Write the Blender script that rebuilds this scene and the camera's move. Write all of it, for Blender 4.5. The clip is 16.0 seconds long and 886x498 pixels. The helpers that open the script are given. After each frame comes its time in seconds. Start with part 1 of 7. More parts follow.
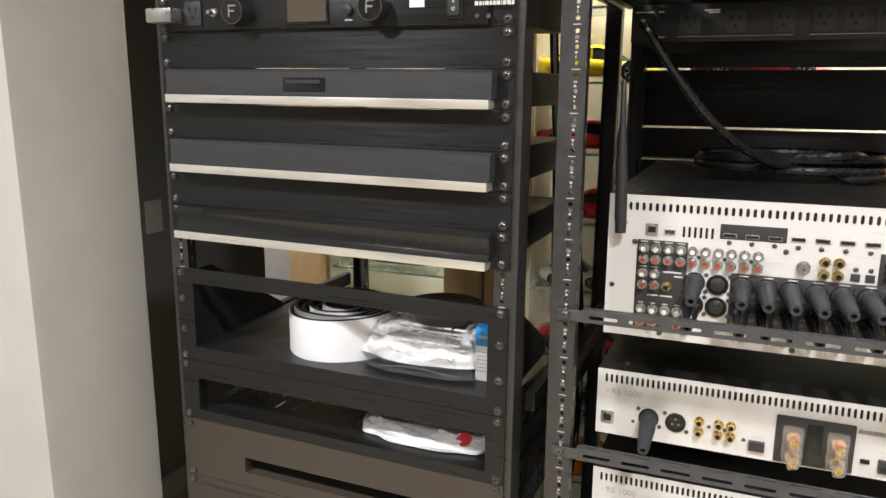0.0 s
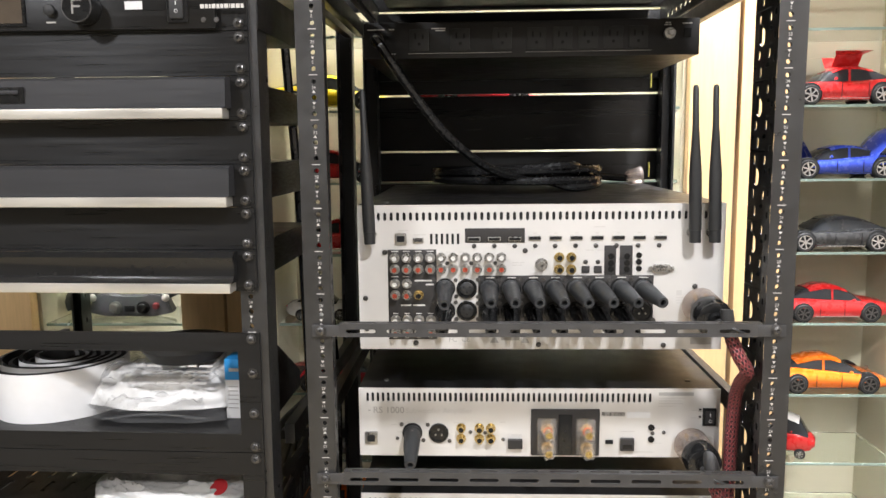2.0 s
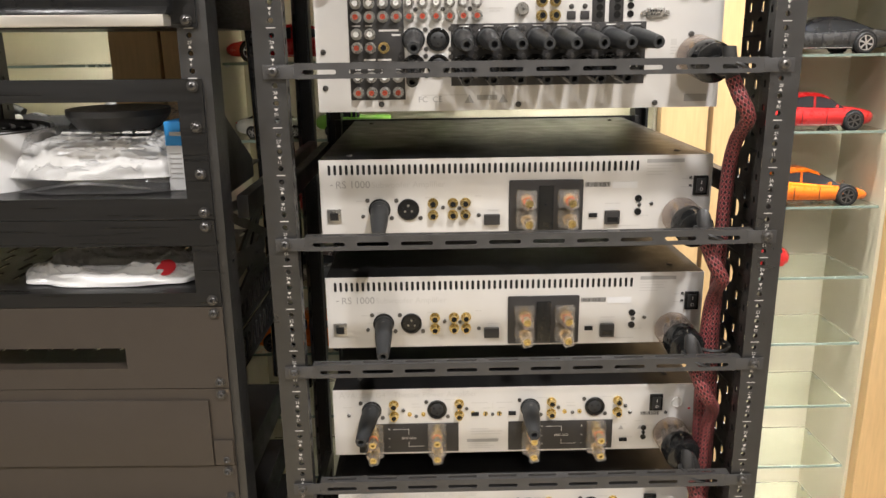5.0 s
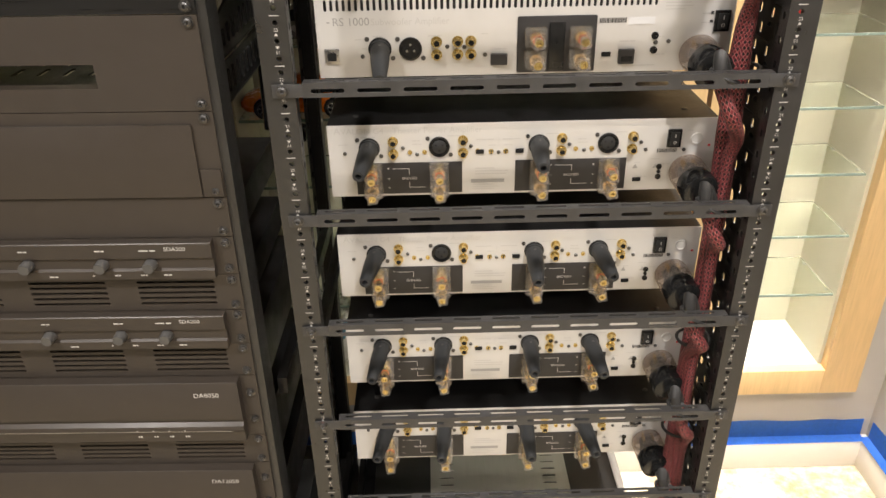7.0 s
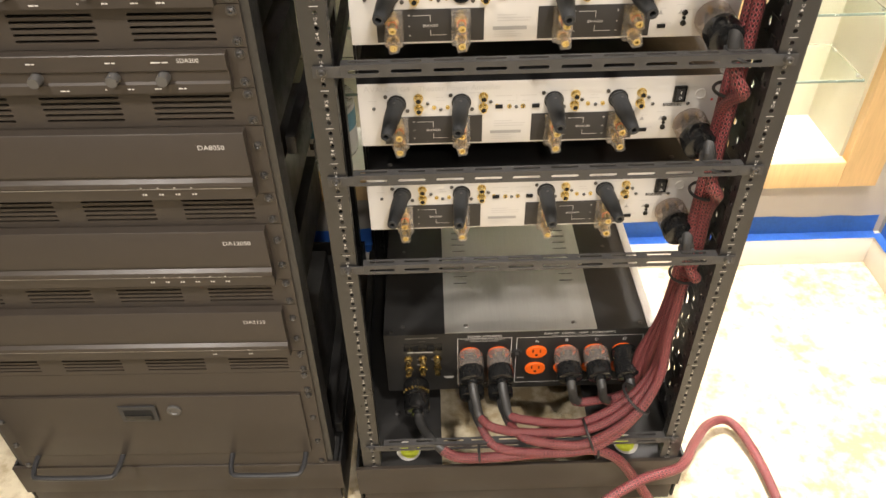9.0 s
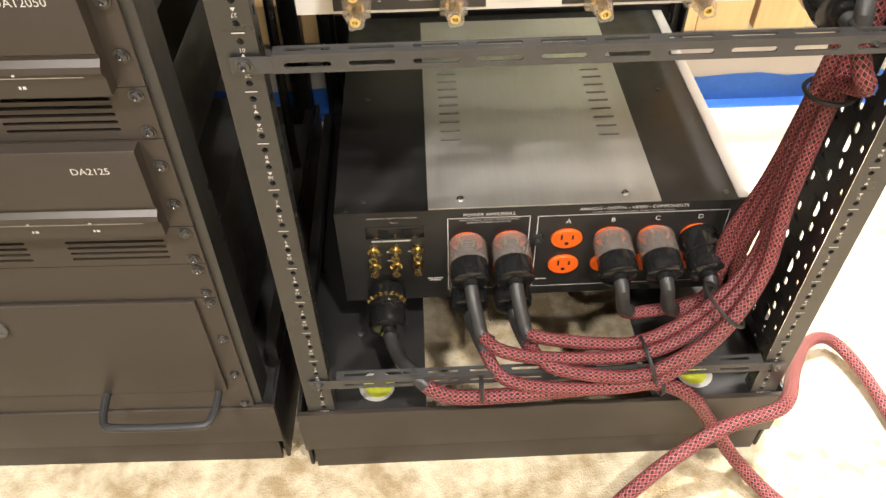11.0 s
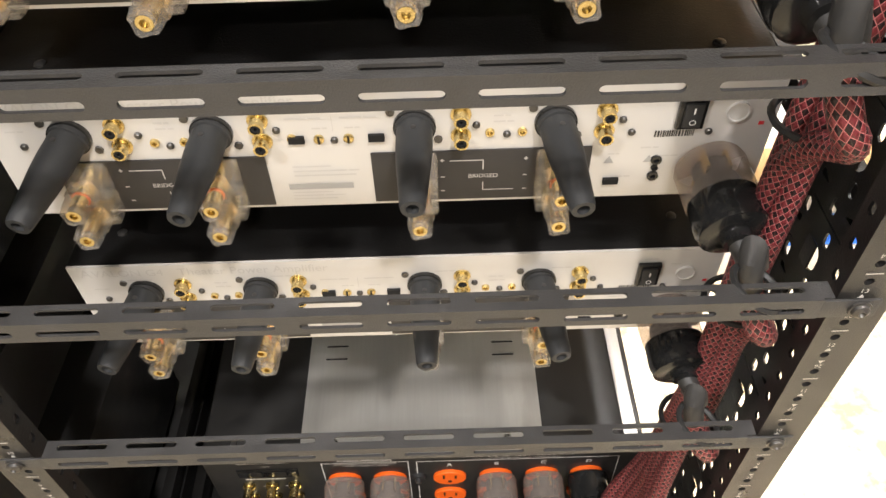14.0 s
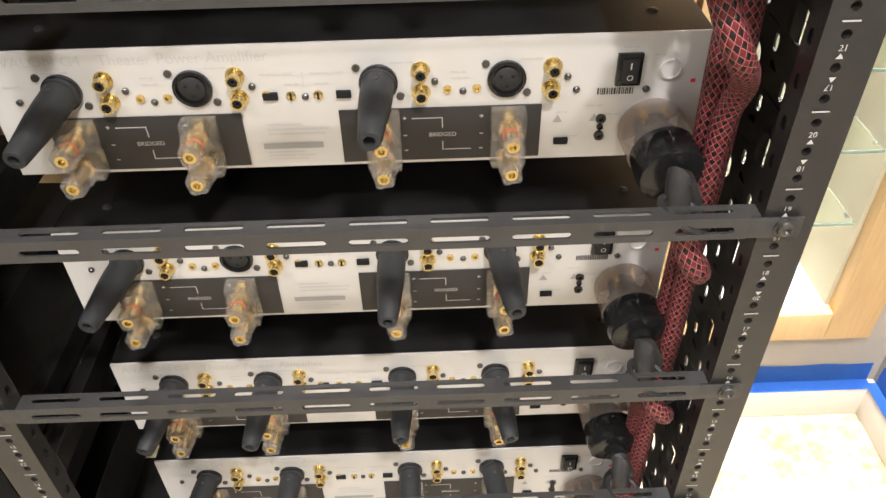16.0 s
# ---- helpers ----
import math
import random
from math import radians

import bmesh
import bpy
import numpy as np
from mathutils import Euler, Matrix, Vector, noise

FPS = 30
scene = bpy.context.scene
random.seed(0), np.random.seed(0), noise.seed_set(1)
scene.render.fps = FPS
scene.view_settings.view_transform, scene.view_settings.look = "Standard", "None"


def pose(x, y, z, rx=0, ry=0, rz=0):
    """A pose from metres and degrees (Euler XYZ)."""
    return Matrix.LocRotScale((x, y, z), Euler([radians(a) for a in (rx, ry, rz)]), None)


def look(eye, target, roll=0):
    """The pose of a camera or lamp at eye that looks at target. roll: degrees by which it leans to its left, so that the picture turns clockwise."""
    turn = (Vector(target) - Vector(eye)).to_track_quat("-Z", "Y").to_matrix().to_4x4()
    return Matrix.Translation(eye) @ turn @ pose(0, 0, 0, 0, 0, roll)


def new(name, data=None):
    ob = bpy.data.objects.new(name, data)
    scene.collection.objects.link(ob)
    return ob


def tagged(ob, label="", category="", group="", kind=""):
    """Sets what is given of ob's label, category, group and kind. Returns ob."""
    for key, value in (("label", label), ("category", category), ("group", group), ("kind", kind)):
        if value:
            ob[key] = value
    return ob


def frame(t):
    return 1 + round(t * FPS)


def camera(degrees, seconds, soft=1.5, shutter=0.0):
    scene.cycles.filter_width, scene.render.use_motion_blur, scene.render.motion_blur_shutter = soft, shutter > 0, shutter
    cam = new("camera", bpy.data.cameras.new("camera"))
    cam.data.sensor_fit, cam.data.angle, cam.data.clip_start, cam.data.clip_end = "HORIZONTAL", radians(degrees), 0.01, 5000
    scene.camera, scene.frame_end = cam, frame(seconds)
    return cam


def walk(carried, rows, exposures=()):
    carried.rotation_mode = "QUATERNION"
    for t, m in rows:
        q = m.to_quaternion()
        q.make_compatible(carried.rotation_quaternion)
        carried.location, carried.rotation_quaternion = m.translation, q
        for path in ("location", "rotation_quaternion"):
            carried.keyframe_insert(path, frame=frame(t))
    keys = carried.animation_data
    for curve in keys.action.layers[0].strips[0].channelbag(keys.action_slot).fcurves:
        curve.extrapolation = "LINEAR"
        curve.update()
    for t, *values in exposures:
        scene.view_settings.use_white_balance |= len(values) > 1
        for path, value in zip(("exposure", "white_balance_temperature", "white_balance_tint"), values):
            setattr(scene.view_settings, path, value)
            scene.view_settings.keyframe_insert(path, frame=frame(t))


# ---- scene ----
cam = camera(60.5, 16.0)
PATH = [
    (0, (-0.056, -0.791, 1.494), (-0.794, 1.02, 1.074), 0.3),
    (0.5, (-0.073, -0.783, 1.501), (-0.551, 1.125, 1.138), 0.5),
    (1, (-0.072, -0.777, 1.479), (-0.366, 1.179, 1.185), -0.3),
    (1.5, (-0.071, -0.777, 1.466), (-0.239, 1.196, 1.189), -0.5),
    (2, (-0.072, -0.768, 1.441), (-0.157, 1.211, 1.169), -0.6),
    (2.5, (-0.077, -0.749, 1.412), (-0.112, 1.231, 1.135), -0.7),
    (3, (-0.083, -0.732, 1.378), (-0.087, 1.247, 1.092), -0.8),
    (3.2, (-0.086, -0.729, 1.367), (-0.079, 1.25, 1.074), -0.8),
    (5.3, (-0.091, -0.705, 1.261), (-0.065, 1.205, 0.668), -0.8),
    (5.5, (-0.09, -0.701, 1.25), (-0.066, 1.195, 0.614), -0.8),
    (6, (-0.088, -0.694, 1.221), (-0.067, 1.161, 0.473), -0.9),
    (6.5, (-0.09, -0.688, 1.193), (-0.07, 1.119, 0.335), -1.0),
    (7, (-0.096, -0.683, 1.162), (-0.077, 1.068, 0.196), -1.1),
    (7.5, (-0.102, -0.684, 1.137), (-0.085, 1.01, 0.075), -1.2),
    (8, (-0.104, -0.688, 1.106), (-0.089, 0.947, -0.046), -1.2),
    (8.5, (-0.114, -0.692, 1.072), (-0.098, 0.881, -0.163), -1.3),
    (9, (-0.123, -0.692, 1.046), (-0.108, 0.824, -0.259), -1.3),
    (9.5, (-0.126, -0.689, 1.039), (-0.111, 0.778, -0.321), -1.4),
    (9.7, (-0.126, -0.685, 1.035), (-0.111, 0.765, -0.342), -1.4),
    (11.8, (-0.087, -0.299, 0.512), (-0.036, 1.083, -0.933), -0.9),
    (12, (-0.073, -0.287, 0.505), (-0.027, 1.094, -0.94), -1.1),
    (12.5, (-0.045, -0.27, 0.538), (0.01, 1.111, -0.907), -0.8),
    (13, (-0.015, -0.245, 0.633), (0.025, 1.128, -0.821), -1.3),
    (13.5, (0.01, -0.251, 0.726), (0.066, 1.166, -0.684), -0.9),
    (14, (0.035, -0.223, 0.85), (0.028, 1.119, -0.633), -2.0),
    (14.5, (0.037, -0.231, 0.92), (0.046, 1.138, -0.537), -1.6),
    (15, (0.038, -0.264, 0.983), (0.05, 1.138, -0.444), -1.6),
    (15.5, (0.043, -0.285, 1.031), (0.06, 1.17, -0.34), -1.5),
    (16, (0.05, -0.307, 1.073), (0.073, 1.218, -0.221), -1.4),
]
walk(cam, [(t, look(eye, target, roll)) for t, eye, target, roll in PATH],
     exposures=[(0, 0.05, 6050, 10), (1.5, 0.0, 6000, 10), (3, -0.18, 6050, 10), (5.5, -0.25, 6450, 10), (7.5, -0.15, 6650, 10), (9, 0.0, 6850, 10), (9.7, 0.05, 6850, 10),
                (12, 0.5, 6550, 10), (12.6, 0.42, 6500, 10), (13, 0.27, 6500, 10), (14, 0.1, 6450, 10), (16, -0.05, 6250, 10)])

# ---- light ----
world = bpy.data.worlds.new("room_world")
scene.world = world
world.use_nodes = True
world.node_tree.nodes["Background"].inputs[0].default_value = (0.55, 0.5, 0.43, 1)
world.node_tree.nodes["Background"].inputs[1].default_value = 0.05
scene.view_settings.exposure = 0.0


def lamp(name, kind, loc, target, power, color, size=0.1, size_y=None, spread=None):
    data = bpy.data.lights.new(name, kind)
    data.energy, data.color = power, color
    if kind == "AREA":
        data.shape = "RECTANGLE" if size_y else "DISK"
        data.size = size
        if size_y:
            data.size_y = size_y
        if spread:
            data.spread = radians(spread)
    ob = new(name, data)
    ob.matrix_world = look(loc, target)
    return ob


WARM, NEUTRAL = (1.0, 0.88, 0.71), (1.0, 0.955, 0.925)
CEIL = 2.55
DOWNLIGHTS = [(0.40, -1.05, 42, 0.14), (-1.25, -1.2, 40, 0.14), (0.1, -2.3, 38, 0.14), (-1.7, -1.5, 7, 0.14)]
for lx, ly, power, size in DOWNLIGHTS:
    lamp("downlight_lamp", "AREA", (lx, ly, CEIL - 0.03), (lx, ly, 0), power, NEUTRAL, size, spread=150)
lamp("niche_downlight_lamp", "AREA", (0.50, 0.10, CEIL - 0.03), (0.50, 0.12, 0), 9, NEUTRAL, 0.1, spread=48)
for wx, power in ((0.32, 9.0), (-1.0, 4.0)):
    lamp("wall_washer_lamp", "AREA", (wx, 0.44, CEIL - 0.03), (wx, 0.56, 1.0), power, NEUTRAL, 0.08, spread=42)
for cx, w, power in ((0.583, 0.22, 0.45), (-0.075, 0.70, 4.5), (-0.745, 0.26, 2.6)):
    lamp("case_led_lamp", "AREA", (cx, 0.620, 2.13), (cx, 0.640, 0), power, WARM, w, 0.1, spread=120)


# ---- materials ----
def mat(name, color, rough=0.5, metal=0.0, var=0.12, scale=30.0, bump=0.0, bscale=400.0, trans=0.0, coat=0.0, stretch=(1, 1, 1), ior=1.45, rvar=0.1, alpha=1.0):
    m = bpy.data.materials.new(name)
    m.use_nodes = True
    nt = m.node_tree
    p = nt.nodes["Principled BSDF"]
    p.inputs["Roughness"].default_value, p.inputs["Metallic"].default_value = rough, metal
    p.inputs["Transmission Weight"].default_value, p.inputs["Coat Weight"].default_value = trans, coat
    p.inputs["IOR"].default_value = ior
    p.inputs["Base Color"].default_value = (*color, 1)
    tc = nt.nodes.new("ShaderNodeTexCoord")
    mp = nt.nodes.new("ShaderNodeMapping")
    mp.inputs["Scale"].default_value = stretch
    nt.links.new(tc.outputs["Object"], mp.inputs[0])
    if var:
        n1, n2 = nt.nodes.new("ShaderNodeTexNoise"), nt.nodes.new("ShaderNodeTexNoise")
        n1.inputs["Scale"].default_value, n1.inputs["Detail"].default_value = scale * 0.2, 4
        n2.inputs["Scale"].default_value, n2.inputs["Detail"].default_value = scale * 3, 6
        nt.links.new(mp.outputs[0], n1.inputs[0])
        nt.links.new(mp.outputs[0], n2.inputs[0])
        add = nt.nodes.new("ShaderNodeMath")
        add.operation = "ADD"
        nt.links.new(n1.outputs[0], add.inputs[0])
        nt.links.new(n2.outputs[0], add.inputs[1])
        ramp = nt.nodes.new("ShaderNodeMapRange")
        ramp.inputs["From Min"].default_value, ramp.inputs["From Max"].default_value = 0.7, 1.3
        ramp.inputs["To Min"].default_value, ramp.inputs["To Max"].default_value = 1 - var, 1 + var
        nt.links.new(add.outputs[0], ramp.inputs[0])
        mul = nt.nodes.new("ShaderNodeVectorMath")
        mul.operation = "SCALE"
        mul.inputs[0].default_value = color
        nt.links.new(ramp.outputs[0], mul.inputs["Scale"])
        nt.links.new(mul.outputs[0], p.inputs["Base Color"])
        r2 = nt.nodes.new("ShaderNodeMapRange")
        r2.inputs["From Min"].default_value, r2.inputs["From Max"].default_value = 0.7, 1.3
        r2.inputs["To Min"].default_value, r2.inputs["To Max"].default_value = max(0.03, rough - rvar), min(1, rough + rvar)
        nt.links.new(add.outputs[0], r2.inputs[0])
        nt.links.new(r2.outputs[0], p.inputs["Roughness"])
    if bump:
        nb, b = nt.nodes.new("ShaderNodeTexNoise"), nt.nodes.new("ShaderNodeBump")
        nb.inputs["Scale"].default_value, nb.inputs["Detail"].default_value = bscale, 3
        b.inputs["Strength"].default_value, b.inputs["Distance"].default_value = bump, 0.001
        nt.links.new(mp.outputs[0], nb.inputs[0])
        nt.links.new(nb.outputs[0], b.inputs["Height"])
        nt.links.new(b.outputs[0], p.inputs["Normal"])
    return m


def braid(name, c1, c2, c3, around=11.0, pitch=0.0058):
    """Woven sleeve: two crossing families of strands, along the tube's own UV (turns, metres)."""
    m = mat(name, c1, 0.42, 0, var=0)
    nt = m.node_tree
    p = nt.nodes["Principled BSDF"]
    uv = nt.nodes.new("ShaderNodeUVMap")
    sep = nt.nodes.new("ShaderNodeSeparateXYZ")
    nt.links.new(uv.outputs[0], sep.inputs[0])

    def op(kind, a, b=None):
        n = nt.nodes.new("ShaderNodeMath")
        n.operation = kind
        for i, v in enumerate((a, b)):
            if v is None:
                continue
            if isinstance(v, (int, float)):
                n.inputs[i].default_value = v
            else:
                nt.links.new(v, n.inputs[i])
        return n.outputs[0]

    a = op("MULTIPLY", sep.outputs[0], around * 2 * math.pi)
    b = op("MULTIPLY", sep.outputs[1], 2 * math.pi / pitch)
    s1, s2 = op("SINE", op("MULTIPLY", op("ADD", a, b), 0.5)), op("SINE", op("MULTIPLY", op("SUBTRACT", a, b), 0.5))
    w = op("MINIMUM", op("ABSOLUTE", s1), op("ABSOLUTE", s2))
    strand = nt.nodes.new("ShaderNodeMapRange")
    strand.inputs["From Min"].default_value, strand.inputs["From Max"].default_value = 0.22, 0.12
    nt.links.new(w, strand.inputs[0])
    weave = op("GREATER_THAN", op("MULTIPLY", s1, s2), 0.0)
    base, top = nt.nodes.new("ShaderNodeMix"), nt.nodes.new("ShaderNodeMix")
    for mixer, x, y, f in ((base, c2, c3, weave), (top, None, c1, strand.outputs[0])):
        mixer.data_type = "RGBA"
        nt.links.new(f, mixer.inputs[0])
        if x:
            mixer.inputs[6].default_value = (*x, 1)
        mixer.inputs[7].default_value = (*y, 1)
    nt.links.new(base.outputs[2], top.inputs[6])
    nt.links.new(top.outputs[2], p.inputs["Base Color"])
    bp = nt.nodes.new("ShaderNodeBump")
    bp.inputs["Strength"].default_value, bp.inputs["Distance"].default_value = 0.8, 0.0008
    nt.links.new(w, bp.inputs["Height"])
    nt.links.new(bp.outputs[0], p.inputs["Normal"])
    return m


BLACK = mat("black_powder_coat", (0.0088, 0.0084, 0.0082), 0.38, 0, 0.25, 12, 0.25, 900)
CASE_BLACK = mat("charcoal_black_case", (0.019, 0.0185, 0.018), 0.42, 0.0, 0.12, 20, 0.08, 700)
BLACK_SATIN = mat("black_satin_metal", (0.0075, 0.0073, 0.0072), 0.33, 0.0, 0.08, 20, 0.06, 700, stretch=(0.15, 1, 6))
GREY_RAIL = mat("grey_textured_rail", (0.040, 0.039, 0.039), 0.45, 0.0, 0.2, 20, 0.35, 1200)
RAIL_BLACK = mat("black_textured_rail", (0.0185, 0.0178, 0.0172), 0.36, 0.0, 0.2, 20, 0.3, 1200)
BROWN_BLACK = mat("bronze_black_face", (0.041, 0.0325, 0.0255), 0.38, 0.1, 0.05, 20, 0.06, 800, rvar=0.03)
SLATE = mat("slate_grey_anodised", (0.043, 0.043, 0.045), 0.40, 0.35, 0.08, 20, 0.05, 600, stretch=(0.2, 1, 4))
SILVER = mat("silver_painted_panel", (0.64, 0.62, 0.59), 0.42, 0.25, 0.03, 14, 0.06, 1500)
PLATE = mat("brushed_silver_plate", (0.50, 0.49, 0.46), 0.4, 0.6, 0.06, 20, 0.06, 500, stretch=(8, 0.3, 1))
ALU = mat("bright_aluminium", (0.80, 0.77, 0.7), 0.3, 0.8, 0.06, 40, stretch=(0.1, 1, 1))
SCREW_GREY = mat("dull_screw_steel", (0.11, 0.107, 0.105), 0.32, 0.85, 0.2, 200)
STEEL = mat("screw_steel", (0.46, 0.45, 0.43), 0.3, 0.95, 0.15, 200)
DARK_STEEL = mat("dark_screw", (0.12, 0.115, 0.11), 0.35, 0.8, 0.2, 200)
GOLD = mat("gold_plating", (0.66, 0.52, 0.24), 0.25, 1.0, 0.06, 200)
BRASS = mat("pale_brass", (0.95, 0.74, 0.36), 0.2, 1.0, 0.08, 200)
# near-black; stands in for the shade inside openings, also used on black trim
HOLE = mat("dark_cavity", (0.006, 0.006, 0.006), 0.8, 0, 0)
PRINT_GREY = mat("grey_print", (0.36, 0.35, 0.33), 0.7, 0, 0)
PRINT_PALE = mat("pale_grey_print", (0.56, 0.54, 0.51), 0.7, 0, 0)
PRINT_WHITE = mat("white_print", (0.78, 0.77, 0.74), 0.6, 0, 0)
LABEL = mat("dark_label_film", (0.032, 0.03, 0.029), 0.45, 0, 0.1, 30)
RUBBER = mat("black_rubber", (0.022, 0.022, 0.022), 0.5, 0, 0.15, 60, 0.15, 900)
PLUG_GREY = mat("charcoal_plug", (0.030, 0.031, 0.032), 0.48, 0, 0.12, 60, 0.1, 800)
BLACK_GLOSS = mat("black_gloss_plastic", (0.012, 0.012, 0.012), 0.16, 0, 0.1, 40)
CABLE = mat("black_cable_jacket", (0.012, 0.012, 0.012), 0.2, 0, 0.15, 60)
SHRINK = mat("grey_black_heat_shrink", (0.034, 0.033, 0.032), 0.42, 0, 0.15, 60, 0.2, 300)
CLEAR = mat("clear_plastic", (1.0, 0.98, 0.95), 0.06, 0, 0, trans=0.78, ior=1.5, coat=0.5)
SMOKE = mat("smoky_clear_plastic", (0.42, 0.36, 0.32), 0.10, 0, 0.1, 60, trans=0.35, ior=1.45)
GLASS = mat("shelf_glass", (0.93, 0.98, 0.95), 0.02, 0, 0, trans=1.0, ior=1.45)
GLASS_EDGE = mat("green_glass_edge", (0.40, 0.50, 0.42), 0.2, 0, 0.1, 60, trans=0.5)
WOOD = mat("pale_maple", (0.64, 0.44, 0.215), 0.45, 0, 0.1, 14, 0.05, 60, stretch=(6, 6, 0.5))
CASE_IN = mat("cream_case_lining", (0.50, 0.465, 0.34), 0.6, 0, 0.04, 6)
CASE_FLOOR = mat("white_case_floor", (0.64, 0.63, 0.57), 0.5, 0, 0.03, 6)
WALL = mat("taupe_wall_paint", (0.40, 0.37, 0.33), 0.75, 0, 0.04, 6, 0.15, 250)
WALL_LIGHT = mat("pale_grey_wall_paint", (0.35, 0.34, 0.31), 0.6, 0, 0.06, 5, 0.1, 200)
WALL_DARK = mat("dark_grey_wall_paint", (0.26, 0.25, 0.22), 0.75, 0, 0.05, 6, 0.1, 200)
CEILING = mat("white_ceiling_paint", (0.78, 0.76, 0.72), 0.8, 0, 0.03, 5)
SKIRT = mat("off_white_baseboard", (0.70, 0.66, 0.60), 0.5, 0, 0.04, 10)
TAPE = mat("blue_masking_tape", (0.06, 0.22, 0.72), 0.6, 0, 0.12, 40, 0.2, 300)
YELLOW_STICKER = mat("yellow_green_sticker", (0.62, 0.68, 0.06), 0.5, 0, 0.15, 60)
BAG_CLEAR = mat("clear_bag_film", (0.30, 0.30, 0.30), 0.1, 0, 0.1, 40, 0.4, 120, coat=0.6)
BAG_WHITE = mat("white_plastic_bag", (0.70, 0.69, 0.67), 0.3, 0, 0.06, 40, 0.5, 90)
PAPER = mat("white_paper", (0.66, 0.655, 0.65), 0.6, 0, 0.04, 20)
BLUE_CARD = mat("blue_card", (0.03, 0.25, 0.6), 0.5, 0, 0.06, 30)
RCA_RED = mat("dull_red_jack_ring", (0.42, 0.07, 0.035), 0.45, 0, 0.1, 60)
RED_PRINT = mat("red_print", (0.7, 0.04, 0.05), 0.5, 0, 0)
ORANGE = mat("orange_receptacle", (0.85, 0.13, 0.012), 0.4, 0, 0.05, 40)
BRAID = braid("red_black_braided_sleeve", (0.48, 0.16, 0.155), (0.016, 0.006, 0.007), (0.15, 0.020, 0.025))
TYRE = mat("black_tyre", (0.02, 0.02, 0.02), 0.6, 0, 0.1, 60)
CHROME = mat("chrome_rim", (0.75, 0.75, 0.75), 0.2, 0.9, 0.05, 100)
CAR_GLASS = mat("dark_car_glass", (0.03, 0.032, 0.035), 0.08, 0, 0)
DISPLAY = mat("amber_grey_display", (0.075, 0.060, 0.045), 0.15, 0, 0.1, 30)
YELLOW_LABEL = mat("yellow_label", (0.75, 0.65, 0.15), 0.5, 0, 0.05, 40)


def see_through(m, tint, share):
    """Thin clear plastic: lets part of the light pass straight, the rest goes by the glossy body."""
    nt = m.node_tree
    p, out = nt.nodes["Principled BSDF"], nt.nodes["Material Output"]
    tr, mx = nt.nodes.new("ShaderNodeBsdfTransparent"), nt.nodes.new("ShaderNodeMixShader")
    tr.inputs[0].default_value = (*tint, 1)
    mx.inputs[0].default_value = share
    nt.links.new(tr.outputs[0], mx.inputs[1])
    nt.links.new(p.outputs[0], mx.inputs[2])
    nt.links.new(mx.outputs[0], out.inputs[0])
    return m


see_through(CLEAR, (0.99, 0.97, 0.95), 0.38)
see_through(SMOKE, (0.95, 0.89, 0.85), 0.44)
see_through(BAG_CLEAR, (0.97, 0.97, 0.97), 0.11)


def floor_material():
    m = mat("mottled_beige_carpet", (0.5, 0.4, 0.27), 0.95, 0, 0.0)
    nt = m.node_tree
    p = nt.nodes["Principled BSDF"]
    tc = nt.nodes.new("ShaderNodeTexCoord")
    n1, n2, n3 = (nt.nodes.new("ShaderNodeTexNoise") for _ in range(3))
    for n, s, d in ((n1, 7.0, 7), (n2, 48.0, 8), (n3, 420.0, 2)):
        n.inputs["Scale"].default_value, n.inputs["Detail"].default_value = s, d
        nt.links.new(tc.outputs["Object"], n.inputs[0])
    r1 = nt.nodes.new("ShaderNodeValToRGB")
    r1.color_ramp.elements[0].position, r1.color_ramp.elements[1].position = 0.40, 0.58
    r1.color_ramp.elements[0].color, r1.color_ramp.elements[1].color = (0.37, 0.285, 0.165, 1), (0.68, 0.60, 0.44, 1)
    mix = nt.nodes.new("ShaderNodeMath")
    mix.operation = "MULTIPLY_ADD"
    mix.inputs[1].default_value = 0.5
    half = nt.nodes.new("ShaderNodeMath")
    half.operation = "MULTIPLY"
    half.inputs[1].default_value = 0.5
    nt.links.new(n1.outputs[0], half.inputs[0])
    nt.links.new(n2.outputs[0], mix.inputs[0])
    nt.links.new(half.outputs[0], mix.inputs[2])
    nt.links.new(mix.outputs[0], r1.inputs[0])
    nt.links.new(r1.outputs[0], p.inputs["Base Color"])
    b = nt.nodes.new("ShaderNodeBump")
    b.inputs["Strength"].default_value, b.inputs["Distance"].default_value = 0.7, 0.004
    nt.links.new(n3.outputs[0], b.inputs["Height"])
    nt.links.new(b.outputs[0], p.inputs["Normal"])
    return m


CARPET = floor_material()


def brushed(m, level, lengthwise=0.75):
    """Fine horizontal brushing: highlights stretch upright. level: how strongly the coat mirrors."""
    p = m.node_tree.nodes["Principled BSDF"]
    p.inputs["Specular IOR Level"].default_value = level
    if lengthwise:
        t = m.node_tree.nodes.new("ShaderNodeCombineXYZ")
        t.inputs[2].default_value = 1.0
        m.node_tree.links.new(t.outputs[0], p.inputs["Tangent"])
        p.inputs["Anisotropic"].default_value = lengthwise


brushed(BLACK_SATIN, 0.45)
brushed(BROWN_BLACK, 0.6)
brushed(RAIL_BLACK, 1.0, 0)
brushed(GREY_RAIL, 0.8, 0)

# ---- building blocks ----
ORIGIN = {}
MADE = []


def thing(name, base, label, category, group="", kind=""):
    ob = new(name)
    ob.empty_display_size = 0.02
    ob.location = base
    ORIGIN[ob] = Vector(base)
    MADE.append(ob)
    return tagged(ob, label, category, group, kind)


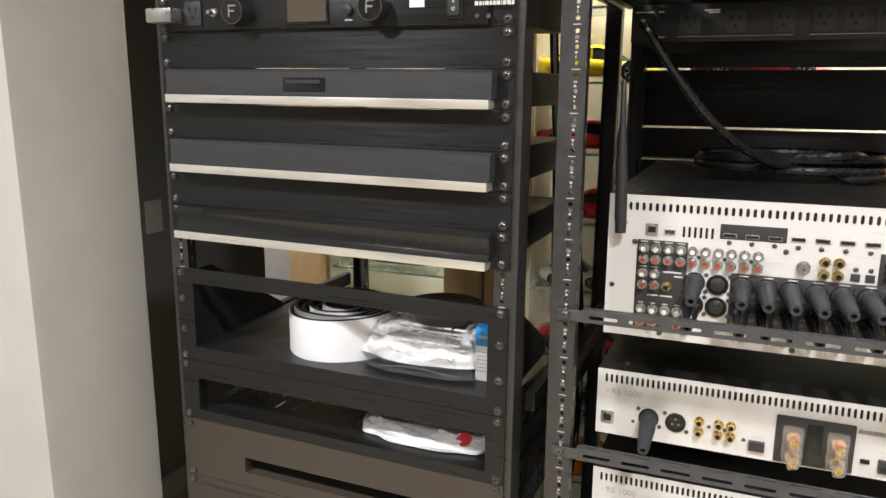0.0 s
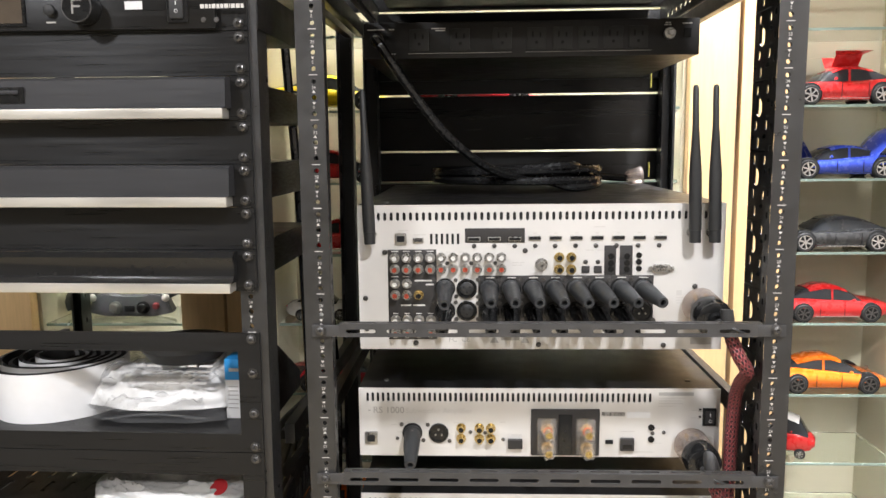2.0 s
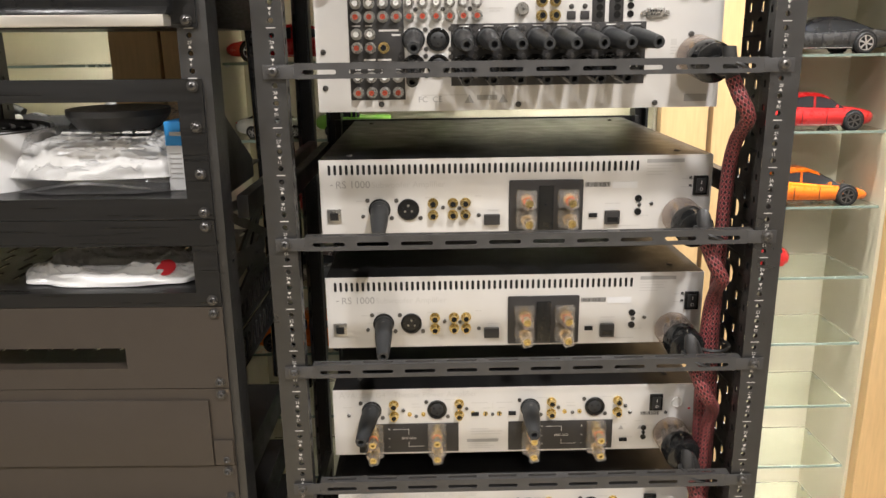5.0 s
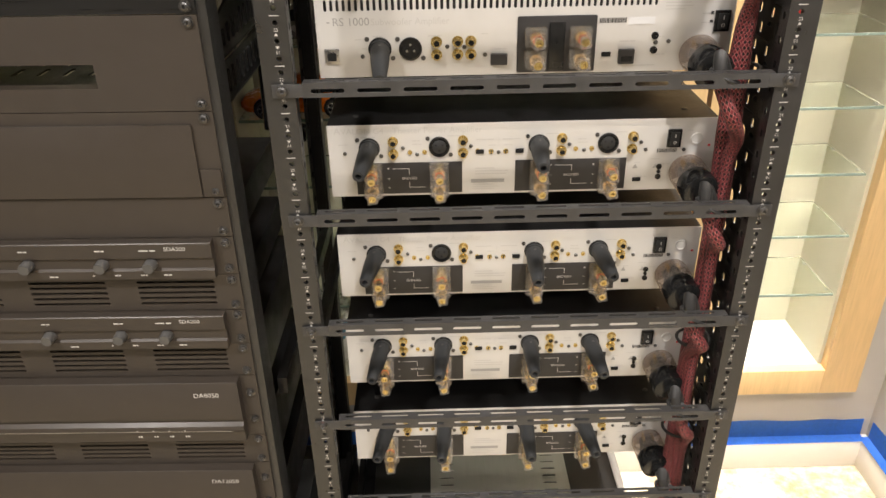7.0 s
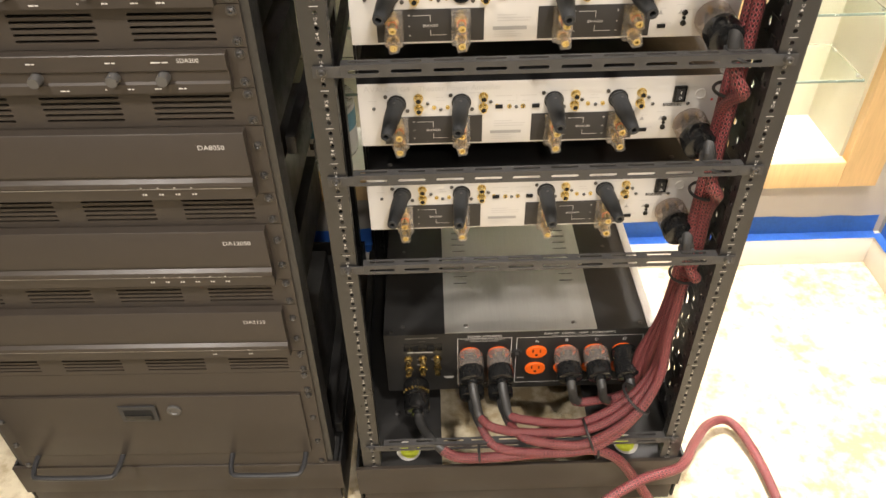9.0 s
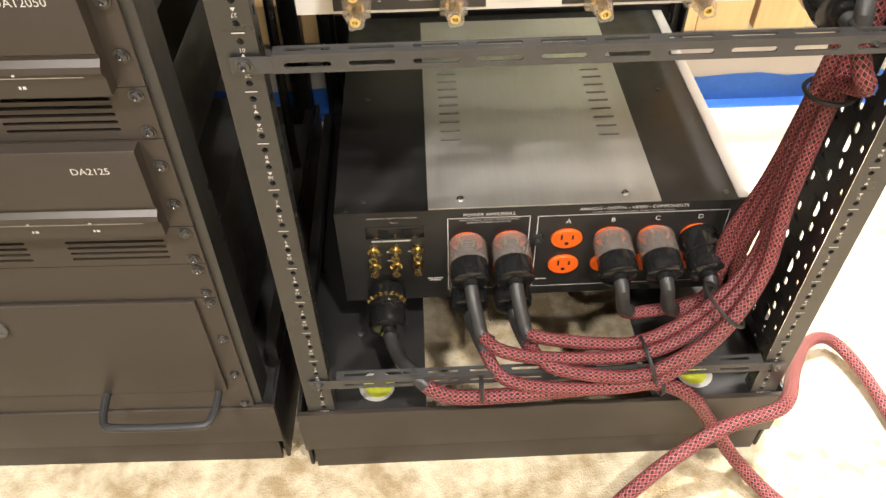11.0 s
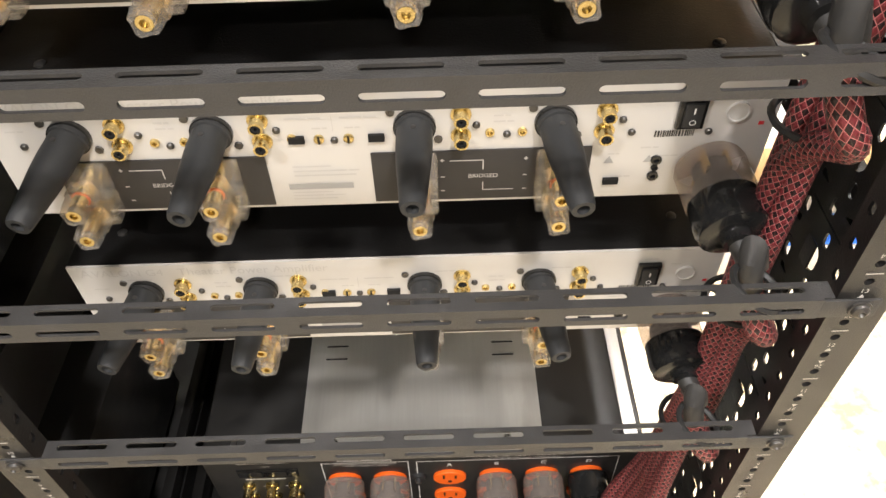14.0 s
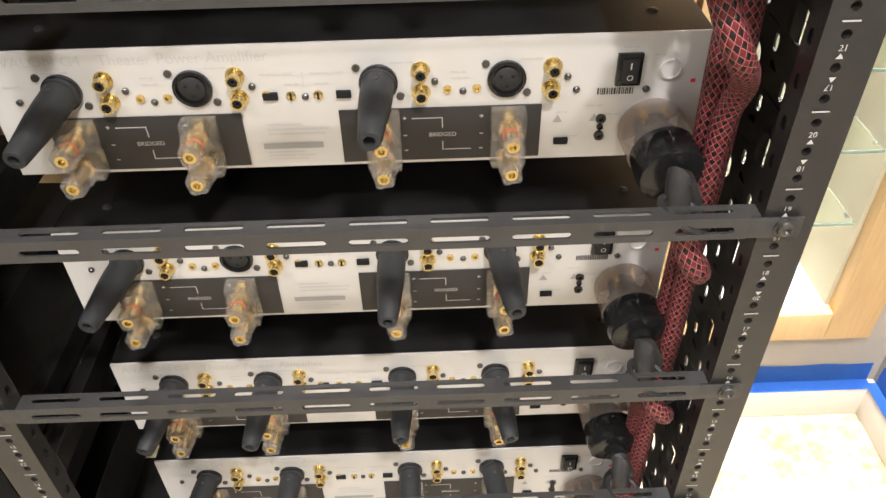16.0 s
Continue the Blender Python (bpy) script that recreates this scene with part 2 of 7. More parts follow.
def finish(ob, me, sharp=35):
    for poly in me.polygons:
        poly.use_smooth = True
    me.set_sharp_from_angle(angle=radians(sharp))


def part(name, bm, material, parent, label="", sharp=35):
    """One mesh object under a thing or a part; the geometry is given in the room's coordinates."""
    o = ORIGIN[parent]
    bmesh.ops.translate(bm, vec=-o, verts=bm.verts)
    bmesh.ops.remove_doubles(bm, verts=bm.verts, dist=3e-6)
    bmesh.ops.recalc_face_normals(bm, faces=bm.faces)
    me = bpy.data.meshes.new(name)
    bm.to_mesh(me)
    bm.free()
    me.materials.append(material)
    ob = new(name, me)
    finish(ob, me, sharp)
    ob.parent = parent
    ORIGIN[ob] = o
    return tagged(ob, label) if label else ob


def flat_part(name, bm, material, parent, label=""):
    o = ORIGIN[parent]
    bmesh.ops.translate(bm, vec=-o, verts=bm.verts)
    me = bpy.data.meshes.new(name)
    bm.to_mesh(me)
    bm.free()
    me.materials.append(material)
    ob = new(name, me)
    ob.parent = parent
    ORIGIN[ob] = o
    if name.endswith(("print", "barcode", "scale", "writing", "lettering", "marks")):
        tagged(ob, kind="stuff")
    return tagged(ob, label) if label else ob


def solo(name, bm, material, label, category="", group="", kind="", base=(0, 0, 0)):
    """A thing that is one mesh."""
    bmesh.ops.translate(bm, vec=-Vector(base), verts=bm.verts)
    bmesh.ops.recalc_face_normals(bm, faces=bm.faces)
    me = bpy.data.meshes.new(name)
    bm.to_mesh(me)
    bm.free()
    me.materials.append(material)
    ob = new(name, me)
    ob.location = base
    finish(ob, me)
    ORIGIN[ob] = Vector(base)
    MADE.append(ob)
    return tagged(ob, label, category, group, kind)


def box(bm, x0, x1, y0, y1, z0, z1, b=0.0):
    vs = [bm.verts.new((x, y, z)) for x in (x0, x1) for y in (y0, y1) for z in (z0, z1)]
    fs = [bm.faces.new([vs[i] for i in q]) for q in ((0, 1, 3, 2), (4, 6, 7, 5), (0, 4, 5, 1), (2, 3, 7, 6), (0, 2, 6, 4), (1, 5, 7, 3))]
    if b:
        es = list({e for f in fs for e in f.edges})
        bmesh.ops.bevel(bm, geom=es, offset=b, segments=2, affect="EDGES", profile=0.6)
    return bm


def B(*a, b=0.0):
    return box(bmesh.new(), *a, b)


def frame_of(d):
    d = Vector(d).normalized()
    u = d.cross((0, 0, 1) if abs(d.z) < 0.9 else (1, 0, 0)).normalized()
    return d, u, d.cross(u)


def lathe(bm, origin, axis, profile, n=16, close=True):
    """Turns (distance along axis, radius) pairs round the axis."""
    d, u, v = frame_of(axis)
    o = Vector(origin)
    rings = []
    for s, r in profile:
        rings.append([bm.verts.new(o + d * s + (u * math.cos(a) + v * math.sin(a)) * max(r, 1e-5)) for a in (2 * math.pi * k / n for k in range(n))])
    for a, b in zip(rings, rings[1:]):
        for k in range(n):
            bm.faces.new((a[k], a[(k + 1) % n], b[(k + 1) % n], b[k]))
    if close:
        bm.faces.new(rings[0][::-1])
        bm.faces.new(rings[-1])
    return bm


def L(origin, axis, profile, n=16):
    return lathe(bmesh.new(), origin, axis, profile, n)


def smooth_path(pts, step=0.008):
    pts = [np.array(p, float) for p in pts]
    pts = [2 * pts[0] - pts[1], *pts, 2 * pts[-1] - pts[-2]]
    out = []
    for a, b, c, d in zip(pts, pts[1:], pts[2:], pts[3:]):
        n = max(2, int(np.linalg.norm(c - b) / step))
        for k in range(n):
            t = k / n
            out.append(0.5 * (2 * b + (c - a) * t + (2 * a - 5 * b + 4 * c - d) * t * t + (3 * b - a - 3 * c + d) * t**3))
    out.append(pts[-2])
    return out


def sweep(bm, pts, r, n=10, step=0.008):
    """A tube along a smooth path, with UV in turns and metres. r: a radius, or one for the start and one for the end."""
    path = [Vector(p) for p in smooth_path(pts, step)]
    uvl = bm.loops.layers.uv.verify()
    r0, r1 = r if isinstance(r, tuple) else (r, r)
    up = frame_of(path[1] - path[0])[1]
    rings, dist, total = [], [0.0], 0.0
    for k, p in enumerate(path):
        d = (path[min(k + 1, len(path) - 1)] - path[max(k - 1, 0)]).normalized()
        up = (up - d * up.dot(d)).normalized()
        side = d.cross(up)
        rr = r0 + (r1 - r0) * k / (len(path) - 1)
        rings.append([bm.verts.new(p + (up * math.cos(a) + side * math.sin(a)) * rr) for a in (2 * math.pi * j / n for j in range(n))])
        if k:
            total += (p - path[k - 1]).length
            dist.append(total)
    for k in range(len(rings) - 1):
        for j in range(n):
            f = bm.faces.new((rings[k][j], rings[k][(j + 1) % n], rings[k + 1][(j + 1) % n], rings[k + 1][j]))
            for lp, (u, v) in zip(f.loops, ((j / n, dist[k]), ((j + 1) / n, dist[k]), ((j + 1) / n, dist[k + 1]), (j / n, dist[k + 1]))):
                lp[uvl].uv = (u, v)
    bm.faces.new(rings[0][::-1])
    bm.faces.new(rings[-1])
    return bm


def S(pts, r, n=10, step=0.008):
    return sweep(bmesh.new(), pts, r, n, step)


def hole_cell(bm, M, u0, u1, v0, v1, cu, cv, w, h, th, n=16):
    """A rectangle with a rounded slot of w by h round (cu, cv), with its inner wall."""
    angles = sorted({round(2 * math.pi * k / n, 5) for k in range(n)} | {round(math.atan2(v - cv, u - cu) % (2 * math.pi), 5) for u in (u0, u1) for v in (v0, v1)})
    r, hu, hv = min(w, h) / 2, max(0, (w - h) / 2), max(0, (h - w) / 2)
    if max(w, h) > 3 * min(w, h):
        ends = [math.atan2(r * math.sin(q) + g * hv, r * math.cos(q) + g * hu) for g in (-1, 1) for q in [math.pi * k / 8 for k in range(16)] if g * (math.cos(q) * hu + math.sin(q) * hv) >= -1e-9]
        angles = sorted({round(a % (2 * math.pi), 5) for a in ends} | {round(math.atan2(v - cv, u - cu) % (2 * math.pi), 5) for u in (u0, u1) for v in (v0, v1)})
    outer, inner, deep = [], [], []
    for a in angles:
        c, s = math.cos(a), math.sin(a)
        t = min((u1 - cu) / c if c > 1e-6 else (u0 - cu) / c if c < -1e-6 else 1e9, (v1 - cv) / s if s > 1e-6 else (v0 - cv) / s if s < -1e-6 else 1e9)
        lo, hi = 0.0, max(w, h)
        for _ in range(22):
            m = (lo + hi) / 2
            du, dv = max(0, abs(m * c) - hu), max(0, abs(m * s) - hv)
            lo, hi = (m, hi) if du * du + dv * dv < r * r else (lo, m)
        outer.append(bm.verts.new(M(cu + t * c, cv + t * s, 0)))
        inner.append(bm.verts.new(M(cu + lo * c, cv + lo * s, 0)))
        deep.append(bm.verts.new(M(cu + lo * c, cv + lo * s, th)))
    for k in range(len(angles)):
        j = (k + 1) % len(angles)
        bm.faces.new((outer[k], outer[j], inner[j], inner[k]))
        bm.faces.new((inner[k], inner[j], deep[j], deep[k]))


def perf(bm, M, u0, u1, v0, v1, th, rows, n=12):
    """A sheet with rows of holes. rows: (v from, v to, [(cu, w, h), ...]) in rising v. M maps (u, v, depth) to the room."""
    def rect(a, b, c, d):
        if b - a > 1e-6 and d - c > 1e-6:
            bm.faces.new([bm.verts.new(M(*q, 0)) for q in ((a, c), (b, c), (b, d), (a, d))])
    v = v0
    cuts = [u0, u1]
    for va, vb, holes in rows:
        cuts = [u0] + [(a[0] + a[1] / 2 + b[0] - b[1] / 2) / 2 for a, b in zip(holes, holes[1:])] + [u1]
        for a, b in zip(cuts, cuts[1:]):
            rect(a, b, v, va)
        for (cu, w, h), a, b in zip(holes, cuts, cuts[1:]):
            hole_cell(bm, M, a, b, va, vb, cu, (va + vb) / 2, w, h, th, n)
        v = vb
    for a, b in zip(cuts, cuts[1:]):
        rect(a, b, v, v1)
    e = [bm.verts.new(M(u, w, d)) for d in (0, th) for u, w in ((u0, v0), (u1, v0), (u1, v1), (u0, v1))]
    for k in range(4):
        bm.faces.new((e[k], e[(k + 1) % 4], e[(k + 1) % 4 + 4], e[k + 4]))
    return bm


GLYPHS = {}


def glyphs(text):
    if text not in GLYPHS:
        cu = bpy.data.curves.new("writing", "FONT")
        cu.body, cu.align_x, cu.align_y, cu.resolution_u = text, "LEFT", "CENTER", 3
        ob = bpy.data.objects.new("writing", cu)
        scene.collection.objects.link(ob)
        bpy.context.view_layer.update()
        me = bpy.data.meshes.new_from_object(ob.evaluated_get(bpy.context.evaluated_depsgraph_get()))
        GLYPHS[text] = ([v.co.copy() for v in me.vertices], [tuple(p.vertices) for p in me.polygons])
        bpy.data.objects.remove(ob)
        bpy.data.curves.remove(cu)
        bpy.data.meshes.remove(me)
    return GLYPHS[text]


def write(bm, text, x, y, z, size, align="left", wide=1.0, upside=False):
    """Letters that face the walk, on the plane y."""
    verts, faces = glyphs(text)
    length = max(v.x for v in verts) * size * wide
    x0 = x - (length / 2 if align == "mid" else length if align == "right" else 0)
    s = -1 if upside else 1
    if upside:
        x0 = 2 * x - x0
    vs = [bm.verts.new((x0 + s * v.x * size * wide, y, z + s * v.y * size)) for v in verts]
    for f in faces:
        try:
            bm.faces.new([vs[i] for i in f])
        except ValueError:
            pass
    return bm


def bar_y(bm, x0, x1, z0, z1, y):
    bm.faces.new([bm.verts.new(p) for p in ((x0, y, z0), (x1, y, z0), (x1, y, z1), (x0, y, z1))])


def bars(bm, x, z, widths, h, gap, y):
    """A line of unreadable print as bars."""
    for w in widths:
        bar_y(bm, x, x + w, z - h / 2, z + h / 2, y)
        x += w + gap
    return bm


U = 0.04445
FLOOR = -0.115

# ---- the room ----
WALL_Y = 0.58
CASE_BACK = 0.75
BAYS = [(-0.889, -0.602), (-0.447, 0.297), (0.455, 0.712)]
CASE_Z0, CASE_Z1 = 0.164, 2.15

solo("floor", B(-3.2, 2.6, -4.0, 4.0, FLOOR - 0.1, FLOOR), CARPET, "mottled beige carpet floor under the racks", kind="structure")
solo("ceiling", B(-3.2, 2.6, -4.0, 4.0, CEIL, CEIL + 0.1), CEILING, "plain white painted ceiling", kind="structure")
bm = bmesh.new()
edges = [-1.05] + [v for b in BAYS for v in b] + [0.86]
for x0, x1 in zip(edges[::2], edges[1::2]):
    box(bm, x0, x1, WALL_Y + 0.012, CASE_BACK + 0.12, FLOOR, CEIL)
for x0, x1 in BAYS:
    box(bm, x0, x1, WALL_Y + 0.012, CASE_BACK + 0.12, FLOOR, CASE_Z0 - 0.02)
    box(bm, x0, x1, WALL_Y + 0.012, CASE_BACK + 0.12, CASE_Z1 + 0.02, CEIL)
    box(bm, x0, x1, CASE_BACK + 0.012, CASE_BACK + 0.12, CASE_Z0 - 0.02, CASE_Z1 + 0.02)
solo("wall_north", bm, WALL, "taupe painted wall with built-in display cases", kind="structure")
solo("wall_east", B(0.86, 1.0, -4.0, CASE_BACK + 0.12, FLOOR, CEIL), WALL, "taupe painted side wall", kind="structure")
solo("wall_south", B(-3.2, 1.0, -4.0, -3.9, FLOOR, CEIL), WALL_LIGHT, "pale painted wall behind the walk", kind="structure")
solo("wall_west_stub", B(-2.1, -0.90, -0.12, 0.083, FLOOR, CEIL, b=0.012), WALL_LIGHT, "pale grey painted wall end beside the rack", kind="structure")
solo("wall_west", B(-2.25, -2.10, -4.0, 4.0, FLOOR, CEIL), WALL_DARK, "dark grey wall of the side passage", kind="structure")
solo("wall_passage_end", B(-2.10, -1.05, 3.4, 3.5, FLOOR, CEIL), WALL_DARK, "dark wall at the end of the passage", kind="structure")
solo("baseboard_passage", B(-2.0998, -2.082, 0.084, 3.4, FLOOR, -0.012, b=0.003), SKIRT, "off-white baseboard along the passage wall", kind="structure")
solo("baseboard", B(-1.05, 0.84, WALL_Y - 0.012, WALL_Y + 0.012, FLOOR, -0.042, b=0.003), SKIRT, "off-white baseboard under the display cases", kind="structure")
solo("baseboard_east", B(0.84, 0.86, -3.9, WALL_Y + 0.012, FLOOR, -0.042, b=0.003), SKIRT, "off-white baseboard along the side wall", kind="structure")


def tape_strip(name, u0, u1, horizontal_x, seed):
    rnd = random.Random(seed)
    bm = bmesh.new()
    n = 40
    prev = None
    for k in range(n + 1):
        u = u0 + (u1 - u0) * k / n
        top = 0.004 + 0.003 * math.sin(k * 1.7) + rnd.uniform(-0.002, 0.003)
        col = [bm.verts.new((u, WALL_Y + 0.011, top) if horizontal_x else (0.859, u, top)),
               bm.verts.new((u, WALL_Y + 0.010, -0.040) if horizontal_x else (0.858, u, -0.040)),
               bm.verts.new((u, WALL_Y - 0.013, -0.0405) if horizontal_x else (0.838, u, -0.0405))]
        if prev:
            for a, b, c, d in ((prev[0], col[0], col[1], prev[1]), (prev[1], col[1], col[2], prev[2])):
                bm.faces.new((a, b, c, d))
        prev = col
    bmesh.ops.solidify(bm, geom=bm.faces[:], thickness=0.0006)
    return solo(name, bm, TAPE, "blue masking tape stuck along the top of the baseboard", "masking tape", "tape on the baseboard")


tape_strip("masking_tape", -1.0, 0.845, True, 3)
tape_strip("masking_tape", -0.6, WALL_Y, False, 5)

# display cases
SHELF_Z = [1.890, 1.761, 1.632, 1.503, 1.375, 1.245, 1.116, 0.983, 0.852, 0.723, 0.595, 0.466, 0.333]
for i, (x0, x1) in enumerate(BAYS):
    case = thing("display_case", ((x0 + x1) / 2, WALL_Y, CASE_Z0), "built-in display case with maple face frame and cream lining", "display case", "display cases in the wall")
    for q in ((x0, x0 + 0.01), (x1 - 0.01, x1)):
        part("side_board", B(*q, WALL_Y + 0.0065, CASE_BACK - 0.001, CASE_Z0, CASE_Z1), CASE_IN, case)
    part("back_board", B(x0, x1, CASE_BACK, CASE_BACK + 0.01, CASE_Z0, CASE_Z1), CASE_IN, case)
    part("top_board", B(x0, x1, WALL_Y + 0.0065, CASE_BACK, CASE_Z1 + 0.0005, CASE_Z1 + 0.01), CASE_IN, case)
    part("bottom_board", B(x0 + 0.01, x1 - 0.01, WALL_Y + 0.004, CASE_BACK, CASE_Z0 - 0.012, CASE_Z0), CASE_FLOOR, case, "white bottom board")
    fw = 0.06
    left, right = x0 - 0.075, x1 + 0.075
    part("stile", B(left, x0 + 0.004, WALL_Y - 0.018, WALL_Y + 0.006, CASE_Z0 - fw, CASE_Z1 + fw, b=0.002), WOOD, case)
    part("stile", B(x1 - 0.004, right, WALL_Y - 0.018, WALL_Y + 0.006, CASE_Z0 - fw, CASE_Z1 + fw, b=0.002), WOOD, case)
    part("rail", B(x0 + 0.004, x1 - 0.004, WALL_Y - 0.0175, WALL_Y + 0.006, CASE_Z0 - fw, CASE_Z0 + 0.001, b=0.002), WOOD, case)
    part("rail", B(x0 + 0.004, x1 - 0.004, WALL_Y - 0.0175, WALL_Y + 0.006, CASE_Z1 - 0.001, CASE_Z1 + fw, b=0.002), WOOD, case)
    for z in SHELF_Z:
        shelf = part("glass_shelf", B(x0 + 0.012, x1 - 0.012, WALL_Y + 0.016, CASE_BACK - 0.003, z - 0.0045, z), GLASS, case, "clear glass shelf")
        shelf.visible_shadow = False
        part("front_edge", B(x0 + 0.012, x1 - 0.012, WALL_Y + 0.0135, WALL_Y + 0.016, z - 0.0045, z), GLASS_EDGE, shelf, "greenish polished edge")
        for px in (x0 + 0.01, x1 - 0.016):
            for py in (WALL_Y + 0.035, CASE_BACK - 0.03):
                part("shelf_pin", B(px, px + 0.006, py, py + 0.008, z - 0.0085, z - 0.0046), STEEL, case)

# ---- racks ----
HX = 0.2326
RACK_UNITS = 37
LEFT_X = -0.5455
LEFT_Y = 0.012
FRONT_Y = 0.53


def rail_rows():
    rows = []
    for n in range(RACK_UNITS):
        for dz, h0, h1 in ((0.00635, 0.0, 0.0143), (0.022225, 0.0143, 0.0302), (0.0381, 0.0302, 0.04445)):
            rows.append((n * U + dz, n * U + h0, n * U + h1))
    return rows


def rail_face(bm, x0, x1, hx, y):
    z = 0.0
    M = lambda u, v, d: (u, y + d, v)
    for hz, va, vb in rail_rows():
        hole_cell(bm, M, x0, x1, va, vb, hx, hz, 0.0050, 0.0050, 0.004, 10)
    return bm


def rail_scale(parent, hx, y, lo=1):
    """The white unit scale printed on a rail: numbers from below and, upside down, from above."""
    bm = bmesh.new()
    for n in range(lo, RACK_UNITS + 1):
        z = (n - 1) * U
        write(bm, str(n), hx, y, z + 0.0318, 0.0043, "mid")
        write(bm, str(38 - n), hx, y, z + 0.0126, 0.0043, "mid", upside=True)
        for s in (1, -1):
            c = z + U / 2
            bm.faces.new([bm.verts.new(p) for p in ((hx - 0.0018, y, c + s * 0.0045), (hx + 0.0018, y, c + s * 0.0045), (hx, y, c + s * 0.0072))])
        bar_y(bm, hx - 0.0042, hx + 0.0042, z - 0.0004, z + 0.0004, y)
    return flat_part("printed_scale", bm, PRINT_PALE, parent, "white printed unit scale")


def lacer_strip(parent, x, y0, y1):
    """Side strip with oval holes and hooked cut-outs for tying cables."""
    bm = bmesh.new()
    M = lambda u, v, d: (x + d, u, v)
    pitch = 0.0385
    n = int(RACK_UNITS * U / pitch)
    tongues = []
    for k in range(n):
        z = 0.004 + k * pitch
        a, b = (y0, (y0 + y1) / 2) if k % 2 else ((y0 + y1) / 2, y1)
        c, d = ((y0 + y1) / 2, y1) if k % 2 else (y0, (y0 + y1) / 2)
        cy = (a + b) / 2
        hole_cell(bm, M, a, b, z, z + 0.0225, cy, z + 0.0112, 0.0165, 0.0205, 0.0015, 18)
        tongues.append(B(x - 0.003, x - 0.0016, cy - 0.0055, cy + 0.0055, z + 0.0042, z + 0.0240, b=0.0006))
        perf(bm, M, c, d, z, z + 0.0225, 0.0015, [(z + 0.002, z + 0.0205, [((c + d) / 2, 0.0058, 0.0125)])], 12)
        third = (y1 - y0) / 3
        perf(bm, M, y0, y1, z + 0.0225, z + pitch, 0.0015, [(z + 0.0232, z + pitch - 0.0008, [(y0 + third * (j + 0.5), 0.0060, 0.0110) for j in range(3)])], 12)
    strip = part("lacer_strip", bm, BLACK, parent, "black punched cable lacer strip")
    for t in tongues:
        part("tie_tongue", t, BLACK, strip)
    return strip


def rack(cx, y, label, with_left):
    root = thing("equipment_rack", (cx, y + 0.26, FLOOR), label, "equipment rack", "equipment racks")
    for s in (-1, 1):
        hx = cx + s * HX
        bm = bmesh.new()
        ox = hx + s * 0.0172
        ix = hx - s * 0.0108
        rail_face(bm, min(ix, ox), max(ix, ox), hx, y)
        box(bm, min(ox, ox - s * 0.002), max(ox, ox - s * 0.002), y + 0.0005, y + 0.034, 0, RACK_UNITS * U)
        rail = part("mounting_rail", bm, RAIL_BLACK, root, "grey-black textured mounting rail")
        rail_scale(rail, hx, y - 0.0006)
        # inner return of the rail, with its own row of holes
        bm = bmesh.new()
        M = lambda u, v, d, ix=ix, s=s: (ix + s * d, u, v)
        for n in range(RACK_UNITS):
            for k in range(2):
                v = n * U + k * U / 2
                hole_cell(bm, M, y + 0.0005, y + 0.016, v, v + U / 2, y + 0.009, v + U / 4, 0.005, 0.008, 0.0018, 8)
        part("rail_return", bm, BLACK, rail)
        # front rail at the far side
        bm = bmesh.new()
        fx = hx + s * 0.024
        box(bm, min(hx, fx), max(hx, fx), y + FRONT_Y, y + FRONT_Y + 0.002, 0, RACK_UNITS * U)
        M = lambda u, v, d, hx=hx, s=s: (hx + s * d, u, v)
        for n in range(RACK_UNITS):
            hole_cell(bm, M, y + FRONT_Y - 0.03, y + FRONT_Y, n * U, (n + 1) * U, y + FRONT_Y - 0.014, n * U + U / 2, 0.006, 0.012, 0.0018, 8)
        box(bm, min(fx, fx - s * 0.004), max(fx, fx - s * 0.004), y + FRONT_Y - 0.02, y + FRONT_Y, 0, RACK_UNITS * U, 0.001)
        part("front_post", bm, BLACK, root)
        # side braces
        for z in (0.006, 0.55, 1.10, RACK_UNITS * U - 0.03):
            part("side_brace", B(min(ox, ox + s * 0.012), max(ox, ox + s * 0.012), y + 0.0505, y + FRONT_Y - 0.0405, z, z + 0.024, b=0.001), BLACK, root)
    # top frame, with slotted flanges
    zt = RACK_UNITS * U
    part("top_panel", B(cx - 0.215, cx + 0.215, y + 0.03, y + FRONT_Y + 0.002, zt + 0.022, zt + 0.026), BLACK, root)
    part("top_rail", B(cx - 0.265, cx + 0.265, y - 0.001, y + 0.029, zt + 0.001, zt + 0.04, b=0.002), BLACK, root)
    part("top_rail", B(cx - 0.265, cx + 0.265, y + FRONT_Y + 0.003, y + FRONT_Y + 0.012, zt + 0.017, zt + 0.055, b=0.001), BLACK, root)
    for s in (-1, 1):
        bm = bmesh.new()
        x = cx + s * 0.232
        M = lambda u, v, d: (x + d, u, v)
        perf(bm, M, y + 0.03, y + FRONT_Y, zt - 0.018, zt + 0.0215, 0.0018, [(zt - 0.012, zt + 0.002, [(y + 0.055 + 0.025 * k, 0.014, 0.007) for k in range(18)])], 8)
        part("top_flange", bm, BLACK, root)
    # plinth: a hollow base with an open middle
    bx = 0.262
    bm = bmesh.new()
    box(bm, cx - bx, cx + bx, y - 0.006, y + 0.0, FLOOR + 0.045, -0.001, 0.001)
    box(bm, cx - bx + 0.008, cx + bx - 0.008, y - 0.002, y + 0.004, FLOOR, FLOOR + 0.0445, 0.001)
    part("plinth_front", bm, BROWN_BLACK, root, "bronze-black plinth front")
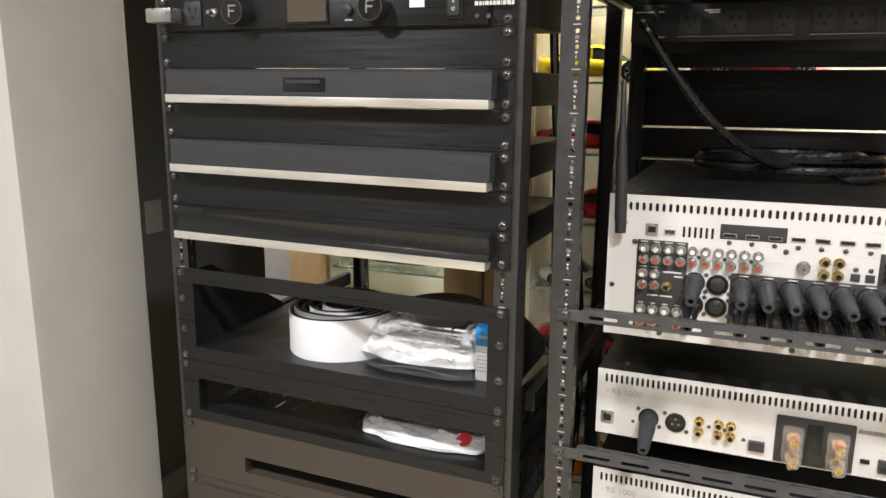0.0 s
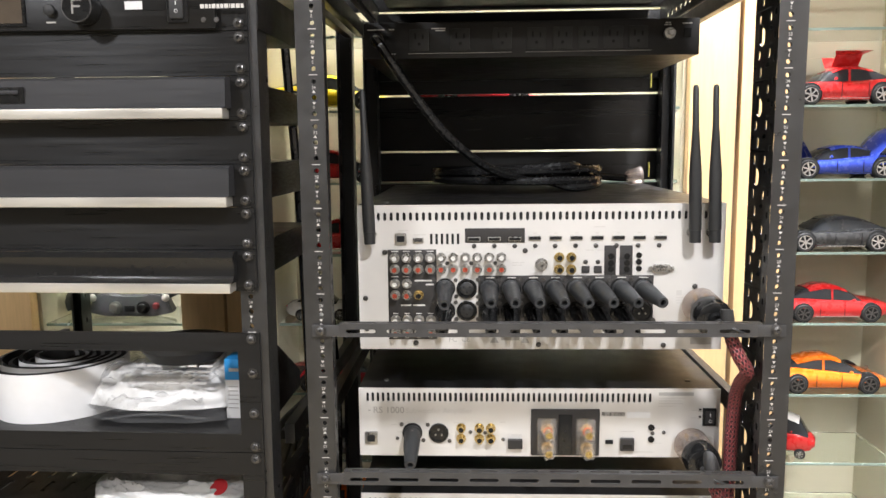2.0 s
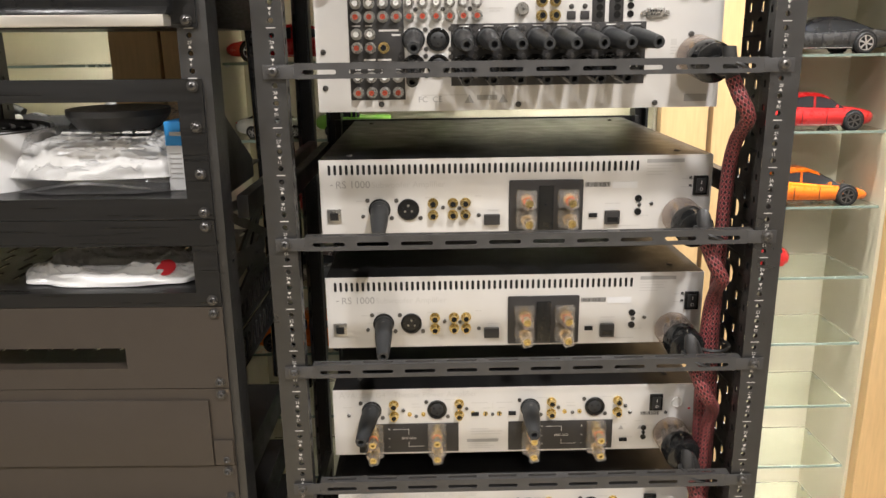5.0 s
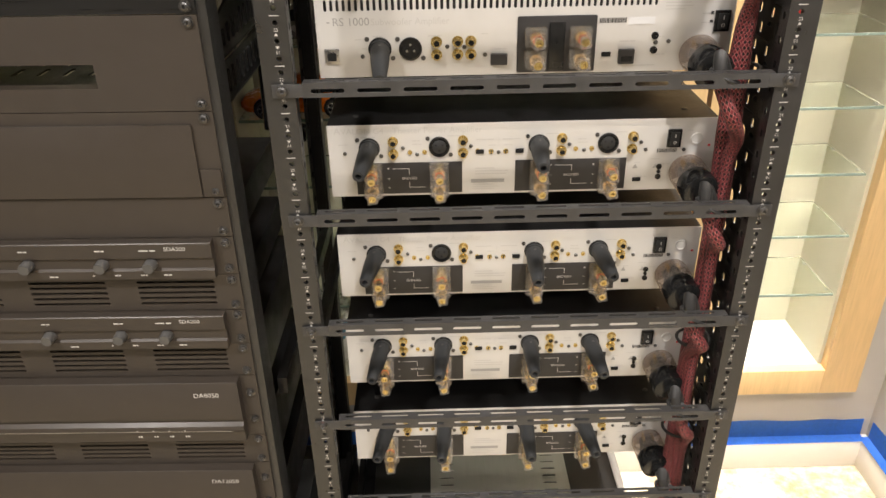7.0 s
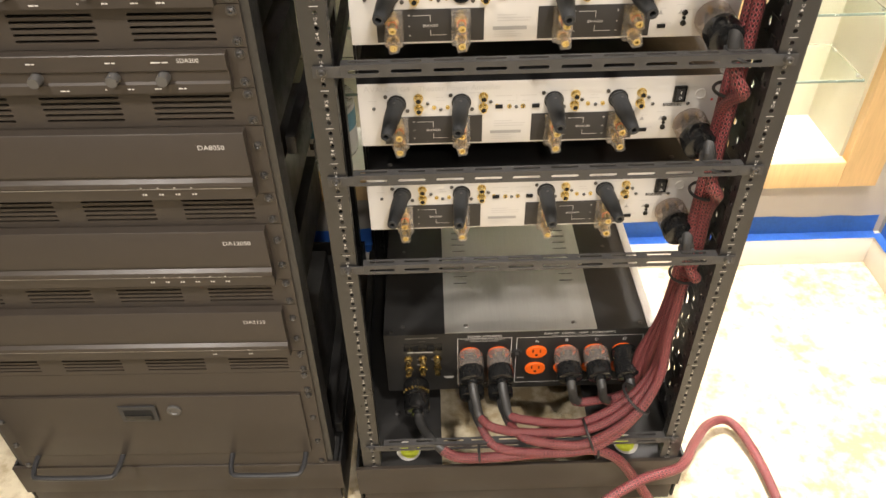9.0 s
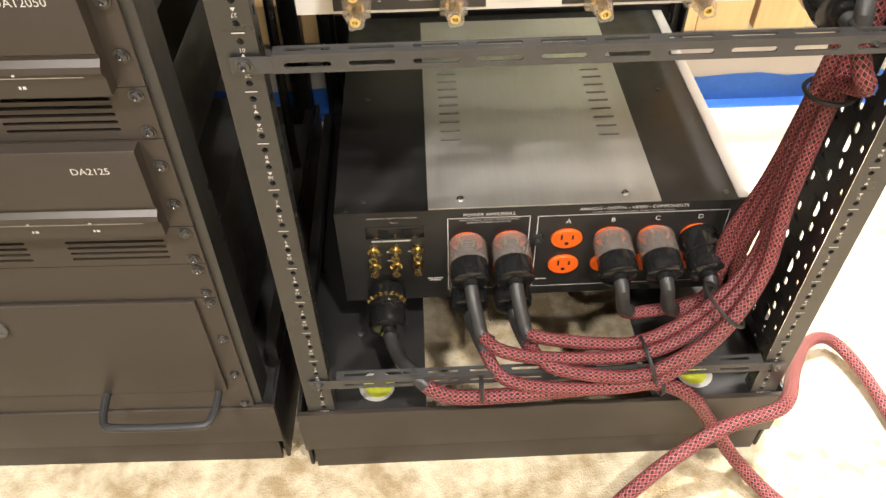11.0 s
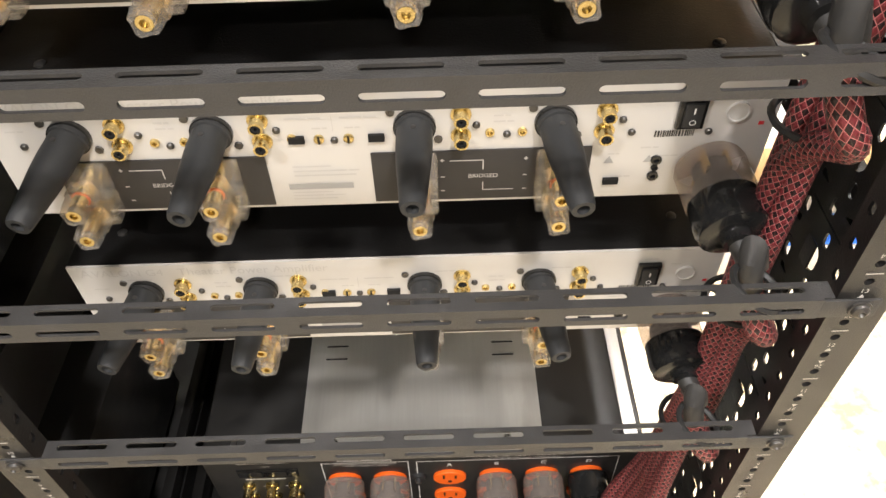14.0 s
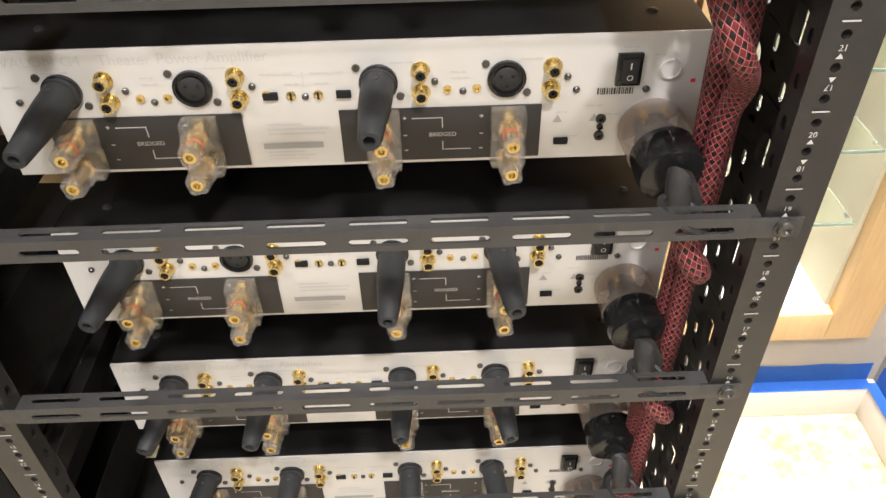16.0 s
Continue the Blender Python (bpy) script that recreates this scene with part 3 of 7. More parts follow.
    for s in (-1, 1):
        x0, x1 = sorted((cx + s * bx, cx + s * (bx - 0.004)))
        part("plinth_side", B(x0, x1, y + 0.0005, y + FRONT_Y + 0.01, FLOOR, -0.001, b=0.001), BLACK, root)
        x0, x1 = sorted((cx + s * (bx - 0.0045), cx + s * 0.125))
        tray = part("base_tray", B(x0, x1, y + 0.0045, y + FRONT_Y, -0.030, -0.026, b=0.001), CASE_BLACK, root)
        for py in (0.05, 0.12, 0.3, 0.42):
            part("base_bolt", L((cx + s * 0.20, y + py, -0.0262), (0, 0, 1), [(0, 0.0055), (0.003, 0.0055), (0.0042, 0.003)], 10), DARK_STEEL, tray)
        for py in (0.045, 0.40):
            st = part("round_sticker", L((cx + s * 0.18, y + py, -0.026), (0, 0, 1), [(0, 0.020), (0.0006, 0.020)], 24), PRINT_PALE, tray, "round clear sticker")
            part("level_mark", L((cx + s * 0.178, y + py, -0.0255), (0, 0, 1), [(0.0002, 0.0155), (0.0009, 0.0155)], 20), YELLOW_STICKER, st, "yellow-green printed centre")
    part("plinth_back", B(cx - bx, cx + bx, y + FRONT_Y + 0.0105, y + FRONT_Y + 0.0145, FLOOR, -0.001), BLACK, root)
    if not with_left:
        lacer_strip(root, cx + HX + 0.0140, y + 0.044, y + 0.134)
    return root


right_rack = rack(0.0, 0.0, "black open equipment rack holding silver amplifiers", False)
left_rack = rack(LEFT_X, LEFT_Y, "black equipment rack with drawers, blanks and dark amplifiers", True)


def pan_screw(bm, x, y, z, r=0.0062):
    lathe(bm, (x, y, z), (0, -1, 0), [(0, r * 1.25), (0.0012, r * 1.25), (0.0012, r), (0.0028, r * 0.9), (0.0040, r * 0.45), (0.0040, r * 0.42), (0.0022, 0.0006)], 12)


# lacing bars
BAR_Z = [28 * U + 0.00635] + [(n - 0.5) * U for n in (25, 22, 19, 16, 13, 10)] + [U + 0.00635]


def lacing_bar(z):
    root = thing("lacing_bar", (0, 0, z), "black slotted steel lacing bar screwed across the rack", "lacing bar", "lacing bars")
    bm = bmesh.new()
    perf(bm, lambda u, v, d: (u, -0.0035 + d, v), -0.214, 0.214, z - 0.0070, z + 0.0070, 0.0018, [(z - 0.0045, z + 0.0025, [(-0.1913 + 0.0425 * k, 0.031, 0.0042) for k in range(10)])], 28)
    perf(bm, lambda u, v, d: (u, v, z + 0.0068 - d), -0.214, 0.2195, -0.0017, 0.0085, 0.0016, [(0.0004, 0.0070, [(-0.1913 + 0.0425 * k, 0.031, 0.0038) for k in range(10)])], 28)
    part("bar", bm, GREY_RAIL, root)
    for s in (-1, 1):
        x0, x1 = sorted((s * 0.214, s * 0.2420))
        part("end_tab", B(x0, x1, -0.0035, -0.0018, z - 0.0068, z + 0.0060, b=0.0007), GREY_RAIL, root)
        bm = bmesh.new()
        pan_screw(bm, s * HX, -0.0036, z, 0.0046)
        part("screw", bm, SCREW_GREY if s < 0 else DARK_STEEL, root)
    return root


for z in BAR_Z:
    lacing_bar(z)


# ---- amplifier fittings ----
def xlr_socket(x, y, z, parent, male=False):
    s = part("xlr_socket", L((x, y, z), (0, -1, 0), [(0, 0.0118), (0.0024, 0.0118), (0.0028, 0.0112), (0.0028, 0.0098), (0.0006, 0.0094)], 24), BLACK_GLOSS, parent, "black three-pin socket")
    if not male:
        part("socket_core", L((x, y - 0.0007, z), (0, -1, 0), [(0, 0.0078), (0.0012, 0.0078), (0.0016, 0.0072)], 20), RUBBER, s)
    for a in (210, 330, 90) if male else (150, 30, 270):
        px, pz = x + 0.0042 * math.cos(radians(a)), z + 0.0042 * math.sin(radians(a))
        part("pin", L((px, y - (0.0007 if male else 0.0024), pz), (0, -1, 0), [(0, 0.0012), (0.0022 if male else 0.0002, 0.0011)], 8), STEEL if male else HOLE, s)
    for sx in (-1, 1):
        part("socket_screw", L((x + sx * 0.0128, y, z - sx * 0.0098), (0, -1, 0), [(0, 0.0026), (0.0012, 0.0024)], 8), DARK_STEEL, s)


def rca(x, y, z, parent, ring=None):
    j = part("rca_jack", L((x, y, z), (0, -1, 0), [(0, 0.0058), (0.0012, 0.0058), (0.0012, 0.0041), (0.0085, 0.0041), (0.0085, 0.0030), (0.002, 0.0028)], 14), GOLD if ring is None else STEEL, parent)
    part("jack_centre", L((x, y - 0.0022, z), (0, -1, 0), [(0, 0.0027), (0.0058, 0.0027), (0.0058, 0.0011), (0.002, 0.0010)], 10), HOLE if ring is None else ring, j)
    return j


def small_knob(x, y, z, parent, r=0.0022, h=0.002, m=None):
    return part("small_screw", L((x, y, z), (0, -1, 0), [(0, r), (h * 0.6, r), (h, r * 0.6)], 10), m or DARK_STEEL, parent)


def binding_post(x, y, z, parent, red=False):
    """A clear shroud block with a fluted cap over a gold post."""
    block = part("binding_post", B(x - 0.0112, x + 0.0112, y - 0.013, y - 0.0001, z - 0.0096, z + 0.0096, b=0.003), CLEAR, parent, "clear shrouded binding post")
    bm = bmesh.new()
    n = 16
    prof = [(0.0132, 0.0088), (0.021, 0.0090), (0.022, 0.0078), (0.030, 0.0078), (0.0345, 0.0072), (0.0345, 0.0046), (0.030, 0.0042)]
    rings = []
    for i, (s, r) in enumerate(prof):
        k0 = 0.80 if i < 5 else 1.0
        rings.append([bm.verts.new((x + r * (1 if (k // 2) % 2 else k0) * math.cos(2 * math.pi * k / n), y - s, z + r * (1 if (k // 2) % 2 else k0) * math.sin(2 * math.pi * k / n))) for k in range(n)])
    for a, b in zip(rings, rings[1:]):
        for k in range(n):
            bm.faces.new((a[k], a[(k + 1) % n], b[(k + 1) % n], b[k]))
    bm.faces.new(rings[0])
    bm.faces.new(rings[-1])
    part("post_cap", bm, CLEAR, block, "clear fluted cap", 8)
    part("post_core", L((x, y, z), (0, -1, 0), [(0.001, 0.0062), (0.012, 0.0062), (0.012, 0.0045), (0.0295, 0.0045)], 14), BRASS, block, "gold post")
    part("post_tip", L((x, y - 0.0303, z), (0, -1, 0), [(0, 0.0040), (0.0036, 0.0040), (0.0036, 0.0022), (0.001, 0.0020)], 14), GOLD, block)
    if red:
        part("red_ring", L((x, y - 0.0200, z), (0, -1, 0), [(0, 0.0051), (0.0008, 0.0051), (0.0008, 0.0046)], 16), ORANGE, block)
    return block


def rocker(x, y, z, parent, w=0.0155, h=0.021):
    s = part("power_switch", B(x - w / 2, x + w / 2, y - 0.003, y, z - h / 2, z + h / 2, b=0.0008), BLACK_GLOSS, parent, "black rocker switch")
    part("rocker", B(x - w * 0.33, x + w * 0.33, y - 0.0052, y - 0.0031, z - h * 0.38, z + h * 0.38, b=0.0008), RUBBER, s)
    bm = bmesh.new()
    bar_y(bm, x - 0.0004, x + 0.0004, z + 0.0018, z + 0.0058, y - 0.0055)
    write(bm, "O", x, y - 0.0055, z - 0.004, 0.0052, "mid")
    flat_part("switch_mark", bm, PRINT_WHITE, s)


def back_panel(root, x0, x1, z0, z1, y, slots=None, th=0.0018):
    bm = bmesh.new()
    M = lambda u, v, d: (u, y + d, v)
    if slots:
        za, zb, xs, w, h = slots
        perf(bm, M, x0, x1, z0, z1, th, [(za, zb, [(u, w, h) for u in xs])], 8)
    else:
        perf(bm, M, x0, x1, z0, z1, th, [])
    return part("back_panel", bm, SILVER, root, "silver back panel")


def chassis(root, x0, x1, y, z0, z1, depth):
    c = part("case", B(x0, x1, y + 0.0025, y + depth, z0, z1, b=0.0008), BLACK, root, "black steel case")
    bm = bmesh.new()
    box(bm, -0.241, 0.241, y + depth + 0.001, y + depth + 0.008, z0 - 0.001, z1 + 0.002, 0.001)
    part("front_plate", bm, BLACK_SATIN, root)
    for sx in (x0 + 0.03, x1 - 0.03):
        for sy in (0.03, depth - 0.05):
            part("case_screw", L((sx, y + sy, z1), (0, 0, 1), [(0, 0.0035), (0.001, 0.0034), (0.0018, 0.002)], 10), DARK_STEEL, c)
    return c


AMP_FRONT = 0.5205


def subwoofer_amplifier(z0):
    y, x0, x1, z1 = 0.107, -0.210, 0.211, z0 + 0.083
    dz = z0 - 1.0745
    root = thing("subwoofer_amplifier", (0, y + 0.2, z0), "silver-backed subwoofer power amplifier with ventilation slots", "amplifier", "rack amplifiers")
    chassis(root, x0, x1, y, z0, z1, AMP_FRONT - y)
    p = back_panel(root, x0, x1, z0, z1, y, (1.1385 + dz, 1.1545 + dz, [-0.1995 + 0.00611 * k for k in range(55)], 0.0031, 0.0112))
    f = y - 0.0005
    bm = write(bmesh.new(), "RS 1000", -0.1935, f, 1.1305 + dz, 0.0112)
    bars(bm, -0.199, 1.1305 + dz, (0.003,), 0.0012, 0, f)
    flat_part("model_writing", bm, PRINT_GREY, p)
    flat_part("model_writing", write(bmesh.new(), "Subwoofer Amplifier", -0.155, f, 1.1300 + dz, 0.0094), PRINT_PALE, p)
    bm = bmesh.new()
    bars(bm, 0.140, 1.1515 + dz, (0.040,), 0.004, 0, f)
    flat_part("maker_mark", bm, PRINT_GREY, p)
    bm = bmesh.new()
    for k, ws in enumerate(((0.03,), (0.026,), (0.028,), (0.02,))):
        bars(bm, 0.140, 1.1465 + dz - 0.0032 * k, ws, 0.0009, 0, f)
    for bx, bz, w in ((-0.172, 1.113, 0.012), (-0.154, 1.116, 0.01), (-0.098, 1.1155, 0.014), (-0.044, 1.1165, 0.006), (-0.03, 1.101, 0.012), (-0.165, 1.104, 0.012), (0.097, 1.106, 0.016), (0.134, 1.11, 0.008), (0.134, 1.092, 0.01), (0.178, 1.132, 0.012), (0.178, 1.123, 0.01), (0.112, 1.081, 0.024)):
        bars(bm, bx, bz + dz, (w * 0.6, w * 0.35), 0.0011, 0.0008, f)
    flat_part("fine_print", bm, PRINT_PALE, p)
    bm = bmesh.new()
    rnd = random.Random(int(z0 * 1000))
    u = 0.075
    while u < 0.101:
        w = rnd.uniform(0.0004, 0.0012)
        bar_y(bm, u, u + w, 1.1245 + dz, 1.1295 + dz, f)
        u += w + rnd.uniform(0.0004, 0.0008)
    flat_part("barcode", bm, LABEL, p)
    part("serial_label", B(0.104, 0.131, f - 0.0002, y - 0.0001, 1.1225 + dz, 1.1295 + dz), PAPER, p, "white serial label")
    # sockets
    e = part("network_socket", B(-0.2035, -0.1885, y - 0.0025, y - 0.0001, 1.0895 + dz, 1.1045 + dz, b=0.0006), STEEL, root, "metal network socket")
    part("socket_opening", B(-0.2005, -0.1915, y - 0.0028, y - 0.0024, 1.0925 + dz, 1.1005 + dz), HOLE, e)
    xlr_socket(-0.147, y, 1.1035 + dz, root)
    xlr_socket(-0.116, y, 1.1030 + dz, root, True)
    for jx in (-0.0895, -0.068, -0.0545):
        for jz in (1.1092, 1.0962):
            rca(jx, y, jz + dz, root)
    for kx, kz in ((-0.165, 1.096), (-0.0785, 1.1045), (-0.0612, 1.1035), (-0.040, 1.0955), (0.134, 1.104), (0.147, 1.105)):
        small_knob(kx, y, kz + dz, root)
    part("terminal_block", B(-0.0345, -0.0175, y - 0.006, y - 0.0001, 1.0855 + dz, 1.0965 + dz, b=0.0005), LABEL, root)
    blk = part("terminal_plate", B(-0.0075, 0.0725, y - 0.0022, y - 0.0001, 1.0765 + dz, 1.133 + dz, b=0.0015), LABEL, root, "black terminal plate")
    part("centre_cover", B(0.0245, 0.0405, y - 0.0045, y - 0.0023, 1.079 + dz, 1.127 + dz, b=0.0008), BLACK_GLOSS, blk)
    for px in (0.0105, 0.0555):
        for pz in (1.1135, 1.0915):
            binding_post(px, y - 0.0022, pz + dz, root, pz > 1.1)
    part("slide_switch", B(0.0795, 0.0885, y - 0.002, y - 0.0001, 1.091 + dz, 1.0955 + dz), HOLE, root)
    g = part("volt_selector", B(0.0965, 0.1125, y - 0.005, y - 0.0001, 1.0835 + dz, 1.0985 + dz, b=0.0008), LABEL, root)
    part("selector_slot", B(0.099, 0.110, y - 0.0056, y - 0.0051, 1.0865 + dz, 1.0915 + dz), BLACK_GLOSS, g)
    for kz in (1.111, 1.0965):
        part("jack_socket", L((0.1325, y, kz + dz), (0, -1, 0), [(0, 0.0038), (0.0018, 0.0038), (0.0018, 0.002), (0.0002, 0.002)], 12), BLACK_GLOSS, root)
    rocker(0.1985, y, 1.1245 + dz, root)
    part("fuse_holder", L((0.1995, y, 1.0945 + dz), (0, -1, 0), [(0, 0.0062), (0.0015, 0.0062), (0.0015, 0.0048), (0.0008, 0.0046)], 16), PRINT_PALE, root)
    bm = bmesh.new()
    bar_y(bm, 0.1865, 0.1895, 1.131 + dz, 1.134 + dz, f)
    bar_y(bm, 0.1865, 0.1895, 1.1225 + dz, 1.1255 + dz, f)
    flat_part("indicator", bm, LABEL, p)
    root.location.x, root.scale = 0.001, (1.018, 1, 1.018)
    return root


RS_Z = [1.0685, 1.0685 - 3 * U]
for z in RS_Z:
    subwoofer_amplifier(z)


def theater_amplifier(z0):
    y, x0, x1, z1 = 0.102, -0.2125, 0.2215, z0 + 0.085
    dz = z0 - 0.795
    root = thing("theater_amplifier", (0, y + 0.2, z0), "silver-backed four channel theater power amplifier", "amplifier", "rack amplifiers")
    chassis(root, x0, x1, y, z0, z1, AMP_FRONT - y)
    p = back_panel(root, x0, x1, z0, z1, y)
    f = y - 0.0005
    bm = write(bmesh.new(), "A", -0.2055, f, 0.8735 + dz, 0.0115)
    write(bm, "VALON G4", -0.1975, f, 0.8730 + dz, 0.0090, wide=1.08)
    flat_part("model_writing", bm, PRINT_PALE, p)
    flat_part("model_writing", write(bmesh.new(), "Theater Power Amplifier", -0.1405, f, 0.8730 + dz, 0.0098), PRINT_PALE, p)
    for px in (-0.167, -0.089, 0.0225, 0.100):
        xlr_socket(px, y, 0.8535 + dz, root)
    for jx in (-0.1405, -0.0625, 0.048, 0.1275):
        for jz in (0.8605, 0.8460):
            rca(jx, y, jz + dz, root)
    for kx in (-0.122, -0.1055, -0.046, 0.064, 0.082):
        part("trim_pot", L((kx, y, 0.8475 + dz), (0, -1, 0), [(0, 0.0028), (0.0016, 0.0026), (0.0016, 0.0014), (0.0002, 0.0012)], 10), GOLD, root)
    for kx, kz in ((-0.1945, 0.8475), (-0.1295, 0.853), (-0.114, 0.845), (-0.0535, 0.8535), (-0.0225, 0.8455), (0.0565, 0.853), (0.0735, 0.846), (0.137, 0.8535), (0.143, 0.8445), (0.186, 0.8435)):
        small_knob(kx, y, kz + dz, root)
    for kx in (-0.0435, 0.0010):
        part("slide_switch", B(kx - 0.0045, kx + 0.0045, y - 0.0022, y - 0.0001, 0.8445 + dz, 0.8490 + dz), HOLE, root)
    for kx in (-0.031, -0.0145):
        g = part("gain_control", L((kx, y, 0.8465 + dz), (0, -1, 0), [(0, 0.0030), (0.0014, 0.0030), (0.0018, 0.0022)], 12), GOLD, root)
        part("control_slot", B(kx - 0.0006, kx + 0.0006, y - 0.0024, y - 0.0019, 0.8442 + dz, 0.8488 + dz), HOLE, g)
    for a, b in ((-0.1835, -0.0635), (-0.0035, 0.1225)):
        blk = part("terminal_plate", B(a, b, y - 0.0012, y - 0.0001, 0.7975 + dz, 0.8355 + dz, b=0.0005), LABEL, root, "black terminal plate with white lines")
        mx = (a + b) / 2 + (0.0 if a < -0.1 else 0.001)
        g = y - 0.0018
        bm = write(bmesh.new(), "BRIDGED", mx, g, 0.8165 + dz, 0.0042, "mid")
        bar_y(bm, mx - 0.019, mx, 0.8283 + dz, 0.8289 + dz, g)
        bar_y(bm, mx - 0.0003, mx + 0.0003, 0.8215 + dz, 0.8289 + dz, g)
        bar_y(bm, mx - 0.0003, mx + 0.0003, 0.8052 + dz, 0.8118 + dz, g)
        bar_y(bm, mx, mx + 0.018, 0.8052 + dz, 0.8058 + dz, g)
        for sx in (-0.0235, 0.0245):
            for sz in (0.829, 0.8165, 0.8055):
                bar_y(bm, mx + sx - 0.0012, mx + sx + 0.0012, sz + dz - 0.0003, sz + dz + 0.0003, g)
            bar_y(bm, mx + sx - 0.0003, mx + sx + 0.0003, 0.8278 + dz, 0.8302 + dz, g)
        flat_part("bridging_diagram", bm, PRINT_PALE, blk)
    for px in (-0.1645, -0.0895, 0.0235, 0.1015):
        for pz in (0.8265, 0.8065):
            binding_post(px, y - 0.0012, pz + dz, root, pz > 0.82)
    bm = bmesh.new()
    bars(bm, -0.0535, 0.8110 + dz, (0.038,), 0.0042, 0, f)
    flat_part("maker_mark", bm, PRINT_GREY, p)
    bm = bmesh.new()
    for k, ws in enumerate(((0.022,), (0.031, 0.006), (0.036,))):
        bars(bm, -0.049, 0.8265 + dz - 0.0034 * k, ws, 0.0012, 0.001, f)
    for k, ws in enumerate(((0.024,), (0.018, 0.012), (0.026,))):
        bars(bm, -0.052, 0.8065 + dz - 0.0026 * k, ws, 0.0008, 0.001, f)
    for bx, bz, w in ((-0.201, 0.858, 0.01), (-0.176, 0.866, 0.016), (-0.119, 0.861, 0.008), (-0.119, 0.857, 0.01), (-0.08, 0.866, 0.014), (-0.048, 0.861, 0.02), (-0.018, 0.861, 0.02), (-0.034, 0.854, 0.008), (-0.016, 0.854, 0.008), (0.03, 0.866, 0.014), (0.066, 0.859, 0.009), (0.066, 0.855, 0.011), (0.108, 0.866, 0.013), (0.132, 0.829, 0.006), (0.150, 0.833, 0.01), (0.16, 0.8265, 0.012), (0.169, 0.8715, 0.009), (0.136, 0.8115, 0.011), (0.188, 0.866, 0.006), (0.19, 0.836, 0.006)):
        bars(bm, bx, bz + dz, (w * 0.6, w * 0.35), 0.0011, 0.0008, f)
    bar_y(bm, -0.0227, -0.0223, 0.852 + dz, 0.862 + dz, f)
    flat_part("fine_print", bm, PRINT_PALE, p)
    bm = bmesh.new()
    for cx in (0.133, 0.156):
        bm.faces.new([bm.verts.new(q) for q in ((cx - 0.003, f, 0.822 + dz), (cx + 0.003, f, 0.822 + dz), (cx, f, 0.8275 + dz))])
    flat_part("warning_triangle", bm, PRINT_GREY, p)
    bm = bmesh.new()
    rnd = random.Random(int(z0 * 997))
    u = 0.156
    while u < 0.178:
        w = rnd.uniform(0.0004, 0.0011)
        bar_y(bm, u, u + w, 0.8405 + dz, 0.8450 + dz, f)
        u += w + rnd.uniform(0.0004, 0.0008)
    flat_part("barcode", bm, LABEL, p)
    rocker(0.1735, y, 0.8575 + dz, root)
    part("fuse_holder", L((0.1992, y, 0.8565 + dz), (0, -1, 0), [(0, 0.0066), (0.0018, 0.0066), (0.0018, 0.0055), (0.0012, 0.0052)], 18), PRINT_PALE, root)
    for kz in (0.8235, 0.8175, 0.8112):
        part("jack_socket", L((0.1605, y, kz + dz), (0, -1, 0), [(0, 0.0034 if kz != 0.8175 else 0.0022), (0.0016, 0.0032 if kz != 0.8175 else 0.002), (0.0016, 0.0016), (0.0002, 0.0015)], 12), BLACK_GLOSS, root)
    part("slide_switch", B(0.1315, 0.1405, y - 0.0022, y - 0.0001, 0.8065 + dz, 0.8105 + dz), HOLE, root)
    bm = bmesh.new()
    bar_y(bm, 0.2125, 0.2155, 0.847 + dz, 0.8495 + dz, f)
    flat_part("red_mark", bm, RED_PRINT, p)
    root.location.x, root.scale = -0.0019, (0.984, 1, 0.984)
    return root


G4_Z = [0.800 - 3 * U * k for k in range(4)]
for z in G4_Z:
    theater_amplifier(z)
SHELF_Z0 = G4_Z[-1]


# ---- loose plugs ----
def xlr_plug(x, y, z, lean=0.0, drop=0.12, scale=1.0, m=None):
    d = Vector((lean, -1, -drop)).normalized()
    root = thing("xlr_plug", (x, y, z), "charcoal rubber-booted three-pin plug pushed into a socket", "audio plug", "audio plugs in the sockets")
    k = scale
    body = L((x, y, z), d, [(0, 0.0108 * k), (0.003 * k, 0.0110 * k), (0.0036 * k, 0.0098 * k), (0.016 * k, 0.0099 * k), (0.028 * k, 0.0094 * k), (0.042 * k, 0.0081 * k), (0.058 * k, 0.0067 * k), (0.0605 * k, 0.0060 * k), (0.0605 * k, 0.0034 * k), (0.052 * k, 0.0032 * k)], 20)
    b = part("boot", body, m or PLUG_GREY, root)
    q = Vector((x, y, z)) + d * 0.012 * k + Vector((0, 0, 0.0096 * k))
    part("set_screw", L(q, (0, -0.2, 1), [(0, 0.0016), (0.0006, 0.0015)], 8), DARK_STEEL, b)
    return root


for z0, cols in zip(G4_Z, ((0, 2), (0, 2, 3), (0, 1, 2, 3), (0, 1, 2, 3))):
    for c in cols:
        px = (-0.1662, -0.0895, 0.0202, 0.0965)[c]
        xlr_plug(px, 0.1015, z0 + 0.0576, lean=(-0.15, -0.06, 0.0, 0.09)[c] + 0.05 * math.sin(z0 * 90 + c), drop=0.10 + 0.05 * math.cos(z0 * 70 + c * 2))
for z0 in RS_Z:
    xlr_plug(-0.1486, 0.1065, z0 + 0.0295, lean=0.03, drop=0.28)


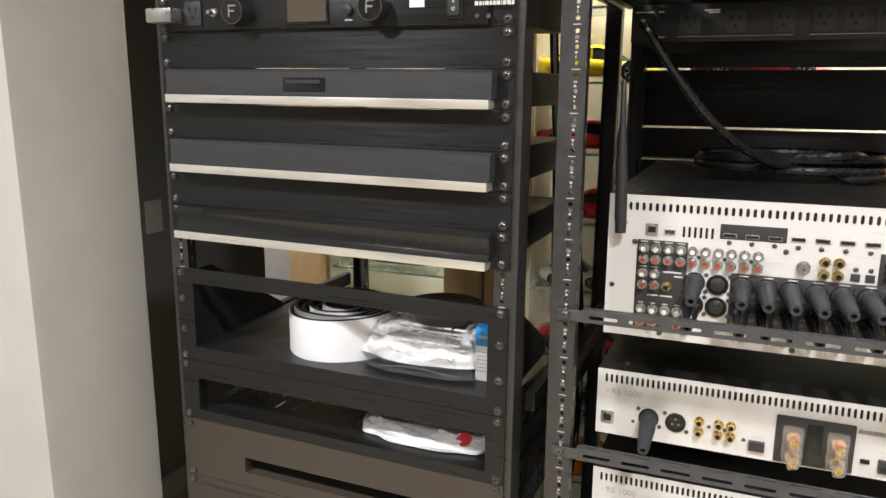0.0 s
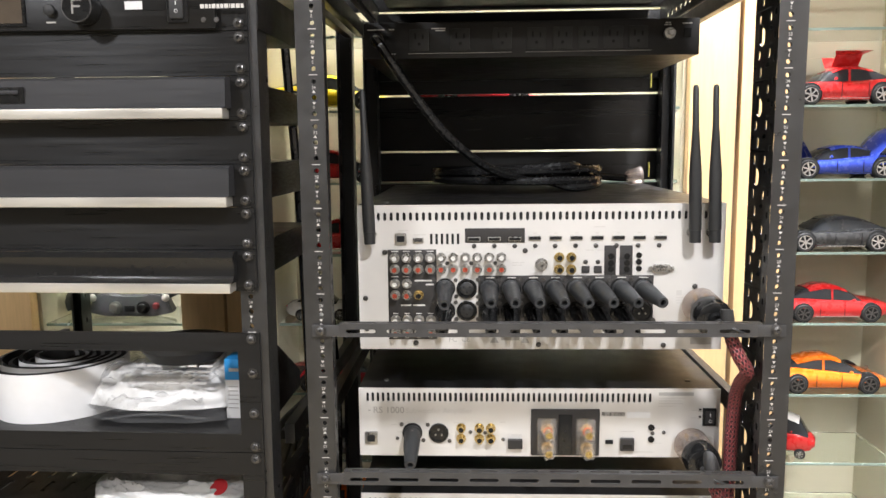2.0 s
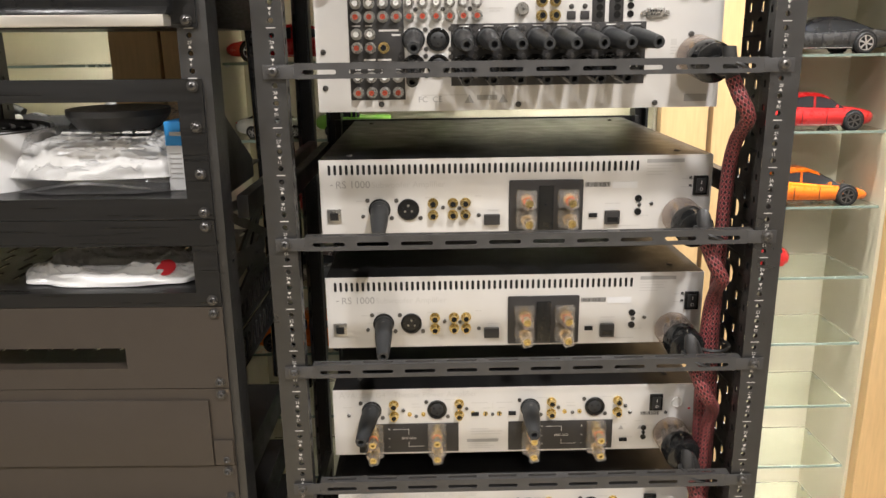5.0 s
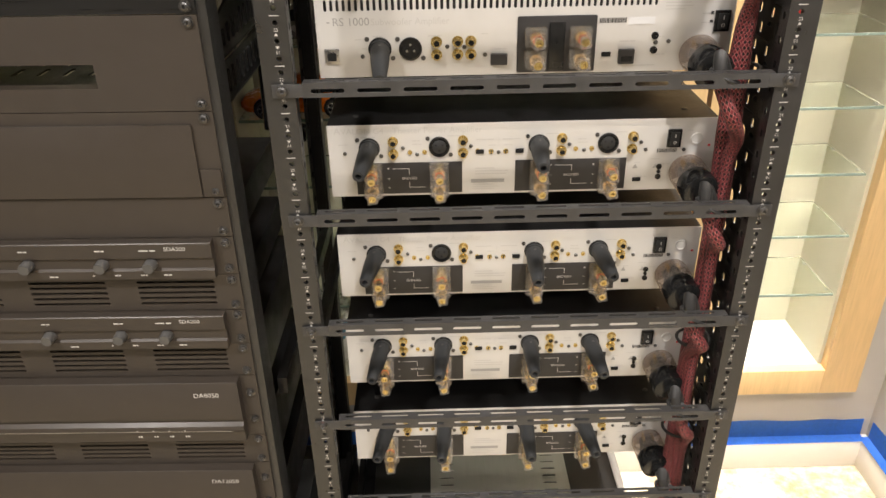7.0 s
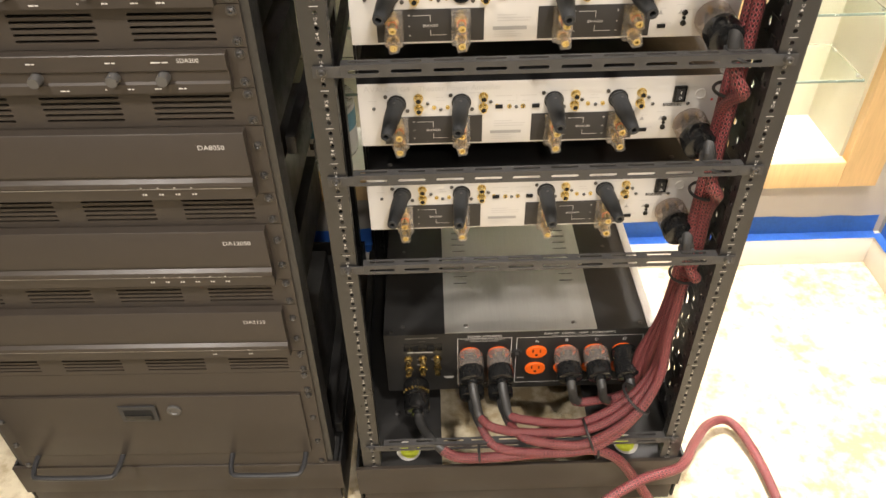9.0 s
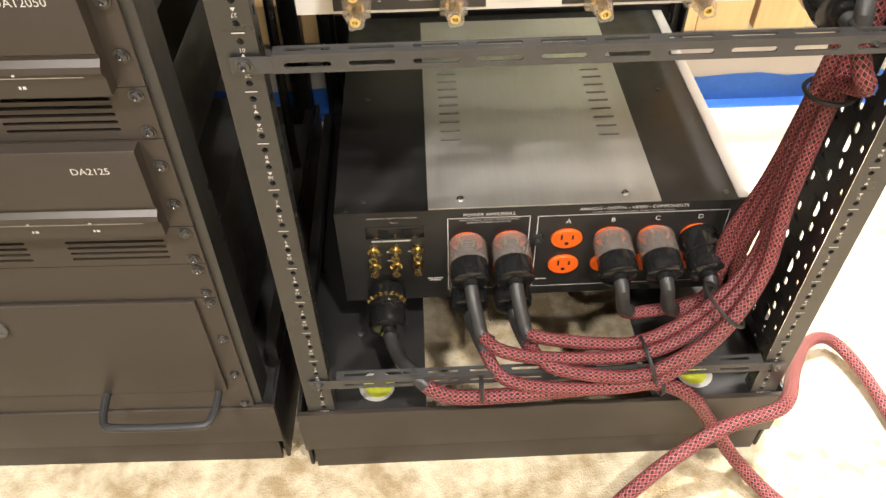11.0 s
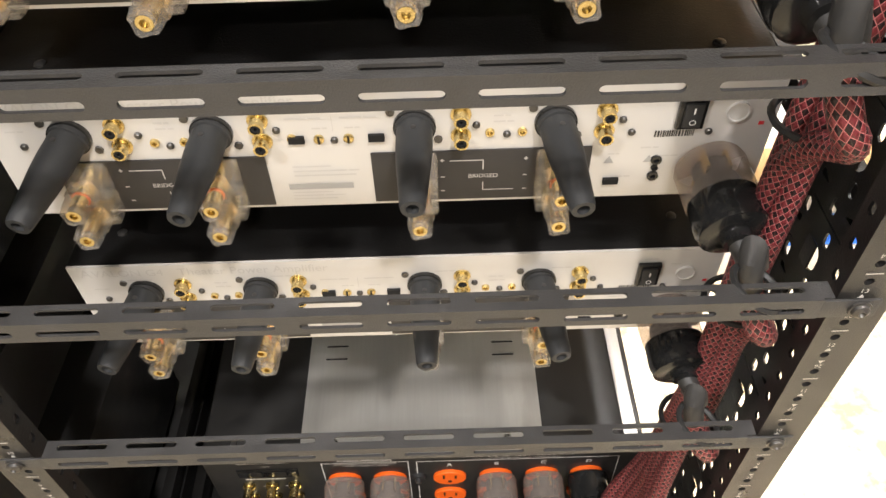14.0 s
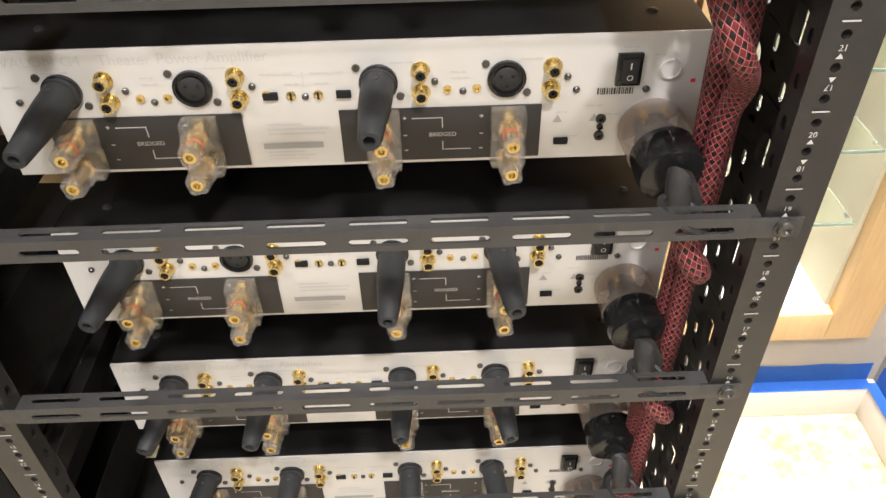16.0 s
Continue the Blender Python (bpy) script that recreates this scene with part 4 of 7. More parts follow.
# ---- surround processor ----
def surround_processor():
    y, x0, x1, z0, z1 = 0.091, -0.2065, 0.2085, 1.2055, 1.3735
    root = thing("surround_processor", (0, y + 0.2, z0), "tall silver-backed surround sound processor with rows of sockets", "processor")
    chassis(root, x0, x1, y, z0, z1, AMP_FRONT - y)
    p = back_panel(root, x0, x1, z0, z1, y, (1.353, 1.3675, [-0.1825 + 0.00738 * k for k in range(51)], 0.0036, 0.0105))
    f = y - 0.0005
    net = part("network_socket", B(-0.1635, -0.1505, y - 0.0025, y - 0.0001, 1.3285, 1.3415, b=0.0006), STEEL, root, "metal network socket")
    part("socket_opening", B(-0.1612, -0.1528, y - 0.0028, y - 0.0026, 1.3315, 1.3385), HOLE, net)
    usb = part("usb_socket", B(-0.1430, -0.1310, y - 0.0022, y - 0.0001, 1.3305, 1.3360, b=0.0004), STEEL, root)
    part("socket_opening", B(-0.1418, -0.1322, y - 0.0025, y - 0.0023, 1.3317, 1.3349), LABEL, usb)
    for k in range(6):
        part("vent_slot", B(-0.1235 + 0.0061 * k, -0.1208 + 0.0061 * k, y - 0.0004, y - 0.0001, 1.3285, 1.3405), HOLE, p)
    hp = part("output_plate", B(-0.0838, -0.0158, y - 0.0008, y - 0.0001, 1.3300, 1.3465, b=0.0003), LABEL, root, "dark printed socket plate")

    def hdmi(x, z, parent, yy):
        s = part("video_socket", B(x - 0.0072, x + 0.0072, yy - 0.0020, yy - 0.0001, z - 0.0024, z + 0.0024, b=0.0006), STEEL, parent)
        part("socket_opening", B(x - 0.0063, x + 0.0063, yy - 0.0024, yy - 0.0021, z - 0.0017, z + 0.0016), HOLE, s)

    for x in (-0.0735, -0.0503, -0.0273):
        hdmi(x, 1.3343, hp, y - 0.0008)
    for k in range(7):
        hdmi(-0.0045 + 0.0235 * k, 1.3352, root, y)
    for k, x in enumerate([-0.0735, -0.0503, -0.0273, -0.004, 0.0185, 0.0415, 0.0645, 0.0875, 0.1115, 0.1350]):
        small_knob(x, y, 1.3262, root, 0.0027)
    for x, z in ((-0.0155, 1.3208), (-0.1755, 1.3195), (-0.1990, 1.2660), (-0.1415, 1.2130), (0.0005, 1.2110), (0.1430, 1.2105), (-0.1985, 1.2300), (0.1765, 1.2790)):
        small_knob(x, y, z, root, 0.0030, 0.0026)
    # analogue inputs
    blk = part("input_plate", B(-0.1725, -0.1165, y - 0.0008, y - 0.0001, 1.2175, 1.3225, b=0.0003), LABEL, root, "dark input plate")
    wc, rc = PRINT_WHITE, RCA_RED
    yy = y - 0.0008
    for k in range(4):
        x = -0.1645 + 0.0136 * k
        rca(x, yy, 1.3130, blk, wc)
        rca(x, yy, 1.2998, blk, rc)
        rca(x, yy, 1.2405, blk, wc)
        rca(x, yy, 1.2250, blk, rc)
        if k < 2:
            rca(x, yy, 1.2830, blk, wc)
            rca(x, yy, 1.2697, blk, rc)
    rca(-0.1373, yy, 1.2697, blk)
    bm = bmesh.new()
    for k in range(4):
        bars(bm, -0.1685 + 0.0136 * k, 1.3206, (0.008,), 0.0011, 0, yy - 0.0004)
        bars(bm, -0.1675 + 0.0136 * k, 1.2480, (0.006,), 0.0011, 0, yy - 0.0004)
    bars(bm, -0.1685, 1.2912, (0.008, 0.007), 0.0011, 0.005, yy - 0.0004)
    bars(bm, -0.1420, 1.2865, (0.022,), 0.0018, 0, yy - 0.0004)
    bars(bm, -0.1290, 1.2820, (0.009,), 0.0018, 0, yy - 0.0004)
    bars(bm, -0.1580, 1.2578, (0.012, 0.014), 0.0018, 0.002, yy - 0.0004)
    flat_part("input_print", bm, PRINT_PALE, blk)
    for k in range(6):
        x = -0.1110 + 0.0137 * k
        rca(x, y, 1.3130, root, wc)
        rca(x, y, 1.2998, root, rc)
    for x in (-0.1042, -0.0768, -0.0495):
        small_knob(x, y, 1.3065, root, 0.0023)
    # balanced rows
    for x, z in ((-0.1070, 1.2775), (-0.0820, 1.2770), (-0.1070, 1.2510), (-0.0820, 1.2510)):
        xlr_socket(x, y, z, root)
    dk = part("balanced_plate", B(-0.0690, 0.1300, y - 0.0008, y - 0.0001, 1.2305, 1.2920, b=0.0003), LABEL, root, "dark balanced output plate")
    for k in range(8):
        x = -0.0565 + 0.0249 * k
        xlr_socket(x, yy, 1.2775, dk, True)
        xlr_socket(x, yy, 1.2500, dk, True)
    bm = bmesh.new()
    for k in range(8):
        bars(bm, -0.0605 + 0.0249 * k, 1.2897, (0.010,), 0.0011, 0, yy - 0.0004)
    flat_part("output_print", bm, PRINT_PALE, dk)
    # small sockets
    part("coax_socket", L((0.0030, y, 1.3050), (0, -1, 0), [(0, 0.0072), (0.002, 0.0072), (0.002, 0.0048), (0.011, 0.0048), (0.011, 0.0016), (0.004, 0.0014)], 18), STEEL, root)
    for x in (0.0232, 0.0368):
        for z in (1.3128, 1.2990):
            rca(x, y, z, root)
    for x in (0.0530, 0.0668):
        part("optical_socket", B(x - 0.0045, x + 0.0045, y - 0.0018, y - 0.0001, 1.2948, 1.3030, b=0.0006), LABEL, root)
        small_knob(x, y, 1.3075, root, 0.0026)
    for a, b in ((0.0740, 0.0872), (0.0912, 0.1058)):
        cp = part("control_plate", B(a, b, y - 0.0008, y - 0.0001, 1.2922, 1.3262, b=0.0003), LABEL, root)
        for z in (1.3140, 1.3060, 1.2990):
            part("jack_socket", L(((a + b) / 2 + 0.001, yy, z), (0, -1, 0), [(0, 0.0034), (0.0014, 0.0034), (0.0014, 0.0017), (0.0002, 0.0016)], 10), BLACK_GLOSS, cp)
    for z in (1.3150, 1.3075, 1.2995):
        part("jack_socket", L((0.1130, y, z), (0, -1, 0), [(0, 0.0034), (0.0014, 0.0034), (0.0014, 0.0017), (0.0002, 0.0016)], 10), BLACK_GLOSS, root)
    db = part("serial_socket", B(0.1290, 0.1470, y - 0.0045, y - 0.0001, 1.2955, 1.3050, b=0.0012), STEEL, root, "nine-pin serial socket")
    bm = bmesh.new()
    for j, n in ((0, 5), (1, 4)):
        for k in range(n):
            lathe(bm, (0.1325 + 0.00265 * k + 0.0013 * j, y - 0.0046, 1.3020 - 0.0034 * j), (0, -1, 0), [(0, 0.0009), (0.0006, 0.0009)], 6)
    part("pin_holes", bm, HOLE, db)
    for x in (0.1262, 0.1498):
        part("hex_nut", L((x, y, 1.3000), (0, -1, 0), [(0, 0.0026), (0.004, 0.0026), (0.004, 0.0012)], 6), STEEL, db)
    # print
    bm = bmesh.new()
    for x, z, w in ((-0.160, 1.3445, 0.012), (-0.142, 1.3395, 0.014), (-0.030, 1.3070, 0.014), (-0.030, 1.3040, 0.011), (0.062, 1.3475, 0.013), (0.156, 1.2660, 0.009), (0.156, 1.2630, 0.011), (0.156, 1.2600, 0.01), (0.053, 1.3210, 0.009), (0.066, 1.3210, 0.009), (-0.105, 1.3195, 0.004), (-0.09, 1.3195, 0.004), (-0.10, 1.2215, 0.05)):
        bars(bm, x, z, (w * 0.55, w * 0.38), 0.0011, 0.0008, f)
    for k in range(7):
        bars(bm, -0.0065 + 0.0235 * k, 1.3405, (0.004,), 0.0010, 0, f)
    bars(bm, 0.156, 1.2715, (0.006,), 0.006, 0, f)
    flat_part("fine_print", bm, PRINT_PALE, p)
    bm = write(bmesh.new(), "FC  CE", -0.1035, f, 1.2170, 0.0085)
    bars(bm, -0.0425, 1.2185, (0.021,), 0.0050, 0, f)
    for x in (-0.0505, -0.0150):
        bm.faces.new([bm.verts.new(q) for q in ((x - 0.005, f, 1.2130), (x + 0.005, f, 1.2130), (x, f, 1.2220))])
    flat_part("approval_marks", bm, PRINT_GREY, p)
    part("serial_label", B(0.1735, 0.1965, f - 0.0002, y - 0.0001, 1.2115, 1.2190), PRINT_GREY, p, "grey serial label")
    # aerials
    for ax, lean in ((-0.1905, -0.03), (0.1710, -0.028), (0.1925, -0.028)):
        base = part("aerial_mount", L((ax, y, 1.3405), (0, -1, 0), [(0, 0.0060), (0.004, 0.0060), (0.004, 0.0042), (0.012, 0.0040)], 12), STEEL, root)
        part("aerial", L((ax, y - 0.0145, 1.3310), (lean, 0, 1), [(0, 0.0062), (0.0135, 0.0062), (0.014, 0.0068), (0.075, 0.0068), (0.125, 0.0036), (0.168, 0.0031), (0.171, 0.0018)], 14), RUBBER, base, "black rod aerial")
    return root


surround_processor()
for k in range(8):
    x = -0.0565 + 0.0249 * k
    xlr_plug(x, 0.0900, 1.2775, lean=0.02 + 0.022 * k, drop=0.10, scale=0.95)
    if k < 7:
        xlr_plug(x, 0.0900, 1.2500, lean=0.02 + 0.02 * k, drop=0.22, scale=0.9, m=BLACK_GLOSS)
xlr_plug(-0.1070, 0.0905, 1.2775, lean=0.02, drop=0.14, scale=0.95)
xlr_plug(-0.1070, 0.0905, 1.2510, lean=-0.02, drop=0.25, scale=0.9, m=BLACK_GLOSS)


# ---- power strip unit and blanks at the top ----
def outlet_face(parent, x, y, z, w, m, slot=HOLE, r=0.0):
    o = part("outlet", B(x - w / 2, x + w / 2, y - 0.0018, y - 0.0001, z - w * 0.56, z + w * 0.56, b=0.0008), m, parent)
    bm = bmesh.new()
    for sx, h in ((-0.2, 0.30), (0.2, 0.24)):
        box(bm, x + w * (sx - 0.045), x + w * (sx + 0.045), y - 0.0022, y - 0.0019, z + w * 0.04, z + w * (0.04 + h))
    lathe(bm, (x, y - 0.0019, z - w * 0.22), (0, -1, 0), [(0, w * 0.09), (0.0003, w * 0.09)], 8)
    part("outlet_slots", bm, slot, o)
    return o


def power_distributor():
    y, z0, z1 = 0.20, 1.5475, 1.5915
    root = thing("power_distributor", (0, y + 0.15, z0), "black rack power distributor with a row of outlets", "power strip")
    part("case", B(-0.210, 0.2035, y, AMP_FRONT, z0, z1, b=0.0015), BLACK, root)
    part("front_plate", B(-0.241, 0.241, AMP_FRONT + 0.001, AMP_FRONT + 0.008, z0 - 0.001, z1 + 0.001, b=0.001), BLACK_SATIN, root)
    for x in (-0.1405, -0.0895, -0.0375, 0.0045, 0.0365, 0.0680, 0.0985, 0.1290):
        outlet_face(root, x, y, 1.570, 0.0235, RUBBER)
    bm = bmesh.new()
    bar_y(bm, -0.155, -0.026, 1.5534, 1.5538, y - 0.0006)
    bar_y(bm, -0.009, 0.145, 1.5534, 1.5538, y - 0.0006)
    for x, z, w in ((-0.205, 1.5830, 0.022), (-0.178, 1.5830, 0.006), (-0.125, 1.5835, 0.018), (-0.120, 1.5810, 0.012), (-0.177, 1.5535, 0.007), (0.1615, 1.5860, 0.006), (0.160, 1.5835, 0.009), (0.182, 1.5850, 0.012)):
        bars(bm, x, z, (w * 0.55, w * 0.38), 0.0013, 0.0008, y - 0.0006)
    flat_part("panel_print", bm, PRINT_PALE, root)
    part("ground_post", L((0.1655, y, 1.5725), (0, -1, 0), [(0, 0.0055), (0.003, 0.0055), (0.003, 0.007), (0.010, 0.0068), (0.010, 0.0030), (0.016, 0.0028)], 14), STEEL, root, "steel ground post")
    part("breaker", B(0.1840, 0.1925, y - 0.003, y - 0.0001, 1.5680, 1.5790, b=0.0008), BLACK_GLOSS, root)
    part("cord_gland", L((-0.1935, y, 1.5700), (0, -1, 0), [(0, 0.0090), (0.006, 0.0085), (0.008, 0.0066), (0.020, 0.0060)], 14), RUBBER, root)
    return root


power_distributor()
coil = [(-0.1935, 0.182, 1.569), (-0.185, 0.165, 1.560), (-0.155, 0.175, 1.515), (-0.105, 0.21, 1.450), (-0.045, 0.25, 1.405), (0.02, 0.29, 1.392)]
for k in range(0, 46):
    a = -0.9 + k * 0.42
    coil.append((-0.012 + 0.118 * math.cos(a), 0.345 + 0.075 * math.sin(a), 1.3835 + 0.0006 * k + 0.004 * math.sin(a * 0.7)))
coil += [(0.09, 0.40, 1.395), (0.14, 0.44, 1.388), (0.168, 0.45, 1.386)]
cord = thing("mains_lead", (0, 0.345, 1.375), "coiled black power cord lying on the processor", "power cord")
part("cord", S(coil, 0.0058, 8, 0.012), CABLE, cord)
part("plug", L((0.166, 0.449, 1.3865), (1, 0.05, 0.15), [(0, 0.0075), (0.006, 0.012), (0.020, 0.0135), (0.026, 0.0135), (0.026, 0.002)], 12), SMOKE, cord, "grey moulded plug")

for z0, z1 in ((1.3790, 1.4275), (1.4310, 1.5210), (1.5245, 1.6575)):
    bp = thing("blank_panel", (0, FRONT_Y + 0.004, z0), "plain black blank rack panel", "blank panel", "blank panels")
    for sx in (-HX, HX):
        part("rack_screw", L((sx, FRONT_Y + 0.0066, (z0 + z1) / 2), (0, 1, 0), [(0, 0.006), (0.003, 0.005), (0.004, 0.003)], 12), STEEL, bp)
    part("panel", B(-0.241, 0.241, FRONT_Y + 0.0025, FRONT_Y + 0.0065, z0, z1, b=0.0008), BLACK_SATIN, bp)
for z in (1.530, 1.385):
    solo("yellow_tag", B(0.2145, 0.2155, FRONT_Y - 0.026, FRONT_Y - 0.018, z, z + 0.024), YELLOW_LABEL, "small yellow paper tag stuck on the front post", "tag", "tags")


# ---- power conditioner ----
def power_conditioner():
    y, x0, x1, z0, z1 = 0.127, -0.2120, 0.2190, 0.0275, 0.1640
    root = thing("power_conditioner", (0, y + 0.2, z0), "large black power conditioner with a silver top plate", "power conditioner")
    c = part("case", B(x0, x1, y, AMP_FRONT, z0, z1, b=0.0012), CASE_BLACK, root, "black metal case")
    part("side_panel", B(x1 - 0.0125, x1 + 0.0008, y + 0.003, AMP_FRONT - 0.004, z0 + 0.004, z1 + 0.0009, b=0.0008), PLATE, root, "silver side panel")
    bm = bmesh.new()
    rows = [(0.235 + 0.0165 * k, 0.235 + 0.0165 * k + 0.012, [(-0.086, 0.024, 0.0035), (0.093, 0.024, 0.0035)]) for k in range(9)]
    perf(bm, lambda u, v, d: (u, v, z1 + 0.0022 - d), -0.115, 0.1255, y + 0.001, AMP_FRONT - 0.02, 0.0019, rows, 10)
    top = part("top_plate", bm, PLATE, root, "brushed silver top plate")
    for sx in (-0.081, 0.0905):
        part("plate_screw", L((sx, y + 0.014, z1 + 0.0022), (0, 0, 1), [(0, 0.0042), (0.0008, 0.0042), (0.0018, 0.0030), (0.0018, 0.0022), (0.0009, 0.0006)], 14), STEEL, top)
    for sx, sy in ((-0.182, 0.018), (-0.2, 0.006), (0.196, 0.012), (-0.182, 0.2), (0.17, 0.2)):
        part("case_screw", L((sx, y + sy, z1), (0, 0, 1), [(0, 0.0034), (0.0014, 0.0030)], 10), DARK_STEEL, c)
    f = y - 0.0006
    bm = bmesh.new()

    def outline(a, b, lo, hi):
        t = 0.0004
        for q in ((a, b, hi - t, hi + t), (a, b, lo - t, lo + t), (a - t, a + t, lo, hi), (b - t, b + t, lo, hi)):
            bar_y(bm, *q, f)

    outline(-0.095, -0.009, 0.042, 0.1522)
    outline(-0.0005, 0.2005, 0.042, 0.1510)
    write(bm, "POWER AMPLIFIERS", -0.052, f, 0.1565, 0.0062, "mid")
    write(bm, "ANALOG - DIGITAL - VIDEO - COMPONENTS", 0.0985, f, 0.1590, 0.0056, "mid")
    for ch, x in (("A", 0.0320), ("B", 0.0790), ("C", 0.1260), ("D", 0.1715)):
        write(bm, ch, x, f, 0.1420, 0.0085, "mid")
    flat_part("panel_writing", bm, PRINT_WHITE, root)
    bm = bmesh.new()
    for text, x, z, size in (("HIGH CURRENT - ULTRA LOW IMPEDANCE", -0.052, 0.1492, 0.0032), ("LINEARLY FILTERED AC POWER", -0.052, 0.1456, 0.0032), ("DISCRETE - SYMMETRICALLY BALANCED - LINEARLY FILTERED AC POWER", 0.0985, 0.1536, 0.0026),
                             ("TRANSIENT VOLTAGE SURGE SUPPRESSION", -0.153, 0.1560, 0.0027), ("TELCO", -0.151, 0.1495, 0.0028), ("IN", -0.176, 0.1405, 0.0026), ("OUT", -0.125, 0.1405, 0.0026)):
        write(bm, text, x, f, z, size, "mid")
    bars(bm, -0.176, 0.1230, (0.010, 0.030), 0.0022, 0.001, f)
    bars(bm, -0.161, 0.1065, (0.003,), 0.0016, 0, f)
    bars(bm, -0.138, 0.1065, (0.003,), 0.0016, 0, f)
    bars(bm, -0.161, 0.0930, (0.005,), 0.0016, 0, f)
    bars(bm, -0.118, 0.0620, (0.006, 0.010), 0.0018, 0.001, f)
    bars(bm, -0.116, 0.0590, (0.013,), 0.0018, 0, f)
    bars(bm, 0.0030, 0.0540, (0.012,), 0.0018, 0, f)
    flat_part("fine_print", bm, PRINT_PALE, root)
    rp = part("phone_socket_plate", B(-0.1815, -0.1200, y - 0.0010, y - 0.0001, 0.1270, 0.1440, b=0.0004), BLACK_GLOSS, root)
    for x in (-0.163, -0.138):
        part("phone_socket", B(x - 0.0055, x + 0.0055, y - 0.0016, y - 0.0011, 0.1300, 0.1395, b=0.0004), HOLE, rp)
    for x in (-0.1752, -0.1515, -0.1280):
        for z in (0.1085, 0.0855):
            part("coax_connector", L((x, y, z), (0, -1, 0), [(0, 0.0068), (0.003, 0.0068), (0.003, 0.0048), (0.015, 0.0046), (0.015, 0.0018), (0.010, 0.0015)], 12), GOLD, root, "gold coax connector")
    part("reset_knob", L((0.0002, y, 0.118), (0, -1, 0), [(0, 0.0075), (0.004, 0.0072), (0.004, 0.0035), (0.009, 0.0030)], 14), RUBBER, root)
    for x in (-0.0750, -0.0290, 0.0320, 0.0790, 0.1260, 0.1715):
        for z in (0.1180, 0.0780):
            bm = lathe(bmesh.new(), (x, y - 0.0001, z), (0, -1, 0), [(0, 0.0168), (0.003, 0.0168), (0.0038, 0.0160)], 28)
            bmesh.ops.scale(bm, vec=(1, 1, 0.80), verts=bm.verts, space=Matrix.Translation((-x, -y, -z)))
            o = part("orange_outlet", bm, ORANGE, root, "orange receptacle")
            bm = bmesh.new()
            for sx, h in ((-0.006, 0.0075), (0.006, 0.0060)):
                box(bm, x + sx - 0.0010, x + sx + 0.0010, y - 0.0043, y - 0.0040, z + 0.0005, z + 0.0005 + h)
            lathe(bm, (x, y - 0.0040, z - 0.0055), (0, -1, 0), [(0, 0.0023), (0.0003, 0.0023)], 10)
            part("outlet_slots", bm, HOLE, o)
    part("front_plate", B(-0.241, 0.241, AMP_FRONT + 0.001, AMP_FRONT + 0.008, z0 - 0.02, z1 + 0.006, b=0.001), BLACK_SATIN, root)
    for sx in (x0 + 0.05, x1 - 0.05):
        for sy in (0.06, 0.33):
            part("foot", L((sx, y + sy, z0), (0, 0, -1), [(0, 0.014), (0.048, 0.013), (0.0534, 0.012)], 14), RUBBER, root)
    return root


power_conditioner()


# ---- power cables ----
def plug_end(root, p, d, dark=False, k=1.0):
    """Smoky clear shell, black gripping ring, cord exit. p: the socket, d: the way out of it."""
    p, d = Vector(p), Vector(d).normalized()
    sh = part("plug_shell", L(p, d, [(0, 0.0190 * k), (0.004, 0.0205 * k), (0.026 * k, 0.0205 * k), (0.027 * k, 0.019 * k)], 22), BLACK_GLOSS if dark else SMOKE, root, "black plug shell" if dark else "smoky clear plug shell")
    if not dark:
        part("plug_core", L(p + d * 0.003, d, [(0, 0.0105 * k), (0.012 * k, 0.0105 * k), (0.012 * k, 0.0135 * k), (0.020 * k, 0.0150 * k)], 12), RUBBER, sh, "black cable clamp")
        for bx in (-0.006, 0.006):
            part("plug_blade", B(p.x + bx - 0.0009, p.x + bx + 0.0009, p.y - 0.016 * k, p.y - 0.003, p.z - 0.0155 * k, p.z + 0.0125 * k), BRASS, sh, "brass terminal")
    part("plug_ring", L(p + d * 0.0272 * k, d, [(0, 0.0196 * k), (0.016 * k, 0.0205 * k), (0.018 * k, 0.0195 * k), (0.0215 * k, 0.0195 * k), (0.023 * k, 0.0165 * k), (0.023 * k, 0.0085 * k), (0.028 * k, 0.0080 * k)], 22), BLACK_GLOSS, root, "black gripping ring")
    return p + d * 0.054 * k


def tie(root, c, d, r):
    d, u, v = frame_of(d)
    c = Vector(c)
    ring = [c + (u * math.cos(a) + v * math.sin(a)) * r for a in (2 * math.pi * j / 14 for j in range(15))]
    bm = S(ring, 0.0020, 6, 0.02)
    return part("cable_tie", bm, RUBBER, root, "black cable tie")


